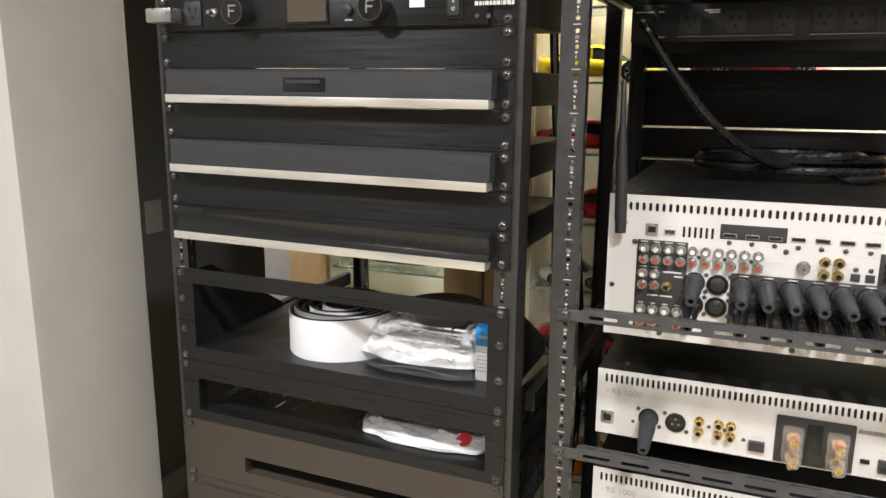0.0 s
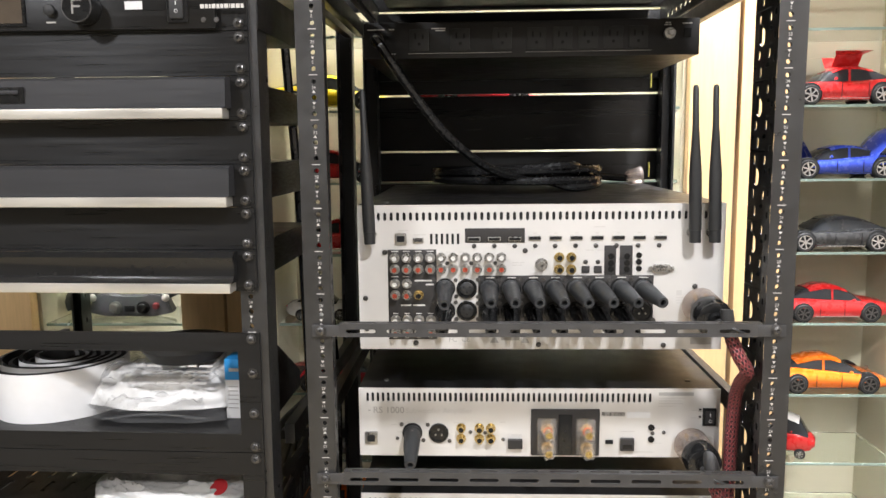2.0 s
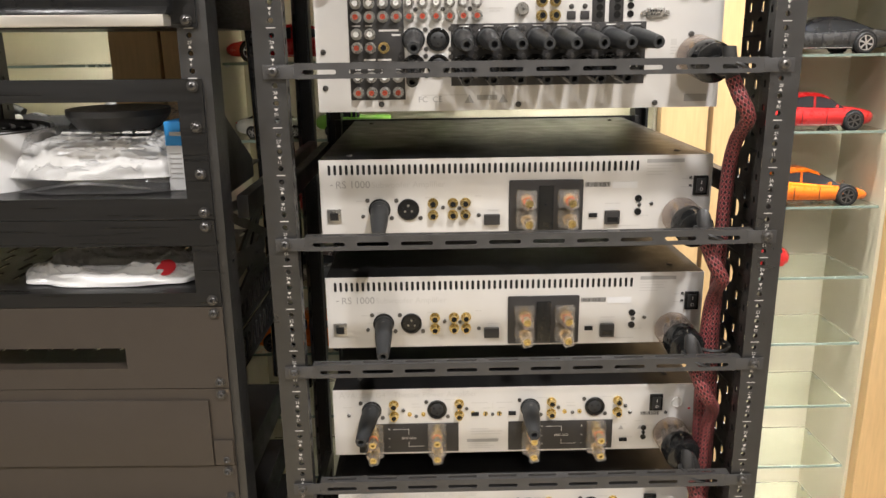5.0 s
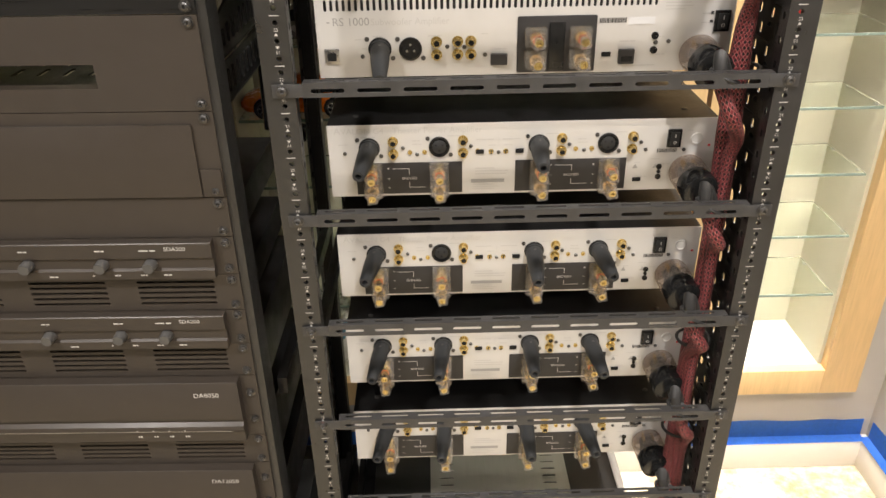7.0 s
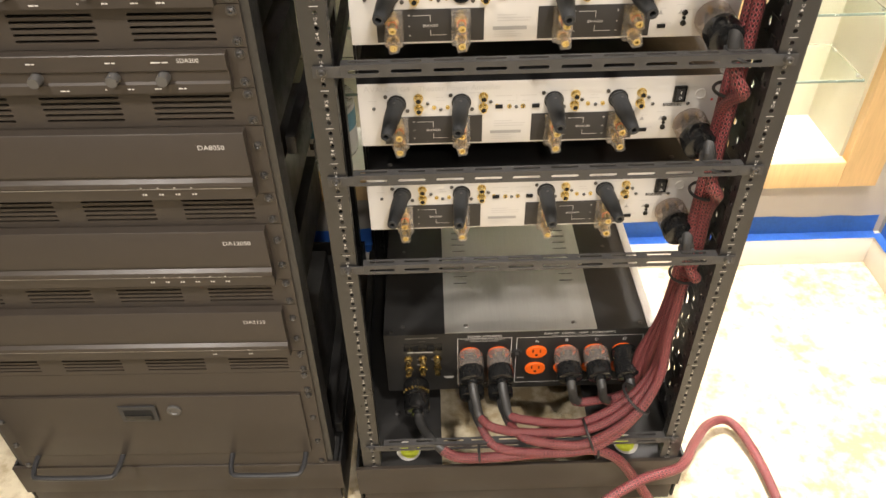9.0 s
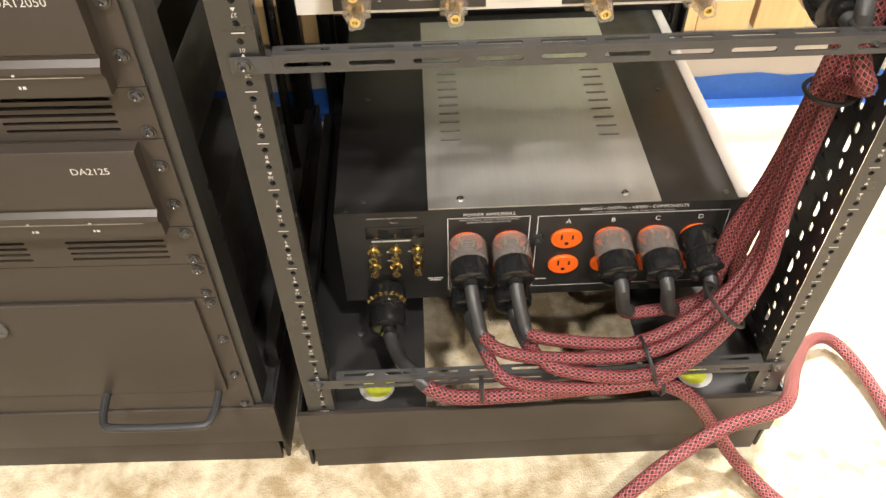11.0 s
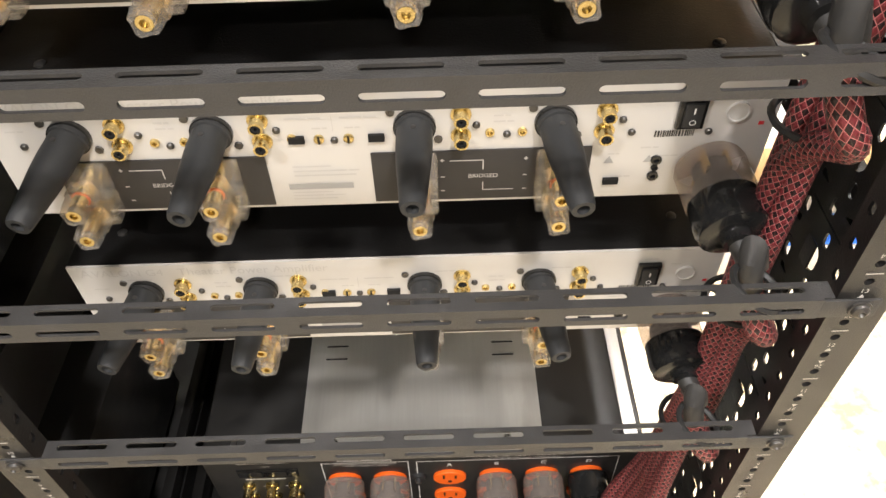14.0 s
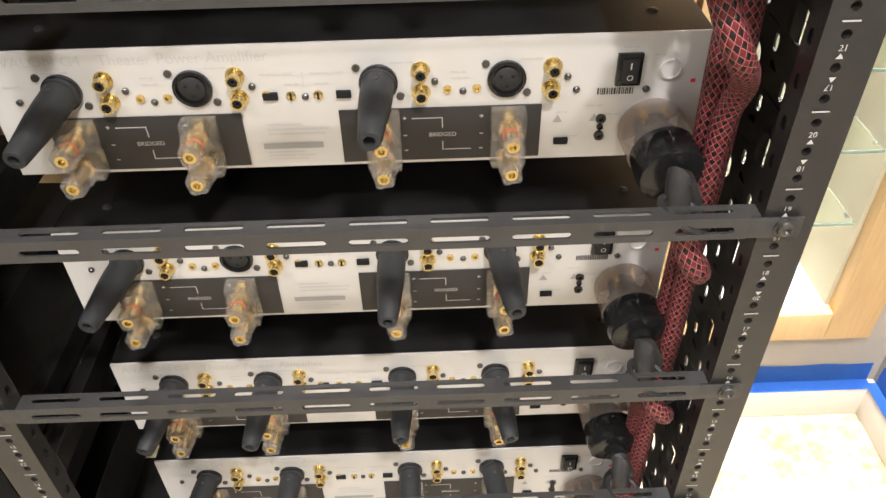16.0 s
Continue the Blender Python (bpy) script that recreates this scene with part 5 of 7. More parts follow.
BUNDLE = (0.2120, 0.062)
FEEDS = [((0.181, 0.091, 1.2590), BAR_Z[0]), ((0.1812, 0.107, RS_Z[0] + 0.0195), BAR_Z[1]), ((0.1812, 0.107, RS_Z[1] + 0.0195), BAR_Z[2])]
FEEDS += [((0.1858, 0.102, z + 0.0246), b) for z, b in zip(G4_Z, BAR_Z[3:7])]
OUTLETS = [(-0.0750, 0.1180), (-0.0290, 0.1180), (-0.0750, 0.0780), (-0.0290, 0.0780), (0.0790, 0.1180), (0.1260, 0.1180), (0.1715, 0.1180)]
for i, ((sx, sy, sz), bz) in enumerate(FEEDS):
    ox, oz = OUTLETS[i]
    root = thing("power_cable", (BUNDLE[0], BUNDLE[1], bz), "red and black braided power cable with a clear plug", "power cable", "braided power cables")
    e = plug_end(root, (sx, sy - 0.001, sz), (0.09, -1, -0.16))
    tx = (0.193, 0.181, 0.178, 0.184, 0.186, 0.188, 0.189)[i]
    part("cord_sheath", S([e - Vector((0, -0.006, 0)), e + Vector((0.006, -0.014, -0.006)), (tx - 0.002, 0.024, bz + 0.016), (tx, 0.0215, bz - 0.002), (tx + 0.003, 0.0190, bz - 0.017)], 0.0066, 12), SHRINK, root, "grey-black heat-shrink cord end")
    tie(root, (tx, 0.0110, bz), (0.45, 0, 1), 0.0140)
    a = i * 2.4
    bx, by = BUNDLE[0] + 0.0085 * math.cos(a) * (0.4 + 0.1 * i), BUNDLE[1] + 0.0120 * math.sin(a) * (0.4 + 0.1 * i)
    pts = [(tx + 0.002, 0.0195, bz - 0.013), (tx + 0.010, 0.0125, bz - 0.034), (tx + 0.020, 0.018, bz - 0.050), (bx, by - 0.014, bz - 0.074), (bx, by, bz - 0.11)]
    z = bz - 0.2
    while z > 0.32:
        pts.append((bx + 0.002 * math.sin(z * 17 + i), by + 0.002 * math.cos(z * 13 + i), z))
        z -= 0.09
    if i < 4:
        fy, fz = ((0.004, 0.074), (0.017, 0.078), (-0.015, 0.050), (-0.014, 0.066))[i]
        pts += [(0.205, 0.052 + 0.4 * fy, 0.240), (0.198, 0.036 + 0.7 * fy, 0.160), (0.160, 0.014 + fy, 0.106 + 0.4 * (fz - 0.07)), (0.100, fy, fz),
                (ox + 0.085, fy, fz - 0.004), (ox + 0.030, 0.008 + 0.8 * fy, fz + 0.002), (ox + 0.010, 0.032, 0.076 if oz > 0.1 else 0.062)]
    else:
        pts += [(0.205, 0.085 - 0.008 * (i - 4), 0.235), (0.196 - 0.006 * (6 - i), 0.085 - 0.006 * (i - 4), 0.150), (max(ox + 0.035, 0.178), 0.075, 0.075), (ox + 0.022, 0.066, 0.060), (ox + 0.008, 0.062, 0.075)]
    end = Vector(pts[-1])
    dark = i == 6
    pe = plug_end(root, (ox, 0.1225, oz + 0.002), (0.02, -1, -0.20), dark)
    part("sleeve", S(pts, 0.0071, 12, 0.007), BRAID, root, "red and black woven sleeve")
    part("cord_sheath", S([pe - Vector((0, -0.008, -0.003)), pe + Vector((0.001, -0.008, -0.006)), (pe + end) / 2 + Vector((0, -0.004, -0.002)), end, end + (end - Vector(pts[-2])).normalized() * -0.012], 0.0074, 12), SHRINK, root, "grey-black heat-shrink cord end")
    if dark:
        bm = bmesh.new()
        for j in range(8):
            aa = radians(-60 + 15 * j)
            px = ox + 0.0003 + 0.0208 * math.sin(aa)
            box(bm, px - 0.0018, px + 0.0018, 0.1225 - 0.0168 - 0.004, 0.1225 - 0.0168, oz - 0.006 + 0.0208 * math.cos(aa) - 0.0008, oz - 0.006 + 0.0208 * math.cos(aa) + 0.0006)
        part("gold_band", bm, GOLD, root, "gold lettering band")
for z in (0.95, 0.62, 0.48, 0.34):
    r = thing("cable_tie", (BUNDLE[0], BUNDLE[1], z), "black cable tie round the cable bundle", "cable tie", "cable ties")
    tie(r, (BUNDLE[0], BUNDLE[1], z), (0, 0, 1), 0.0195)
for c, d, rad in (((0.100, 0.001, 0.066), (1, 0.1, 0.3), 0.024), ((0.172, 0.026, 0.118), (0.7, 0.1, 0.8), 0.027)):
    r = thing("cable_tie", c, "black cable tie round the curved cables", "cable tie", "cable ties")
    tie(r, c, d, rad)

main = thing("power_cable", (0.1, -0.02, -0.1), "long red braided mains cable running to the floor", "power cable", "braided power cables")
plug_end(main, (-0.1650, 0.1265, 0.048), (0.03, -1, -0.22), True, 1.05)
bm = bmesh.new()
for j in range(9):
    aa = radians(-64 + 16 * j)
    px = -0.1642 + 0.0218 * math.sin(aa)
    box(bm, px - 0.0018, px + 0.0018, 0.101, 0.106, 0.0435 + 0.0218 * math.cos(aa) - 0.0009, 0.0435 + 0.0218 * math.cos(aa) + 0.0007)
part("gold_band", bm, GOLD, main, "gold lettering band")
part("cord_sheath", S([(-0.1635, 0.081, 0.037), (-0.160, 0.064, 0.032), (-0.152, 0.040, 0.036), (-0.140, 0.012, 0.050), (-0.128, -0.002, 0.048), (-0.118, -0.008, 0.042)], 0.0078, 12), SHRINK, main, "grey-black heat-shrink cord end")
part("sleeve", S([(-0.124, -0.005, 0.046), (-0.105, -0.012, 0.037), (-0.068, -0.014, 0.034), (0.013, -0.014, 0.040), (0.075, -0.014, 0.047), (0.114, -0.014, 0.045), (0.150, -0.016, 0.020), (0.180, -0.022, -0.025), (0.215, -0.04, -0.075), (0.26, -0.08, -0.103), (0.34, -0.16, -0.107), (0.42, -0.13, -0.107), (0.430, -0.02, -0.104), (0.418, 0.08, -0.097), (0.392, 0.128, -0.088), (0.345, 0.108, -0.066), (0.295, 0.045, -0.028), (0.245, -0.026, 0.012), (0.18, -0.046, 0.010), (0.11, -0.075, -0.015), (0.03, -0.12, -0.070), (-0.06, -0.2, -0.106), (-0.2, -0.5, -0.107), (-0.25, -0.9, -0.107)], 0.0080, 12), BRAID, main, "red and black woven sleeve")
for x in (-0.068, 0.114):
    tie(main, (x, -0.011, 0.044), (1, 0, 0), 0.0125)


# ---- left rack ----
LEFT_FROM = len(MADE)
LX0, LX1 = LEFT_X - 0.2413, LEFT_X + 0.2413
LF = LEFT_Y - 0.0035
CX0, CX1 = LX0 + 0.016, LX1 - 0.016


def z_of(n):
    return n * U + 0.0004


def rack_screws(root, z0, z1, inset=0.0065):
    n = round((z1 - z0) / U)
    zs = [z0 + inset, z1 - inset] if n <= 2 else [z0 + 0.0065, z0 + (z1 - z0) / 3, z0 + 2 * (z1 - z0) / 3, z1 - 0.0065]
    for s in (-1, 1):
        for z in zs:
            bm = bmesh.new()
            pan_screw(bm, LEFT_X + s * HX, LF - 0.0001, z, 0.0044)
            part("rack_screw", bm, SCREW_GREY, root)


def faceplate(root, z0, z1, m, rows=None, name="face"):
    bm = bmesh.new()
    perf(bm, lambda u, v, d: (u, LF + d, v), LX0, LX1, z0, z1, 0.0030, rows or [], 10)
    return part(name, bm, m, root)


def shell(root, z0, z1, depth, m=None, x0=None, x1=None):
    return part("chassis", B(x0 or CX0, x1 or CX1, LEFT_Y + 0.0005, LEFT_Y + depth, z0 + 0.001, z1 - 0.001, b=0.001), m or BLACK, root)


def blank(lo, hi, m=BLACK_SATIN):
    z0, z1 = z_of(lo - 1), hi * U - 0.0004
    root = thing("blank_panel", (LEFT_X, LEFT_Y, z0), "brushed black blank panel in the rack", "blank panel", "blank panels")
    faceplate(root, z0, z1, m)
    rack_screws(root, z0, z1)


def vent(n):
    z0, z1 = z_of(n - 1), n * U - 0.0004
    root = thing("vent_panel", (LEFT_X, LEFT_Y, z0), "dark vent panel with groups of horizontal slots", "vent panel", "vent panels")
    xs = [(LEFT_X - 0.1725 + 0.115 * k, 0.082, 0.0030) for k in range(4)]
    rows = [(z0 + 0.0055 + 0.0066 * k, z0 + 0.0055 + 0.0066 * k + 0.0062, xs) for k in range(5)]
    f = faceplate(root, z0, z1, BROWN_BLACK, rows)
    # near-black sheet added to stand in for the unlit interior behind the slots
    part("slot_shade_sheet", B(CX0, CX1, LEFT_Y + 0.03, LEFT_Y + 0.032, z0, z1), HOLE, root)
    rack_screws(root, z0, z1)


def drawer(n, badge=False, dark=False):
    z0, z1 = z_of(n - 1), n * U - 0.0004
    root = thing("storage_unit", (LEFT_X, LEFT_Y, z0), "curved dark drawer with a bright aluminium lip" if dark else "slate grey drawer with a bright aluminium lip", "drawer", "rack drawers")
    faceplate(root, z0, z1, BLACK_SATIN)
    shell(root, z0, z1, 0.293, BLACK_SATIN)
    dx0, dx1 = LX0 + 0.020, LX1 - 0.020
    prof = [(0.000, z1 - 0.001), (-0.012, z1 - 0.001), (-0.016, z1 - 0.004), (-0.018, z0 + 0.013), (-0.020, z0 + 0.0115), (0.0, z0 + 0.0115)]
    if dark:
        prof = [(0.000, z1 - 0.001), (-0.010, z1 - 0.001), (-0.017, z1 - 0.006), (-0.012, z1 - 0.016), (-0.013, z0 + 0.018), (-0.020, z0 + 0.0115), (0.0, z0 + 0.0115)]
    bm = bmesh.new()
    for a, b in zip(prof, prof[1:]):
        bm.faces.new([bm.verts.new((x, LF + p[0], p[1])) for x, p in ((dx0, a), (dx1, a), (dx1, b), (dx0, b))])
    for x in (dx0, dx1):
        bm.faces.new([bm.verts.new((x, LF + p[0], p[1])) for p in prof])
    bmesh.ops.remove_doubles(bm, verts=bm.verts, dist=1e-6)
    part("drawer_front", bm, BLACK_GLOSS if dark else SLATE, root)
    part("lip", B(dx0, dx1 - 0.002, LF - 0.021, LF - 0.001, z0 + 0.0012, z0 + 0.0112, b=0.0008), ALU, root, "bright aluminium lip")
    if badge:
        bd = part("badge", B(-0.587, -0.530, LF - 0.0190, LF - 0.0176, z0 + 0.0175, z0 + 0.0335, b=0.0005), BLACK_GLOSS, root, "dark glossy badge")
        part("badge_bar", B(-0.582, -0.535, LF - 0.0205, LF - 0.0191, z0 + 0.0262, z0 + 0.0300, b=0.0004), SLATE, bd)
    rack_screws(root, z0, z1)


KNOB_GREY = mat("grey_knob", (0.10, 0.097, 0.093), 0.4, 0.3, 0.08, 60)


def knob(root, x, z, y, r, h, m, mark=None):
    k = part("knob", L((x, y, z), (0, -1, 0), [(0, r * 1.05), (h * 0.75, r), (h, r * 0.9), (h, r * 0.5)], 22), m, root)
    return k


# logo panel and power unit
z0, z1 = z_of(36), 37 * U
root = thing("logo_panel", (LEFT_X, LEFT_Y, z0), "black panel with a small printed logo", "logo panel")
faceplate(root, z0, z1, BLACK_SATIN)
rack_screws(root, z0, z1)
bm = bmesh.new()
bar_y(bm, -0.628, -0.577, z0 + 0.006, z0 + 0.036, LF - 0.0004)
flat_part("logo_field", bm, mat("blue_violet_print", (0.12, 0.1, 0.22), 0.5, 0, 0.1, 30), root)
bm = lathe(bmesh.new(), (-0.602, LF - 0.0006, z0 + 0.010), (0, -1, 0), [(0, 0.0065), (0.0003, 0.0065)], 20)
part("logo_arc", bm, RED_PRINT, root)
bm = bmesh.new()
bars(bm, -0.570, z0 + 0.011, (0.009, 0.008, 0.012, 0.008, 0.008, 0.008, 0.008), 0.0085, 0.0015, LF - 0.0004)
flat_part("logo_lettering", bm, PRINT_PALE, root)

z0, z1 = z_of(35), 36 * U - 0.0004
root = thing("power_unit", (LEFT_X, LEFT_Y, z0), "black rack power conditioner with display and two knobs", "power conditioner")
faceplate(root, z0, z1, BLACK_SATIN)
shell(root, z0, z1, 0.155, x1=LX1 + 0.010)
pf = LF - 0.006
part("raised_face", B(LX0 + 0.022, LX1 - 0.030, pf, LF - 0.0002, z0 + 0.001, z1 - 0.001, b=0.0015), BLACK_SATIN, root)
zc = z0 + 0.0215
o = outlet_face(root, -0.7260, pf, zc, 0.026, SLATE)
part("toggle", L((-0.694, pf, zc), (0, -1, 0), [(0, 0.0055), (0.003, 0.005), (0.003, 0.0028), (0.012, 0.0024)], 10), STEEL, root)
for x in (-0.654, -0.467):
    k = knob(root, x, zc, pf, 0.0165, 0.017, BLACK_GLOSS)
    bm = bmesh.new()
    for a, b, c, d in ((-0.005, -0.003, -0.007, 0.007), (-0.003, 0.006, 0.005, 0.007), (-0.003, 0.004, -0.001, 0.001)):
        bar_y(bm, x + a, x + b, zc + c, zc + d, pf - 0.0173)
    flat_part("knob_mark", bm, STEEL, k)
    part("knob_rim", lathe(bmesh.new(), (x, pf - 0.0160, zc), (0, -1, 0), [(0, 0.0152), (0.0013, 0.0152), (0.0013, 0.0143)], 24, close=False), DARK_STEEL, k)
d = part("display_frame", B(-0.588, -0.529, pf - 0.0015, pf - 0.0001, zc - 0.016, zc + 0.015, b=0.0006), BLACK_GLOSS, root)
part("display", B(-0.585, -0.532, pf - 0.0020, pf - 0.0016, zc - 0.013, zc + 0.012), DISPLAY, d, "unlit amber display")
part("button", L((-0.503, pf, zc - 0.001), (0, -1, 0), [(0, 0.0058), (0.004, 0.0055), (0.005, 0.004)], 14), RUBBER, root)
bm = bmesh.new()
bars(bm, -0.510, zc + 0.0135, (0.014,), 0.0016, 0, pf - 0.0004)
bars(bm, -0.508, zc + 0.0105, (0.010,), 0.0016, 0, pf - 0.0004)
bars(bm, -0.508, zc - 0.0125, (0.010,), 0.0016, 0, pf - 0.0004)
flat_part("button_print", bm, PRINT_GREY, root)
part("paper_label", B(-0.426, -0.408, pf - 0.0004, pf - 0.0001, zc - 0.001, zc + 0.007), PAPER, root, "small white paper label")
rocker(-0.372, pf, zc, root, 0.021, 0.029)
bm = bmesh.new()
bars(bm, -0.349, zc + 0.001, (0.004, 0.003, 0.002, 0.004, 0.003, 0.003, 0.004, 0.001, 0.004, 0.004, 0.003), 0.0042, 0.0009, LF - 0.0066)
flat_part("model_print", bm, PRINT_PALE, root)
part("lamp_hood", B(-0.782, -0.741, LF - 0.030, LF - 0.004, zc - 0.012, zc + 0.006, b=0.003), STEEL, root, "chrome pull-out lamp hood")
for x in (-0.345, -0.332):
    for dz in (-0.012, 0.013):
        part("panel_screw", L((x - 0.001, LF - 0.0061, zc + dz), (0, -1, 0), [(0, 0.0028), (0.001, 0.0026)], 8), DARK_STEEL, root)
rack_screws(root, z0, z1)

blank(35, 35)
drawer(34, badge=True)
blank(33, 33)
drawer(32)
blank(31, 31)
drawer(30, dark=True)


def gusset(root, x, z_top, z_bot, depth, slots=False):
    """A tapering side plate of a rack shelf."""
    bm = bmesh.new()
    y0, y1 = LEFT_Y + 0.0005, LEFT_Y + depth
    pts = [(y0, z_bot), (y1, z_bot), (y1, z_bot + 0.022), (y0 + 0.05, z_top), (y0, z_top)]
    a = [bm.verts.new((x, *p)) for p in pts]
    b = [bm.verts.new((x + 0.0016, *p)) for p in pts]
    bm.faces.new(a)
    bm.faces.new(b[::-1])
    for k in range(5):
        bm.faces.new((a[k], a[(k + 1) % 5], b[(k + 1) % 5], b[k]))
    part("side_gusset", bm, BLACK, root)


def lattice(root, x, z_bot, z_top, y0, y1):
    """An open side bracket made of flat bars."""
    p = [(y0, z_bot), (y1, z_bot + 0.02), (y0, z_top), (y1, z_top - 0.02), (y0 + (y1 - y0) * 0.5, z_bot)]
    for a, b in ((0, 1), (2, 3), (0, 3), (2, 1), (4, 3)):
        q0, q1 = Vector((x, *p[a])), Vector((x, *p[b]))
        d = (q1 - q0).normalized()
        n = Vector((0, -d.z, d.y)) * 0.0055
        bm = bmesh.new()
        c = [q0 + n, q0 - n, q1 - n, q1 + n]
        v0 = [bm.verts.new(q) for q in c]
        v1 = [bm.verts.new(q + Vector((0.003, 0, 0))) for q in c]
        bm.faces.new(v0)
        bm.faces.new(v1[::-1])
        for k in range(4):
            bm.faces.new((v0[k], v0[(k + 1) % 4], v1[(k + 1) % 4], v1[k]))
        part("bracket_bar", bm, BLACK, root)


def frame_face(root, z0, z1, ox0, ox1, oz0, oz1, m):
    bm = bmesh.new()
    M = lambda u, v, d: (u, LF + d, v)
    o = [(LX0, z0), (LX1, z0), (LX1, z1), (LX0, z1)]
    i = [(ox0, oz0), (ox1, oz0), (ox1, oz1), (ox0, oz1)]
    vo = [[bm.verts.new(M(*p, d)) for p in o] for d in (0, 0.003)]
    vi = [[bm.verts.new(M(*p, d)) for p in i] for d in (0, 0.016)]
    for k in range(4):
        j = (k + 1) % 4
        bm.faces.new((vo[0][k], vo[0][j], vi[0][j], vi[0][k]))
        bm.faces.new((vo[0][k], vo[0][j], vo[1][j], vo[1][k]))
        bm.faces.new((vi[0][k], vi[0][j], vi[1][j], vi[1][k]))
    return part("face_frame", bm, m, root)


OX0, OX1 = LX0 + 0.0275, LX1 - 0.0240
# three-unit open shelf
z0, z1 = z_of(25), 28 * U - 0.0004
root = thing("rack_shelf", (LEFT_X, LEFT_Y, z0), "black open-fronted rack shelf holding loose supplies", "rack shelf", "rack shelves")
frame_face(root, z0, z1, OX0, OX1, 1.1320, 1.2235, BLACK_SATIN)
part("shelf_plate", B(CX0, CX1, LEFT_Y + 0.0165, LEFT_Y + 0.26, 1.1275, 1.1300), BLACK, root)
for x in (CX0 - 0.001, CX1):
    gusset(root, x, 1.238, 1.115, 0.22)
part("front_lip", B(CX0, CX1, LEFT_Y + 0.0005, LEFT_Y + 0.0160, 1.1275, 1.1300), BLACK, root)
rack_screws(root, z0, z1)
# two-unit vented shelf
z0, z1 = z_of(23), 25 * U - 0.0004
root = thing("rack_shelf", (LEFT_X, LEFT_Y, z0), "black vented rack shelf with a white bag", "rack shelf", "rack shelves")
frame_face(root, z0, z1, OX0, OX1, 1.0370, 1.0850, BLACK_SATIN)


def slotted_tray(root, z, depth):
    bm = bmesh.new()
    rows = []
    for j in range(6):
        rows.append((LEFT_Y + 0.05 + 0.036 * j, LEFT_Y + 0.05 + 0.036 * j + 0.032, [(CX0 + 0.022 + 0.026 * k + (0.013 if j % 2 else 0), 0.0055, 0.027) for k in range(16)]))
    perf(bm, lambda u, v, d: (u, v, z - d), CX0, CX1, LEFT_Y + 0.0165, LEFT_Y + depth, 0.002, rows, 8)
    return part("slotted_plate", bm, BLACK, root)


slotted_tray(root, 1.0345, 0.27)
lattice(root, CX1 + 0.001, 1.015, 1.105, LEFT_Y + 0.06, LEFT_Y + 0.25)
lattice(root, CX1 + 0.0012, 0.985, 1.045, LEFT_Y + 0.07, LEFT_Y + 0.24)
rack_screws(root, z0, z1)
# vent tray with a long slot opening
z0, z1 = z_of(21), 23 * U - 0.0004
root = thing("rack_shelf", (LEFT_X, LEFT_Y, z0), "black shelf front with one long low opening", "rack shelf", "rack shelves")
frame_face(root, z0, z1, -0.685, -0.406, 0.9560, 0.9785, BROWN_BLACK)
slotted_tray(root, 0.9530, 0.27)
bm = bmesh.new()
for j in range(2):
    M = lambda u, v, d: (CX1 + 0.001 + d, u, v)
    perf(bm, M, LEFT_Y + 0.06, LEFT_Y + 0.30, 0.955 - 0.05 * j, 1.000 - 0.05 * j, 0.0016, [(0.962 - 0.05 * j, 0.992 - 0.05 * j, [(LEFT_Y + 0.08 + 0.02 * k, 0.006, 0.026) for k in range(11)])], 8)
part("slotted_bracket", bm, BLACK, root)
rack_screws(root, z0, z1)
# plain two-unit drawer front
z0, z1 = z_of(19), 21 * U - 0.0004
root = thing("storage_unit", (LEFT_X, LEFT_Y, z0), "plain black two-unit drawer front", "drawer", "rack drawers")
faceplate(root, z0, z1, BROWN_BLACK)
shell(root, z0, z1, 0.03)
part("front_skin", B(LX0 + 0.02, LX1 - 0.022, LF - 0.0032, LF - 0.0003, z0 + 0.001, z1 - 0.012, b=0.0008), BROWN_BLACK, root)
part("corner_tab", B(LX1 - 0.0205, LX1 - 0.001, LF - 0.0022, LF - 0.0003, z0 + 0.001, z0 + 0.030, b=0.0005), BROWN_BLACK, root)
rack_screws(root, z0, z1)
blank(19, 19, BROWN_BLACK)


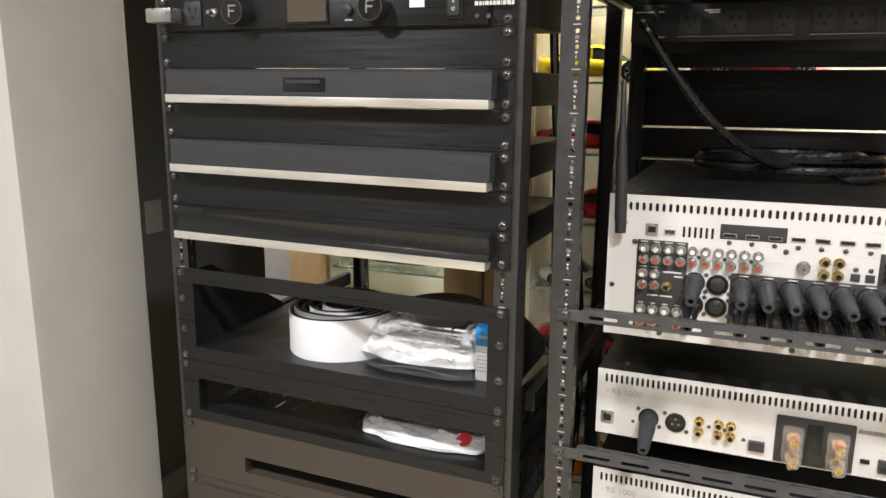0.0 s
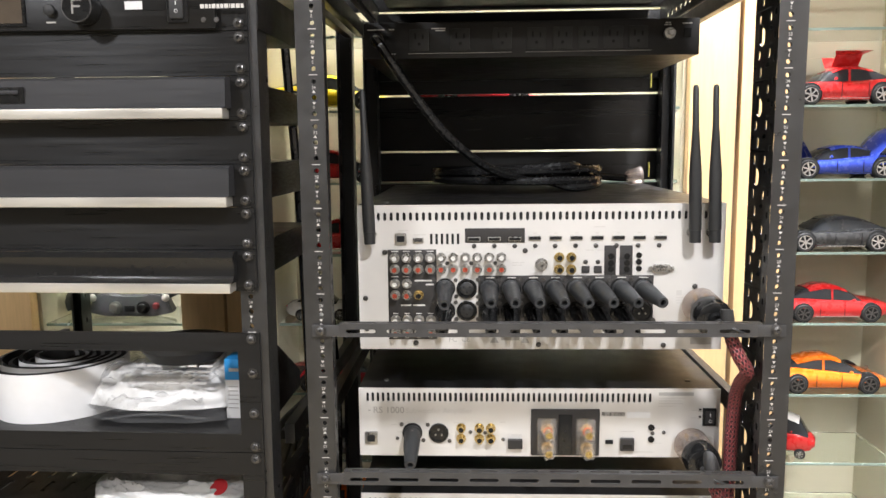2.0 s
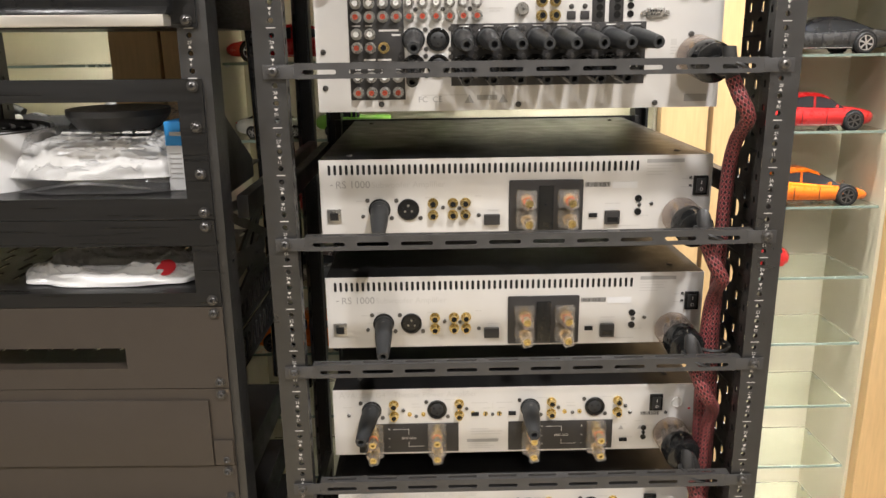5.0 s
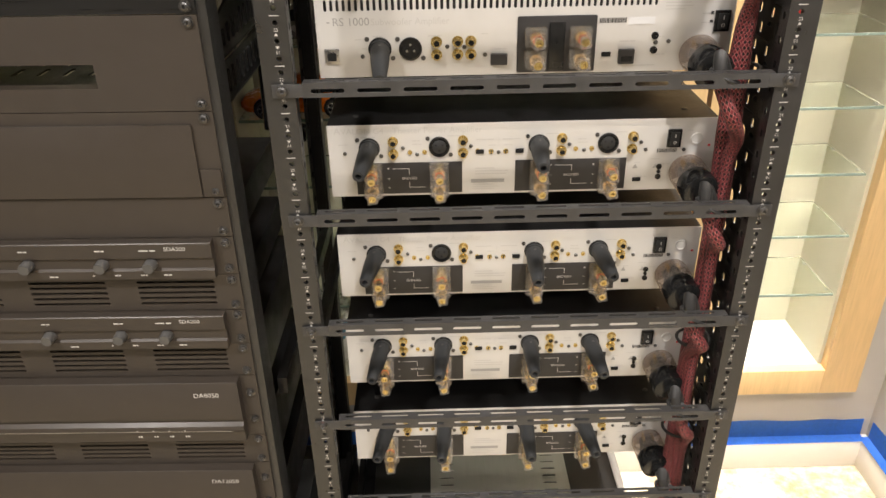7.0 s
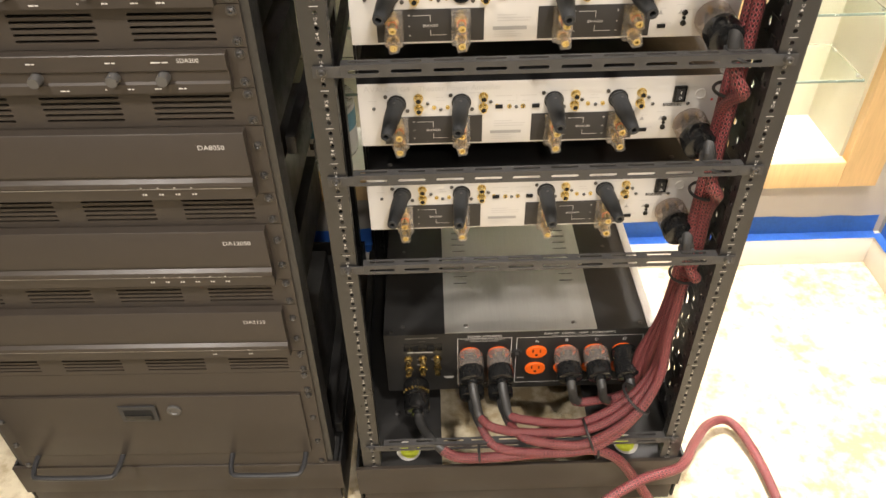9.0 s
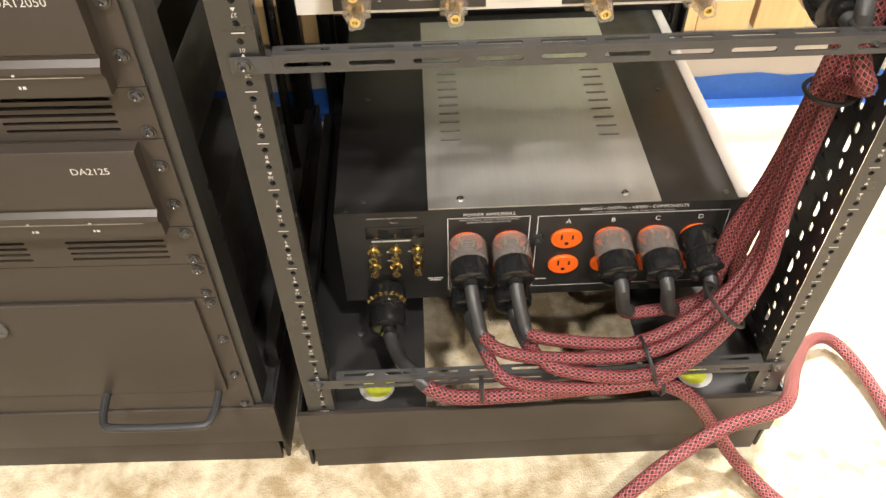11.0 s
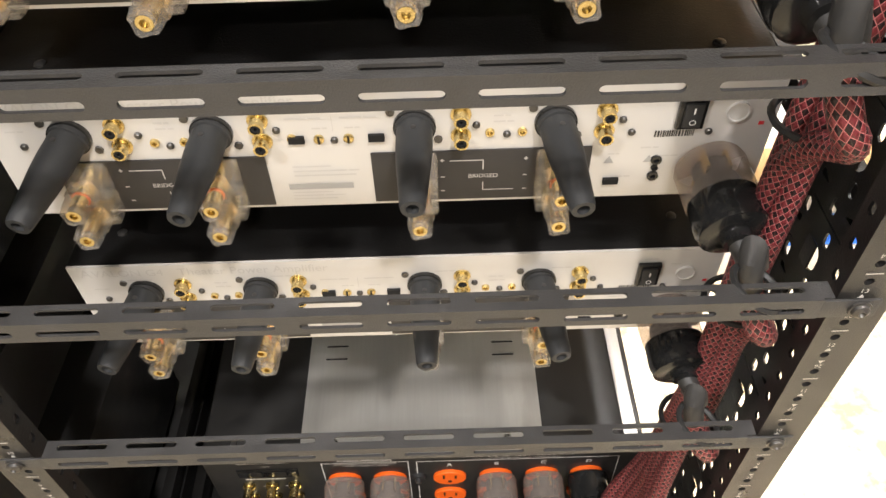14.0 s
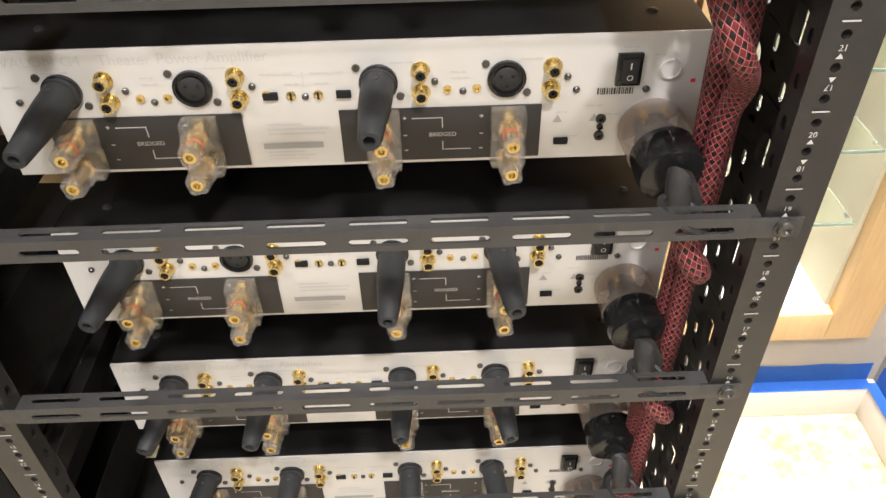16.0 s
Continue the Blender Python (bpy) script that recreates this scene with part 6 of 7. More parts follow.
def small_amp(n):
    z0, z1 = z_of(n - 1), n * U - 0.0004
    root = thing("subwoofer_driver", (LEFT_X, LEFT_Y, z0), "slim bronze-black amplifier with three round knobs", "amplifier", "dark rack amplifiers")
    faceplate(root, z0, z1, BROWN_BLACK)
    shell(root, z0, z1, 0.29)
    ax0, ax1 = LX0 + 0.019, LX1 - 0.021
    bm = bmesh.new()
    prof = [(0, z1 - 0.001), (-0.0095, z1 - 0.001), (-0.0105, z1 - 0.002), (-0.0105, z0 + 0.0255), (-0.0075, z0 + 0.0235), (-0.0075, z0 + 0.0125), (-0.0105, z0 + 0.0105), (-0.0105, z0 + 0.001), (0, z0 + 0.001)]
    for a, b in zip(prof, prof[1:]):
        bm.faces.new([bm.verts.new((x, LF - 0.0003 + p[0], p[1])) for x, p in ((ax0, a), (ax1, a), (ax1, b), (ax0, b))])
    for x in (ax0, ax1):
        bm.faces.new([bm.verts.new((x, LF - 0.0003 + p[0], p[1])) for p in prof])
    bmesh.ops.remove_doubles(bm, verts=bm.verts, dist=1e-6)
    f = part("fascia", bm, BROWN_BLACK, root)
    y = LF - 0.0108
    for x in (-0.517, -0.440, -0.390):
        knob(root, x, z0 + 0.018, y + 0.003, 0.0062, 0.012, KNOB_GREY)
    bm = write(bmesh.new(), "SDA200", -0.3735, y - 0.0004, z1 - 0.0075, 0.0066)
    for x, z, w in ((-0.444, z1 - 0.009, 0.010), (-0.399, z1 - 0.009, 0.017), (-0.522, z1 - 0.009, 0.009), (-0.497, z0 + 0.005, 0.009), (-0.452, z0 + 0.006, 0.002), (-0.429, z0 + 0.006, 0.006), (-0.402, z0 + 0.006, 0.007), (-0.378, z0 + 0.006, 0.008)):
        bars(bm, x, z, (w * 0.55, w * 0.35), 0.0015, w * 0.1, y - 0.0004)
    flat_part("panel_writing", bm, PRINT_PALE, f)
    rack_screws(root, z0, z1)


def zone_amp(top, name, leds):
    z0, z1 = z_of(top - 2), top * U - 0.0004
    root = thing("zone_amplifier", (LEFT_X, LEFT_Y, z0), "bronze-black multi-channel amplifier with a moulded band", "amplifier", "dark rack amplifiers")
    faceplate(root, z0, z1, BROWN_BLACK)
    shell(root, z0, z1, 0.34)
    ax0, ax1 = LX0 + 0.017, LX1 - 0.019
    bm = bmesh.new()
    prof = [(0, z1 - 0.001), (-0.0115, z1 - 0.001), (-0.0125, z1 - 0.0025), (-0.0125, z0 + 0.0335), (-0.0100, z0 + 0.0315), (-0.0100, z0 + 0.0285), (-0.0145, z0 + 0.0250), (-0.0155, z0 + 0.0205), (-0.0120, z0 + 0.0155), (-0.0120, z0 + 0.001), (0, z0 + 0.001)]
    for a, b in zip(prof, prof[1:]):
        bm.faces.new([bm.verts.new((x, LF - 0.0003 + p[0], p[1])) for x, p in ((ax0, a), (ax1, a), (ax1, b), (ax0, b))])
    for x in (ax0, ax1):
        bm.faces.new([bm.verts.new((x, LF - 0.0003 + p[0], p[1])) for p in prof])
    bmesh.ops.remove_doubles(bm, verts=bm.verts, dist=1e-6)
    f = part("fascia", bm, BROWN_BLACK, root)
    y = LF - 0.0131
    bm = write(bmesh.new(), name, -0.3745, y - 0.0002, z1 - 0.0185, 0.0085)
    bars(bm, LX0 + 0.03, z0 + 0.0165, (0.42,), 0.0006, 0, LF - 0.0133)
    n, x0, dx = leds
    for k in range(n):
        bars(bm, x0 + dx * k, z0 + 0.0205, (0.002,), 0.0016, 0, LF - 0.0162)
        bars(bm, x0 - 0.001 + dx * k, z0 + 0.0090, (0.0016, 0.0024), 0.0024, 0.001, LF - 0.0127)
    flat_part("panel_writing", bm, PRINT_PALE, f)
    rack_screws(root, z0, z1, 0.0245)


small_amp(18)
vent(17)
small_amp(16)
vent(15)
zone_amp(14, "DA8050", (4, -0.448, 0.0185))
vent(12)
zone_amp(11, "DA12050", (6, -0.474, 0.0185))
vent(9)
zone_amp(8, "DA2125", (2, -0.425, 0.048))
vent(6)
blank(5, 5, BROWN_BLACK)

# locked drawer at the bottom
z0, z1 = z_of(0), 4 * U - 0.0004
root = thing("storage_unit", (LEFT_X, LEFT_Y, z0), "tall bronze-black locking drawer with two bar handles", "drawer", "rack drawers")
faceplate(root, z0, z1, BROWN_BLACK)
shell(root, z0, z1, 0.31, CASE_BLACK)
dr = part("drawer_front", B(LX0 + 0.018, LX1 - 0.020, LF - 0.0045, LF - 0.0003, z0 + 0.036, z1 - 0.001, b=0.001), BROWN_BLACK, root)
la = part("latch_plate", B(-0.592, -0.537, LF - 0.0085, LF - 0.0046, 0.124, 0.159, b=0.0025), SLATE, root, "recessed latch pull")
part("latch_recess", B(-0.585, -0.543, LF - 0.0089, LF - 0.0086, 0.130, 0.152), HOLE, la)
part("latch_paddle", B(-0.584, -0.545, LF - 0.0105, LF - 0.0090, 0.131, 0.141, b=0.0007), BLACK_GLOSS, la)
part("lock", L((-0.512, LF - 0.0046, 0.1465), (0, -1, 0), [(0, 0.0105), (0.0025, 0.0105), (0.0035, 0.0095), (0.0035, 0.0068), (0.002, 0.0060)], 22), KNOB_GREY, root, "round steel lock")
for a, b in ((-0.752, -0.620), (-0.448, -0.334)):
    part("handle", S([(a, LF - 0.001, 0.034), (a, LF - 0.014, 0.032), (a + 0.004, LF - 0.036, 0.030), (a + 0.02, LF - 0.041, 0.030), (b - 0.02, LF - 0.041, 0.030), (b - 0.004, LF - 0.036, 0.030), (b, LF - 0.014, 0.032), (b, LF - 0.001, 0.034)], 0.0042, 10), SLATE, root, "bent bar handle")
rack_screws(root, z0, z1)

# hanging cables behind the left rack
for pts, r in (([(-0.352, 0.33, 1.60), (-0.346, 0.33, 1.50), (-0.339, 0.33, 1.40), (-0.334, 0.33, 1.25), (-0.330, 0.33, 1.10), (-0.328, 0.33, 0.95), (-0.33, 0.33, 0.80)], 0.0065), ([(-0.30, 0.32, 1.30), (-0.288, 0.33, 1.1), (-0.285, 0.31, 0.95), (-0.30, 0.30, 0.82)], 0.005), ([(-0.296, 0.23, 0.93), (-0.284, 0.26, 0.86), (-0.280, 0.30, 0.80), (-0.29, 0.36, 0.78), (-0.30, 0.42, 0.77)], 0.006), ([(-0.297, 0.30, 0.66), (-0.287, 0.33, 0.5), (-0.285, 0.34, 0.3), (-0.292, 0.36, 0.1), (-0.295, 0.38, -0.02)], 0.006)):
    c = solo("hanging_cable", S(pts, r, 8, 0.02), CABLE, "black cable hanging behind the rack", "cable", "hanging cables")

# ---- things on the shelves ----
SZ = 1.1302
roll = thing("fastener_roll", (-0.583, 0.108, SZ), "roll of white-backed black hook-and-loop strip", "tape roll")
for side, m, name in ((0, PAPER, "backing_layer"), (1, RUBBER, "fabric_layer")):
    bm = bmesh.new()
    prev = None
    turns = 6.5
    for k in range(0, 300):
        t = k / 299
        r = 0.020 + 0.062 * t + 0.0012 * math.sin(k * 0.5)
        a = 2 * math.pi * turns * t - (0.5 if side else 0.5)
        r -= 0.0044 * side
        h = 0.060 + 0.003 * math.sin(a * 0.5)
        q = [bm.verts.new((-0.583 + r * math.cos(a), 0.108 + r * math.sin(a), z)) for z in (SZ, SZ + h - 0.001 * (1 - side))]
        if prev:
            bm.faces.new((prev[0], q[0], q[1], prev[1]))
        prev = q
    bmesh.ops.solidify(bm, geom=bm.faces[:], thickness=0.0048 if side else 0.0014)
    part(name, bm, m, roll)


def crumple(cx, cy, z, lx, ly, h, seed, flat=0.5, amp=0.012):
    """A soft creased bag lying on a surface."""
    bm = bmesh.new()
    bmesh.ops.create_icosphere(bm, subdivisions=6, radius=1.0)
    off = Vector((seed * 7.3, seed * 3.1, seed))
    for v in bm.verts:
        p = v.co.copy()
        s = Vector((math.copysign(abs(p.x) ** 0.7, p.x), math.copysign(abs(p.y) ** 0.7, p.y), p.z))
        n1 = noise.noise(p * 2.3 + off)
        n2 = (1 - abs(noise.noise(p * 2.6 + off)) * 1.6) ** 3 * 1.5 + (1 - abs(noise.noise(p * 6 + off)) * 1.6) ** 3 * 0.9 + noise.noise(p * 14 + off) * 0.25
        edge = max(0.0, 1 - (p.x * p.x + p.y * p.y))
        hz = (edge ** flat) * (0.55 + 0.45 * (p.z > 0)) * (1 + 0.4 * n1)
        v.co = Vector((s.x * lx * (1 + 0.12 * n1), s.y * ly * (1 + 0.15 * n1), (hz * h if p.z > 0 else 0.0) + (n2 * amp * min(1, 3 * edge) if p.z > 0 else 0) + 0.001))
        v.co += Vector((cx, cy, z))
    return bm


def bag_print(root, cx, y, z, tilt, lines):
    """Grey printed lines across the front of a bag."""
    bm = bmesh.new()
    for k in range(lines):
        u = cx - 0.045
        for w in (0.011, 0.017, 0.008, 0.014, 0.010, 0.016):
            zz, yy = z - 0.0045 * k, y - 0.0045 * k * tilt
            bm.faces.new([bm.verts.new(p) for p in ((u, yy, zz), (u + w, yy, zz), (u + w, yy + 0.0016 * tilt, zz + 0.0016), (u, yy + 0.0016 * tilt, zz + 0.0016))])
            u += w + 0.003
    return flat_part("bag_print", bm, PRINT_PALE, root, "grey printed lines")


def bag(cx, cy, z, lx, ly, h, seed, label, white, clear=True):
    """A clear bag: creased film, with a white sheet inside it where there is one."""
    root = thing("plastic_bag", (cx, cy, z), label, "plastic bag", "loose bags")
    if white:
        part("white_sheet", crumple(cx, cy, z, lx * 0.95, ly * 0.92, h * 0.86, seed, 0.5, 0.003), BAG_WHITE, root, "white creased sheet", 60)
    part("film", crumple(cx, cy, z, lx, ly, h, seed + 1.3, 0.4, 0.006), BAG_CLEAR, root, "clear creased film", 25)
    return root


b1 = bag(-0.440, 0.105, SZ + 0.014, 0.095, 0.066, 0.040, 1.7, "crumpled clear parts bag with a white printed sheet inside", True)
bag_print(b1, -0.425, 0.068, SZ + 0.058, 1.6, 4)
b2 = bag(-0.440, 0.075, SZ, 0.082, 0.036, 0.024, 4.2, "crumpled clear plastic bag under a white one", False)
part("seal_strip", S([(-0.50, 0.040, SZ + 0.004), (-0.44, 0.037, SZ + 0.012), (-0.38, 0.042, SZ + 0.006)], 0.0016, 6), BAG_CLEAR, b2)
b3 = bag(-0.372, 0.118, SZ + 0.004, 0.032, 0.040, 0.058, 2.9, "clear plastic bag standing beside a card box", True)
solo("rubber_coil", L((-0.425, 0.108, SZ + 0.060), (0, 0, 1), [(0, 0.042), (0.014, 0.052), (0.020, 0.052), (0.021, 0.048), (0.016, 0.030)], 32), RUBBER, "black coil of strip in the bag", "coil")
cb = thing("card_box", (-0.346, 0.075, SZ), "small white and blue card box", "box")
part("carton", B(-0.362, -0.334, 0.060, 0.095, SZ, SZ + 0.046, b=0.001), PAPER, cb)
part("blue_top", B(-0.3622, -0.3338, 0.0596, 0.0954, SZ + 0.046, SZ + 0.070, b=0.001), BLUE_CARD, cb, "blue printed upper part")
bm = bmesh.new()
for k in range(6):
    bars(bm, -0.359, SZ + 0.038 - 0.005 * k, (0.012, 0.007), 0.0012, 0.002, 0.0594)
bars(bm, -0.357, SZ + 0.058, (0.015,), 0.004, 0, 0.0590)
flat_part("carton_print", bm, PRINT_GREY, cb)
wb = thing("mailing_bag", (-0.435, 0.085, 1.0350), "flat white mailing bag with a red round print", "plastic bag", "loose bags")
part("bag_body", crumple(-0.435, 0.085, 1.0350, 0.098, 0.050, 0.013, 6.1, 0.3, 0.004), BAG_WHITE, wb, "", 60)
bm = lathe(bmesh.new(), (-0.372, 0.052, 1.0505), (0, -0.62, 0.78), [(0, 0.010), (0.0006, 0.010)], 20)
rp = part("red_print", bm, RED_PRINT, wb, "round red print")


# the left rack, with all that it holds, stands slightly askew beside the other
ASKEW = Matrix.Translation((-0.3129, LEFT_Y, 0.85)) @ Matrix.Rotation(radians(-0.9), 4, "Z") @ Matrix.Rotation(radians(0.3), 4, "Y") @ Matrix.Translation((0.3129, -LEFT_Y, -0.85))
for ob in [left_rack] + MADE[LEFT_FROM:]:
    ob.matrix_basis = Matrix.Translation((0.001, 0, 0.001)) @ ASKEW @ ob.matrix_basis

# ---- model cars ----
def paint(name, c, metal=0.0):
    return mat(name, c, 0.28, metal, 0.05, 30, coat=0.6)


RED, ROSSO, YELLOW_P, BLUE_P = paint("red_car_paint", (0.55, 0.02, 0.02)), paint("dark_red_car_paint", (0.36, 0.012, 0.02)), paint("yellow_car_paint", (0.80, 0.60, 0.01)), paint("blue_car_paint", (0.04, 0.07, 0.42))
GREY_P, ORANGE_P, WHITE_P, GREEN_P, SILVER_P = paint("dark_grey_car_paint", (0.035, 0.035, 0.035)), paint("orange_car_paint", (0.80, 0.17, 0.01)), paint("white_car_paint", (0.75, 0.74, 0.70)), paint("lime_car_paint", (0.25, 0.55, 0.08)), paint("silver_car_paint", (0.5, 0.5, 0.5), 0.6)

# lower body: share of length, half width share, sill and belt height shares; cabin: share of length, roof height share, half width share
SHAPES = {
    "coupe": ([(0, .62, .22, .42), (.03, .80, .16, .50), (.12, .95, .13, .56), (.22, 1, .12, .60), (.40, .98, .12, .60), (.58, .97, .12, .62), (.75, 1, .12, .66), (.88, .97, .14, .64), (.97, .84, .2, .58), (1, .70, .26, .50)],
              [(.26, .60, .74), (.36, .86, .68), (.44, .98, .62), (.56, 1.0, .60), (.68, .90, .60), (.84, .66, .62)]),
    "wedge": ([(0, .66, .2, .30), (.04, .86, .14, .38), (.14, .97, .12, .48), (.24, 1, .12, .54), (.42, .95, .12, .58), (.60, .97, .12, .64), (.76, 1, .12, .70), (.9, .98, .15, .68), (.98, .9, .22, .62), (1, .82, .28, .55)],
              [(.22, .54, .72), (.38, .88, .64), (.48, 1.0, .58), (.60, .98, .56), (.74, .82, .56), (.88, .68, .58)]),
    "bubble": ([(0, .5, .3, .45), (.08, .8, .2, .56), (.25, .98, .16, .6), (.5, 1, .16, .6), (.75, .95, .16, .58), (.92, .75, .2, .54), (1, .5, .3, .46)],
               [(.10, .56, .7), (.24, .88, .74), (.45, 1.0, .74), (.65, .92, .7), (.86, .55, .6)]),
    "truck": ([(0, .7, .3, .52), (.05, .85, .22, .60), (.2, .95, .2, .62), (.35, 1, .2, .62), (.6, 1, .2, .60), (.85, 1, .2, .60), (1, .96, .24, .58)],
              [(.28, .62, .8), (.34, .95, .78), (.42, 1.0, .78), (.54, .98, .78), (.58, .6, .78)]),
}


def model_car(x, y, z, length, m, shape, label, face=1, height=None, roof=None, open_lid=None, rim=None, angle=0.0, axles=(0.2, 0.77)):
    """A die-cast car that stands on a shelf; face 1: the nose to +x, -1: to -x."""
    root = thing("model_car", (0, 0, 0), label, "model car", "model cars")
    H = height or length * 0.27
    W = length * 0.215
    wr = length * 0.073
    body, cabin = SHAPES[shape]
    lx = lambda s: (0.5 - s) * length
    bm = bmesh.new()
    rings = []
    ts = np.linspace(0, 1, 26)
    arr = np.array(body)
    for s in ts:
        hw, sill, belt = (np.interp(s, arr[:, 0], arr[:, c]) for c in (1, 2, 3))
        hw, z0, z1 = hw * W, sill * H, belt * H
        zm = z0 + (z1 - z0) * 0.55
        pr = [(-hw * .86, z0), (-hw * .97, z0 + (zm - z0) * .4), (-hw, zm), (-hw * .95, z1 - (z1 - zm) * .35), (-hw * .80, z1 - (z1 - zm) * .04), (-hw * .4, z1 + H * .012), (0, z1 + H * .018)]
        pr = pr + [(-a, b) for a, b in pr[-2::-1]]
        rings.append([bm.verts.new((lx(s), a, b)) for a, b in pr])
    for a, b in zip(rings, rings[1:]):
        for k in range(len(a) - 1):
            bm.faces.new((a[k], a[k + 1], b[k + 1], b[k]))
        bm.faces.new((a[-1], a[0], b[0], b[-1]))
    bm.faces.new(rings[0])
    bm.faces.new(rings[-1][::-1])
    bd = part("body", bm, m, root, sharp=50)
    # glass house
    arr = np.array(cabin)
    bm, rf = bmesh.new(), bmesh.new()
    belt_at = lambda s: np.interp(s, np.array(body)[:, 0], np.array(body)[:, 3]) * H
    gr, rr = [], []
    for s in np.linspace(arr[0, 0], arr[-1, 0], 16):
        top, hw = np.interp(s, arr[:, 0], arr[:, 1]) * H, np.interp(s, arr[:, 0], arr[:, 2]) * W
        lo = belt_at(s) - H * 0.04
        top = max(top, lo + H * 0.03)
        pr = [(-hw * 1.14, lo), (-hw * 1.0, lo + (top - lo) * .8), (-hw * .8, top), (0, top + H * .01), (hw * .8, top), (hw * 1.0, lo + (top - lo) * .8), (hw * 1.14, lo)]
        gr.append([bm.verts.new((lx(s), *p)) for p in pr])
        if arr[1, 0] + 0.01 < s < arr[-2, 0] + 0.03:
            rr.append([rf.verts.new((lx(s), a * 1.02, b + H * 0.012)) for a, b in pr[1:6]])
    for a, b in zip(gr, gr[1:]):
        for k in range(6):
            bm.faces.new((a[k], a[k + 1], b[k + 1], b[k]))
    bm.faces.new(gr[0])
    bm.faces.new(gr[-1][::-1])
    part("glasshouse", bm, CAR_GLASS, root, "dark car windows", 60)
    for a, b in zip(rr, rr[1:]):
        for k in range(4):
            rf.faces.new((a[k], a[k + 1], b[k + 1], b[k]))
    bmesh.ops.solidify(rf, geom=rf.faces[:], thickness=H * 0.02)
    part("roof", rf, roof or m, root, sharp=60)
    # pillars between the side windows
    for s in (arr[0, 0] + 0.03, (arr[2, 0] + arr[3, 0]) / 2, arr[-1, 0] - 0.04):
        top, hw = np.interp(s, arr[:, 0], arr[:, 1]) * H, np.interp(s, arr[:, 0], arr[:, 2]) * W
        lo = belt_at(s) - H * 0.02
        if top - lo > H * 0.12:
            for sd in (-1, 1):
                bm = bmesh.new()
                q = [(lx(s) - length * .008, sd * hw * 1.13, lo), (lx(s) + length * .008, sd * hw * 1.13, lo), (lx(s) + length * .008, sd * hw * 1.02, lo + (top - lo) * .82), (lx(s) - length * .008, sd * hw * 1.02, lo + (top - lo) * .82)]
                v0 = [bm.verts.new(p) for p in q]
                v1 = [bm.verts.new((p[0], p[1] + sd * 0.0012, p[2])) for p in q]
                bm.faces.new(v0)
                bm.faces.new(v1)
                for k in range(4):
                    bm.faces.new((v0[k], v0[(k + 1) % 4], v1[(k + 1) % 4], v1[k]))
                part("pillar", bm, m, root)
    # wheels with arches
    for s in axles:
        for sd in (-1, 1):
            yo = sd * W * 0.985
            part("wheel_arch", L((lx(s), yo, wr * 1.06), (0, sd, 0), [(-W * 0.3, wr * 1.18), (0.0, wr * 1.18), (0.0004, wr * 1.12)], 22), HOLE, root)
            wh = part("tyre", L((lx(s), sd * W * 0.80, wr), (0, sd, 0), [(0, wr), (W * 0.20, wr), (W * 0.225, wr * 0.93), (W * 0.225, wr * 0.74), (W * 0.19, wr * 0.72)], 22), TYRE, root)
            bm = bmesh.new()
            yy = sd * W * 1.01
            lathe(bm, (lx(s), yy, wr), (0, sd, 0), [(0, wr * 0.16), (0.0008, wr * 0.14)], 10)
            for k in range(6):
                a = k * math.pi / 3 + 0.3
                c, q = Vector((math.cos(a), 0, math.sin(a))), Vector((-math.sin(a), 0, math.cos(a)))
                o = Vector((lx(s), yy + sd * 0.0006, wr))
                bm.faces.new([bm.verts.new(o + c * wr * i + q * wr * j) for i, j in ((0.1, -0.07), (0.72, -0.10), (0.72, 0.10), (0.1, 0.07))])
            lathe(bm, (lx(s), yy - sd * 0.0004, wr), (0, sd, 0), [(0, wr * 0.74), (0.0012, wr * 0.74), (0.0012, wr * 0.66)], 22, close=False)
            part("rim", bm, rim or CHROME, wh)
    for sd in (-1, 1):
        part("headlight", L((lx(0.055), sd * W * 0.62, H * 0.44), (1, sd * 0.5, 0.5), [(0, length * 0.016), (0.002, length * 0.012)], 10), CLEAR, root)
        part("tail_light", L((lx(0.985), sd * W * 0.6, H * 0.50), (-1, 0, 0.1), [(0, length * 0.014), (0.002, length * 0.012)], 10), RED_PRINT, root)
        bm = bmesh.new()
        bar = length * 0.002
        box(bm, lx(axles[1]) + wr * 1.3, lx(axles[0]) - wr * 1.3, sd * W * 0.96 - 0.001, sd * W * 0.96 + 0.001, H * 0.15, H * 0.15 + bar * 2)
        part("sill_trim", bm, CHROME if shape == "coupe" else HOLE, root)
        for s in (0.42, 0.62):
            bm = bmesh.new()
            box(bm, lx(s) - 0.0003, lx(s) + 0.0003, sd * W * 0.985 - 0.0008, sd * W * 0.985 + 0.0006, H * 0.18, H * 0.55)
            part("door_gap", bm, HOLE, root)
        part("mirror", L((lx(0.36), sd * W * 0.98, H * 0.64), (0, sd, 0.2), [(0, length * 0.006), (length * 0.03, length * 0.013), (length * 0.034, length * 0.010)], 8), m, root)
    if open_lid == "gull":
        for sd in (-1, 1):
            bm = bmesh.new()
            pts = [(lx(0.40), sd * W * .25, H * 1.0), (lx(0.60), sd * W * .25, H * 1.0), (lx(0.60), sd * W * .55, H * 1.30), (lx(0.40), sd * W * .55, H * 1.30), (lx(0.62), sd * W * 1.15, H * 1.36), (lx(0.34), sd * W * 1.15, H * 1.36)]
            v = [bm.verts.new(p) for p in pts]
            bm.faces.new(v[:4])
            bm.faces.new((v[3], v[2], v[4], v[5]))
            bmesh.ops.solidify(bm, geom=bm.faces[:], thickness=0.003)
            part("gull_door", bm, m, root, "raised gull-wing door")
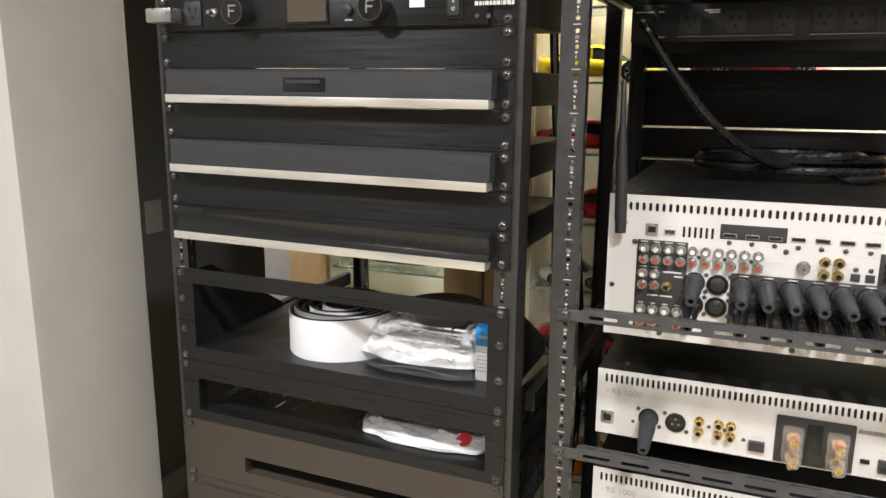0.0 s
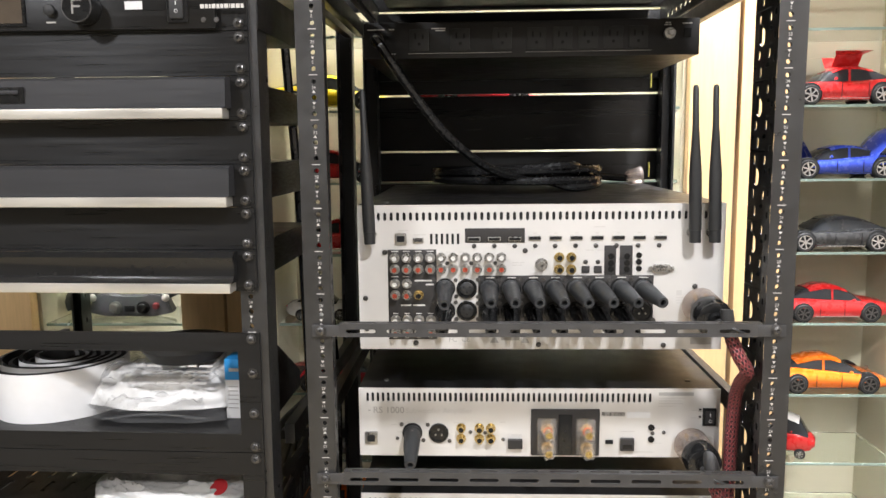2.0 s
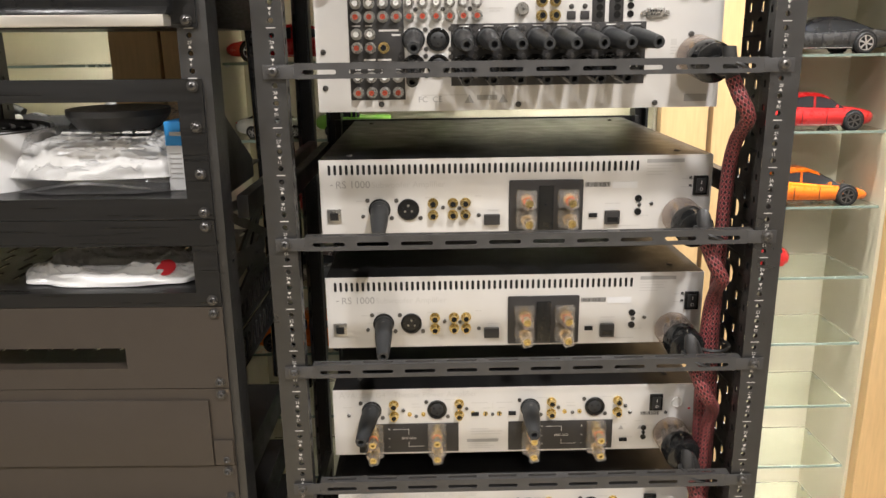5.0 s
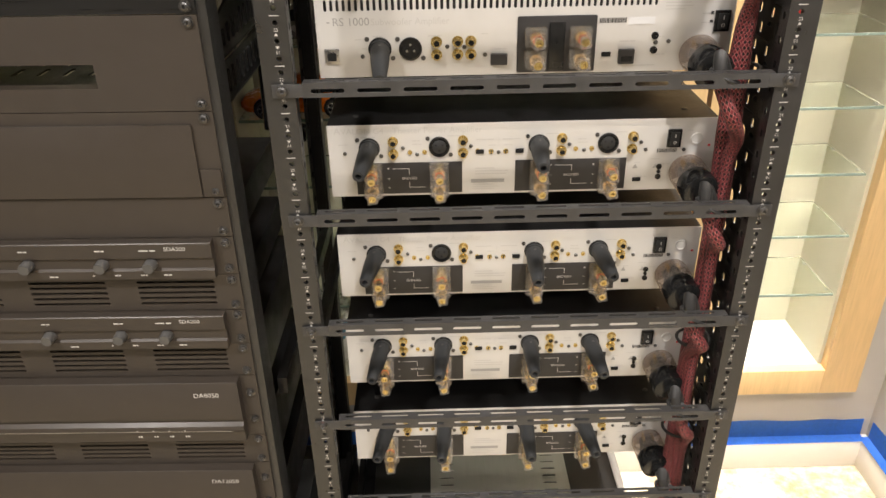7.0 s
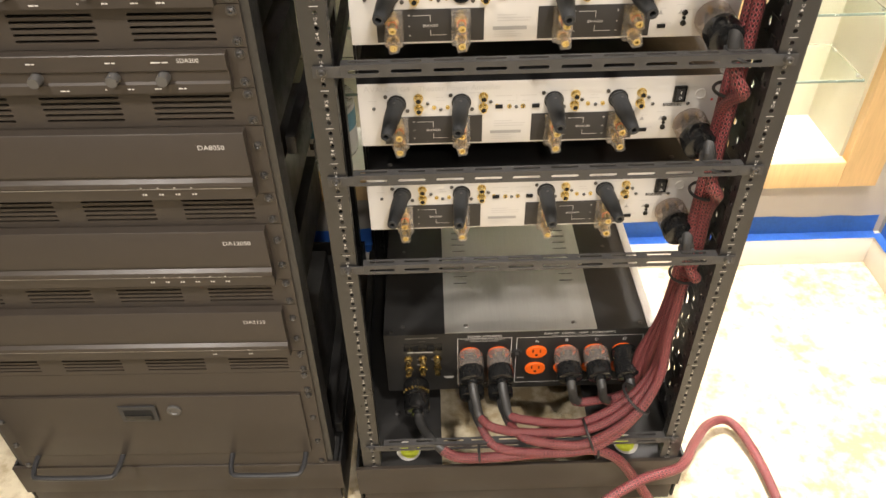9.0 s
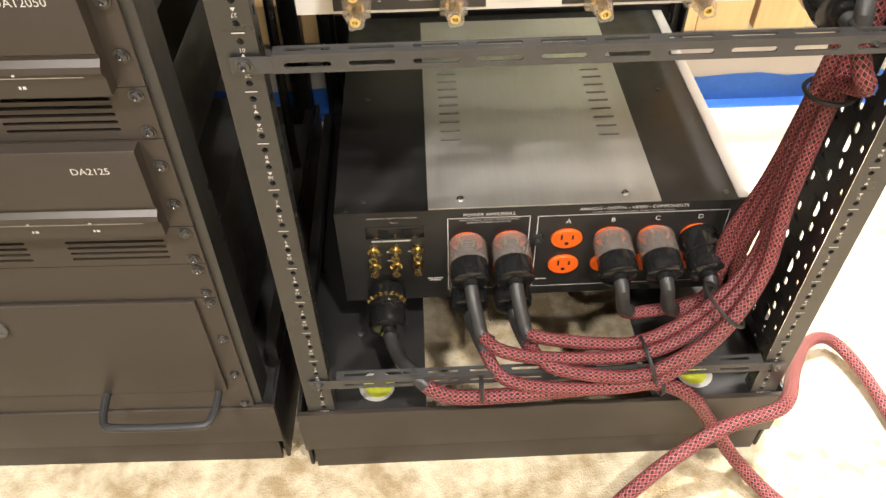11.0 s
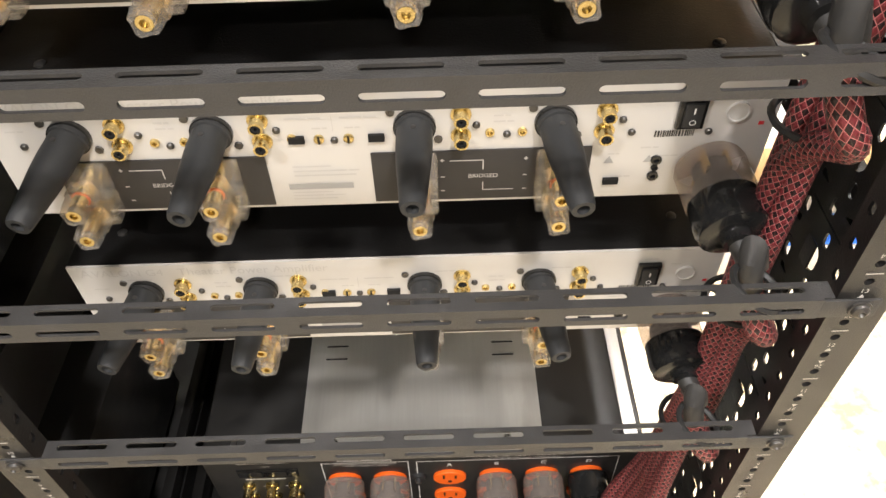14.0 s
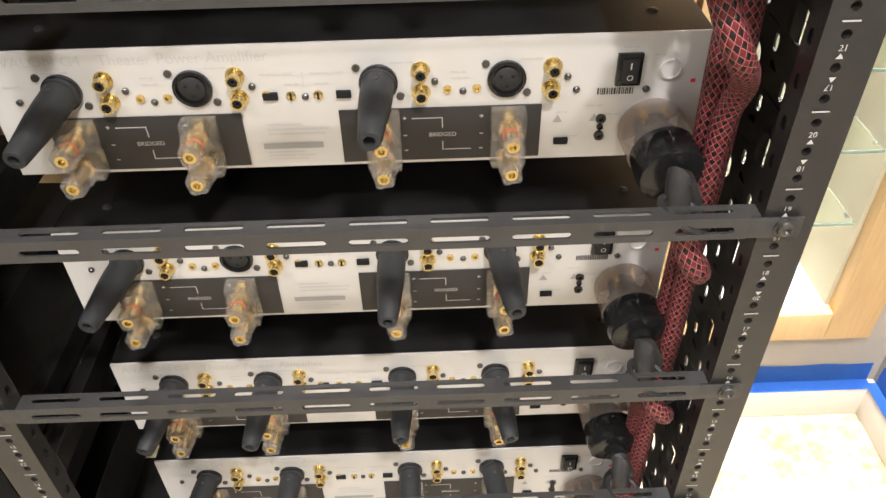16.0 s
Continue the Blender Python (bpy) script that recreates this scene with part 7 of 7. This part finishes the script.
    if open_lid == "engine":
        bm = bmesh.new()
        prev = None
        for k in range(9):
            t = k / 8
            px, pz = lx(0.70) - length * 0.32 * t, H * (0.78 + 0.95 * math.sin(t * 2.2) * 0.85)
            row = [bm.verts.new((px, W * a, pz - H * 0.25 * abs(a) ** 3)) for a in (-1, -.6, 0, .6, 1)]
            if prev:
                for j in range(4):
                    bm.faces.new((prev[j], prev[j + 1], row[j + 1], row[j]))
            prev = row
        bmesh.ops.solidify(bm, geom=bm.faces[:], thickness=0.004)
        part("engine_cover", bm, m, root, "raised rear engine cover")
        bm = bmesh.new()
        prev = None
        for k in range(7):
            t = k / 6
            px, pz = lx(0.24) + length * 0.16 * t, H * (0.56 + 0.75 * math.sin(t * 1.7))
            row = [bm.verts.new((px, W * a, pz)) for a in (-.9, 0, .9)]
            if prev:
                for j in range(2):
                    bm.faces.new((prev[j], prev[j + 1], row[j + 1], row[j]))
            prev = row
        bmesh.ops.solidify(bm, geom=bm.faces[:], thickness=0.004)
        part("front_lid", bm, m, root, "raised front lid")
        part("engine", B(lx(0.93), lx(0.66), -W * 0.5, W * 0.5, H * 0.3, H * 0.75, b=0.004), SLATE, root)
    root.matrix_basis = pose(x, y, z + 0.0005, 0, 0, (0 if face > 0 else 180) + angle)
    return root


YC = 0.647
model_car(0.5815, YC, 1.503, 0.230, RED, "coupe", "red die-cast gull-wing coupe with its doors raised", -1, 0.066, open_lid="gull", axles=(0.19, 0.72))
model_car(0.5815, YC, 1.375, 0.225, BLUE_P, "wedge", "blue die-cast sports car with its lids open", -1, 0.057, open_lid="engine")
model_car(0.586, YC, 1.245, 0.230, GREY_P, "coupe", "dark grey die-cast grand tourer on a glass shelf", -1, 0.060, axles=(0.19, 0.74))
model_car(0.5757, YC, 1.116, 0.214, RED, "coupe", "red die-cast sports coupe with dark wheels", 1, 0.062, rim=DARK_STEEL, axles=(0.2, 0.76))
model_car(0.5765, YC, 0.983, 0.225, ORANGE_P, "wedge", "orange die-cast sports car with a dark roof", 1, 0.062, rim=DARK_STEEL)
model_car(0.513, YC, 0.852, 0.112, RED, "bubble", "small red and white die-cast bubble car", 1, 0.078, roof=WHITE_P, angle=-25, axles=(0.22, 0.78))
model_car(-0.334, YC, 1.503, 0.220, YELLOW_P, "wedge", "yellow die-cast sports car on a glass shelf", 1, 0.064)
model_car(-0.338, YC, 1.375, 0.220, RED, "wedge", "bright red die-cast sports car", 1, 0.057)
model_car(-0.320, YC, 1.245, 0.225, RED, "coupe", "red die-cast coupe on a glass shelf", -1, 0.060)
model_car(-0.365, YC, 1.116, 0.130, WHITE_P, "coupe", "white die-cast racing car with red trim", 1, 0.050, roof=RED)
model_car(-0.225, YC, 1.116, 0.130, GREEN_P, "truck", "lime green die-cast pick-up truck", -1, 0.058)
model_car(-0.325, YC, 0.983, 0.220, ROSSO, "coupe", "dark red die-cast roadster", 1, 0.058)
model_car(-0.315, YC, 0.852, 0.220, SILVER_P, "coupe", "silver die-cast sports coupe", -1, 0.058)
model_car(-0.325, YC, 0.723, 0.215, ORANGE_P, "coupe", "orange-red die-cast coupe on a glass shelf", -1, 0.062)
model_car(-0.06, YC, 1.503, 0.220, ROSSO, "wedge", "dark red die-cast sports car behind the rack", 1, 0.057)


def racing_wheel(cx, y, z):
    """A butterfly-shaped sim racing wheel standing on the shelf."""
    root = thing("racing_wheel", (cx, y, z), "grey butterfly-shaped game racing wheel with round dials", "racing wheel")
    grey = mat("grey_wheel_shell", (0.10, 0.10, 0.105), 0.45, 0.1, 0.12, 40)
    bm = bmesh.new()
    outline = [(-0.085, 0.010), (-0.070, 0.052), (-0.046, 0.058), (-0.026, 0.046), (0.026, 0.046), (0.046, 0.058), (0.070, 0.052), (0.085, 0.010), (0.05, 0.0005), (-0.05, 0.0005)]
    a = [bm.verts.new((cx + u, y - 0.012, z + v * 0.8)) for u, v in outline]
    b = [bm.verts.new((cx + u, y + 0.012, z + v * 0.8)) for u, v in outline]
    bm.faces.new(a)
    bm.faces.new(b[::-1])
    for k in range(len(outline)):
        bm.faces.new((a[k], a[(k + 1) % 10], b[(k + 1) % 10], b[k]))
    bmesh.ops.bevel(bm, geom=bm.edges[:], offset=0.003, segments=2, affect="EDGES")
    part("hub", bm, grey, root)
    for s in (-1, 1):
        part("grip", S([(cx + s * u, y, z + v * 0.8) for u, v in ((0.070, 0.054), (0.092, 0.066), (0.112, 0.058), (0.122, 0.034), (0.118, 0.016))], 0.0115, 12), RUBBER if s < 0 else grey, root, "padded grip")
        part("badge_button", L((cx + s * 0.072, y - 0.012, z + 0.037), (0, -1, 0), [(0, 0.0075), (0.003, 0.0075), (0.004, 0.006)], 16), PRINT_PALE, root)
        part("dial", L((cx + s * 0.027, y - 0.012, z + 0.018), (0, -1, 0), [(0, 0.0125), (0.004, 0.0125), (0.005, 0.009), (0.013, 0.008)], 18), STEEL if s < 0 else BLACK_GLOSS, root, "round dial")
    part("red_button", L((cx + 0.052, y - 0.012, z + 0.021), (0, -1, 0), [(0, 0.007), (0.004, 0.006)], 14), mat("dull_red_button", (0.16, 0.03, 0.03), 0.4), root)
    part("middle_plate", B(cx - 0.010, cx + 0.010, y - 0.0145, y - 0.0122, z + 0.010, z + 0.022, b=0.001), BLACK_SATIN, root)
    return root


racing_wheel(-0.742, YC + 0.015, 1.1165)

can = thing("paint_can", (-0.345, 0.668, 0.1642), "white paint can with a blue and grey label", "paint can")
cz = 0.1642
part("can_body", L((-0.345, 0.668, cz), (0, 0, 1), [(0, 0.060), (0.003, 0.062), (0.118, 0.062), (0.121, 0.064), (0.124, 0.060), (0.122, 0.056)], 32), STEEL, can)
part("can_label", L((-0.345, 0.668, cz + 0.008), (0, 0, 1), [(0, 0.0625), (0.104, 0.0625)], 32), PAPER, can, "white printed label")
part("label_band", L((-0.345, 0.668, cz + 0.062), (0, 0, 1), [(0, 0.0629), (0.040, 0.0629)], 32), mat("teal_blue_label", (0.12, 0.30, 0.42), 0.5, 0, 0.1, 20), can, "blue label band")
bm = bmesh.new()
for k in range(5):
    a = radians(-70 + 16 * k)
    box(bm, -0.345 + 0.0632 * math.sin(a) - 0.005, -0.345 + 0.0632 * math.sin(a) + 0.005, 0.668 - 0.0640 * math.cos(a), 0.668 - 0.0632 * math.cos(a) + 0.001, cz + 0.036, cz + 0.050)
part("label_print", bm, LABEL, can)

sw = thing("switch_plate", (-2.0995, 1.39, 1.02), "white wall switch plate", "switch plate")
part("plate", B(-2.0999, -2.093, 1.335, 1.415, 0.955, 1.075, b=0.002), SKIRT, sw)
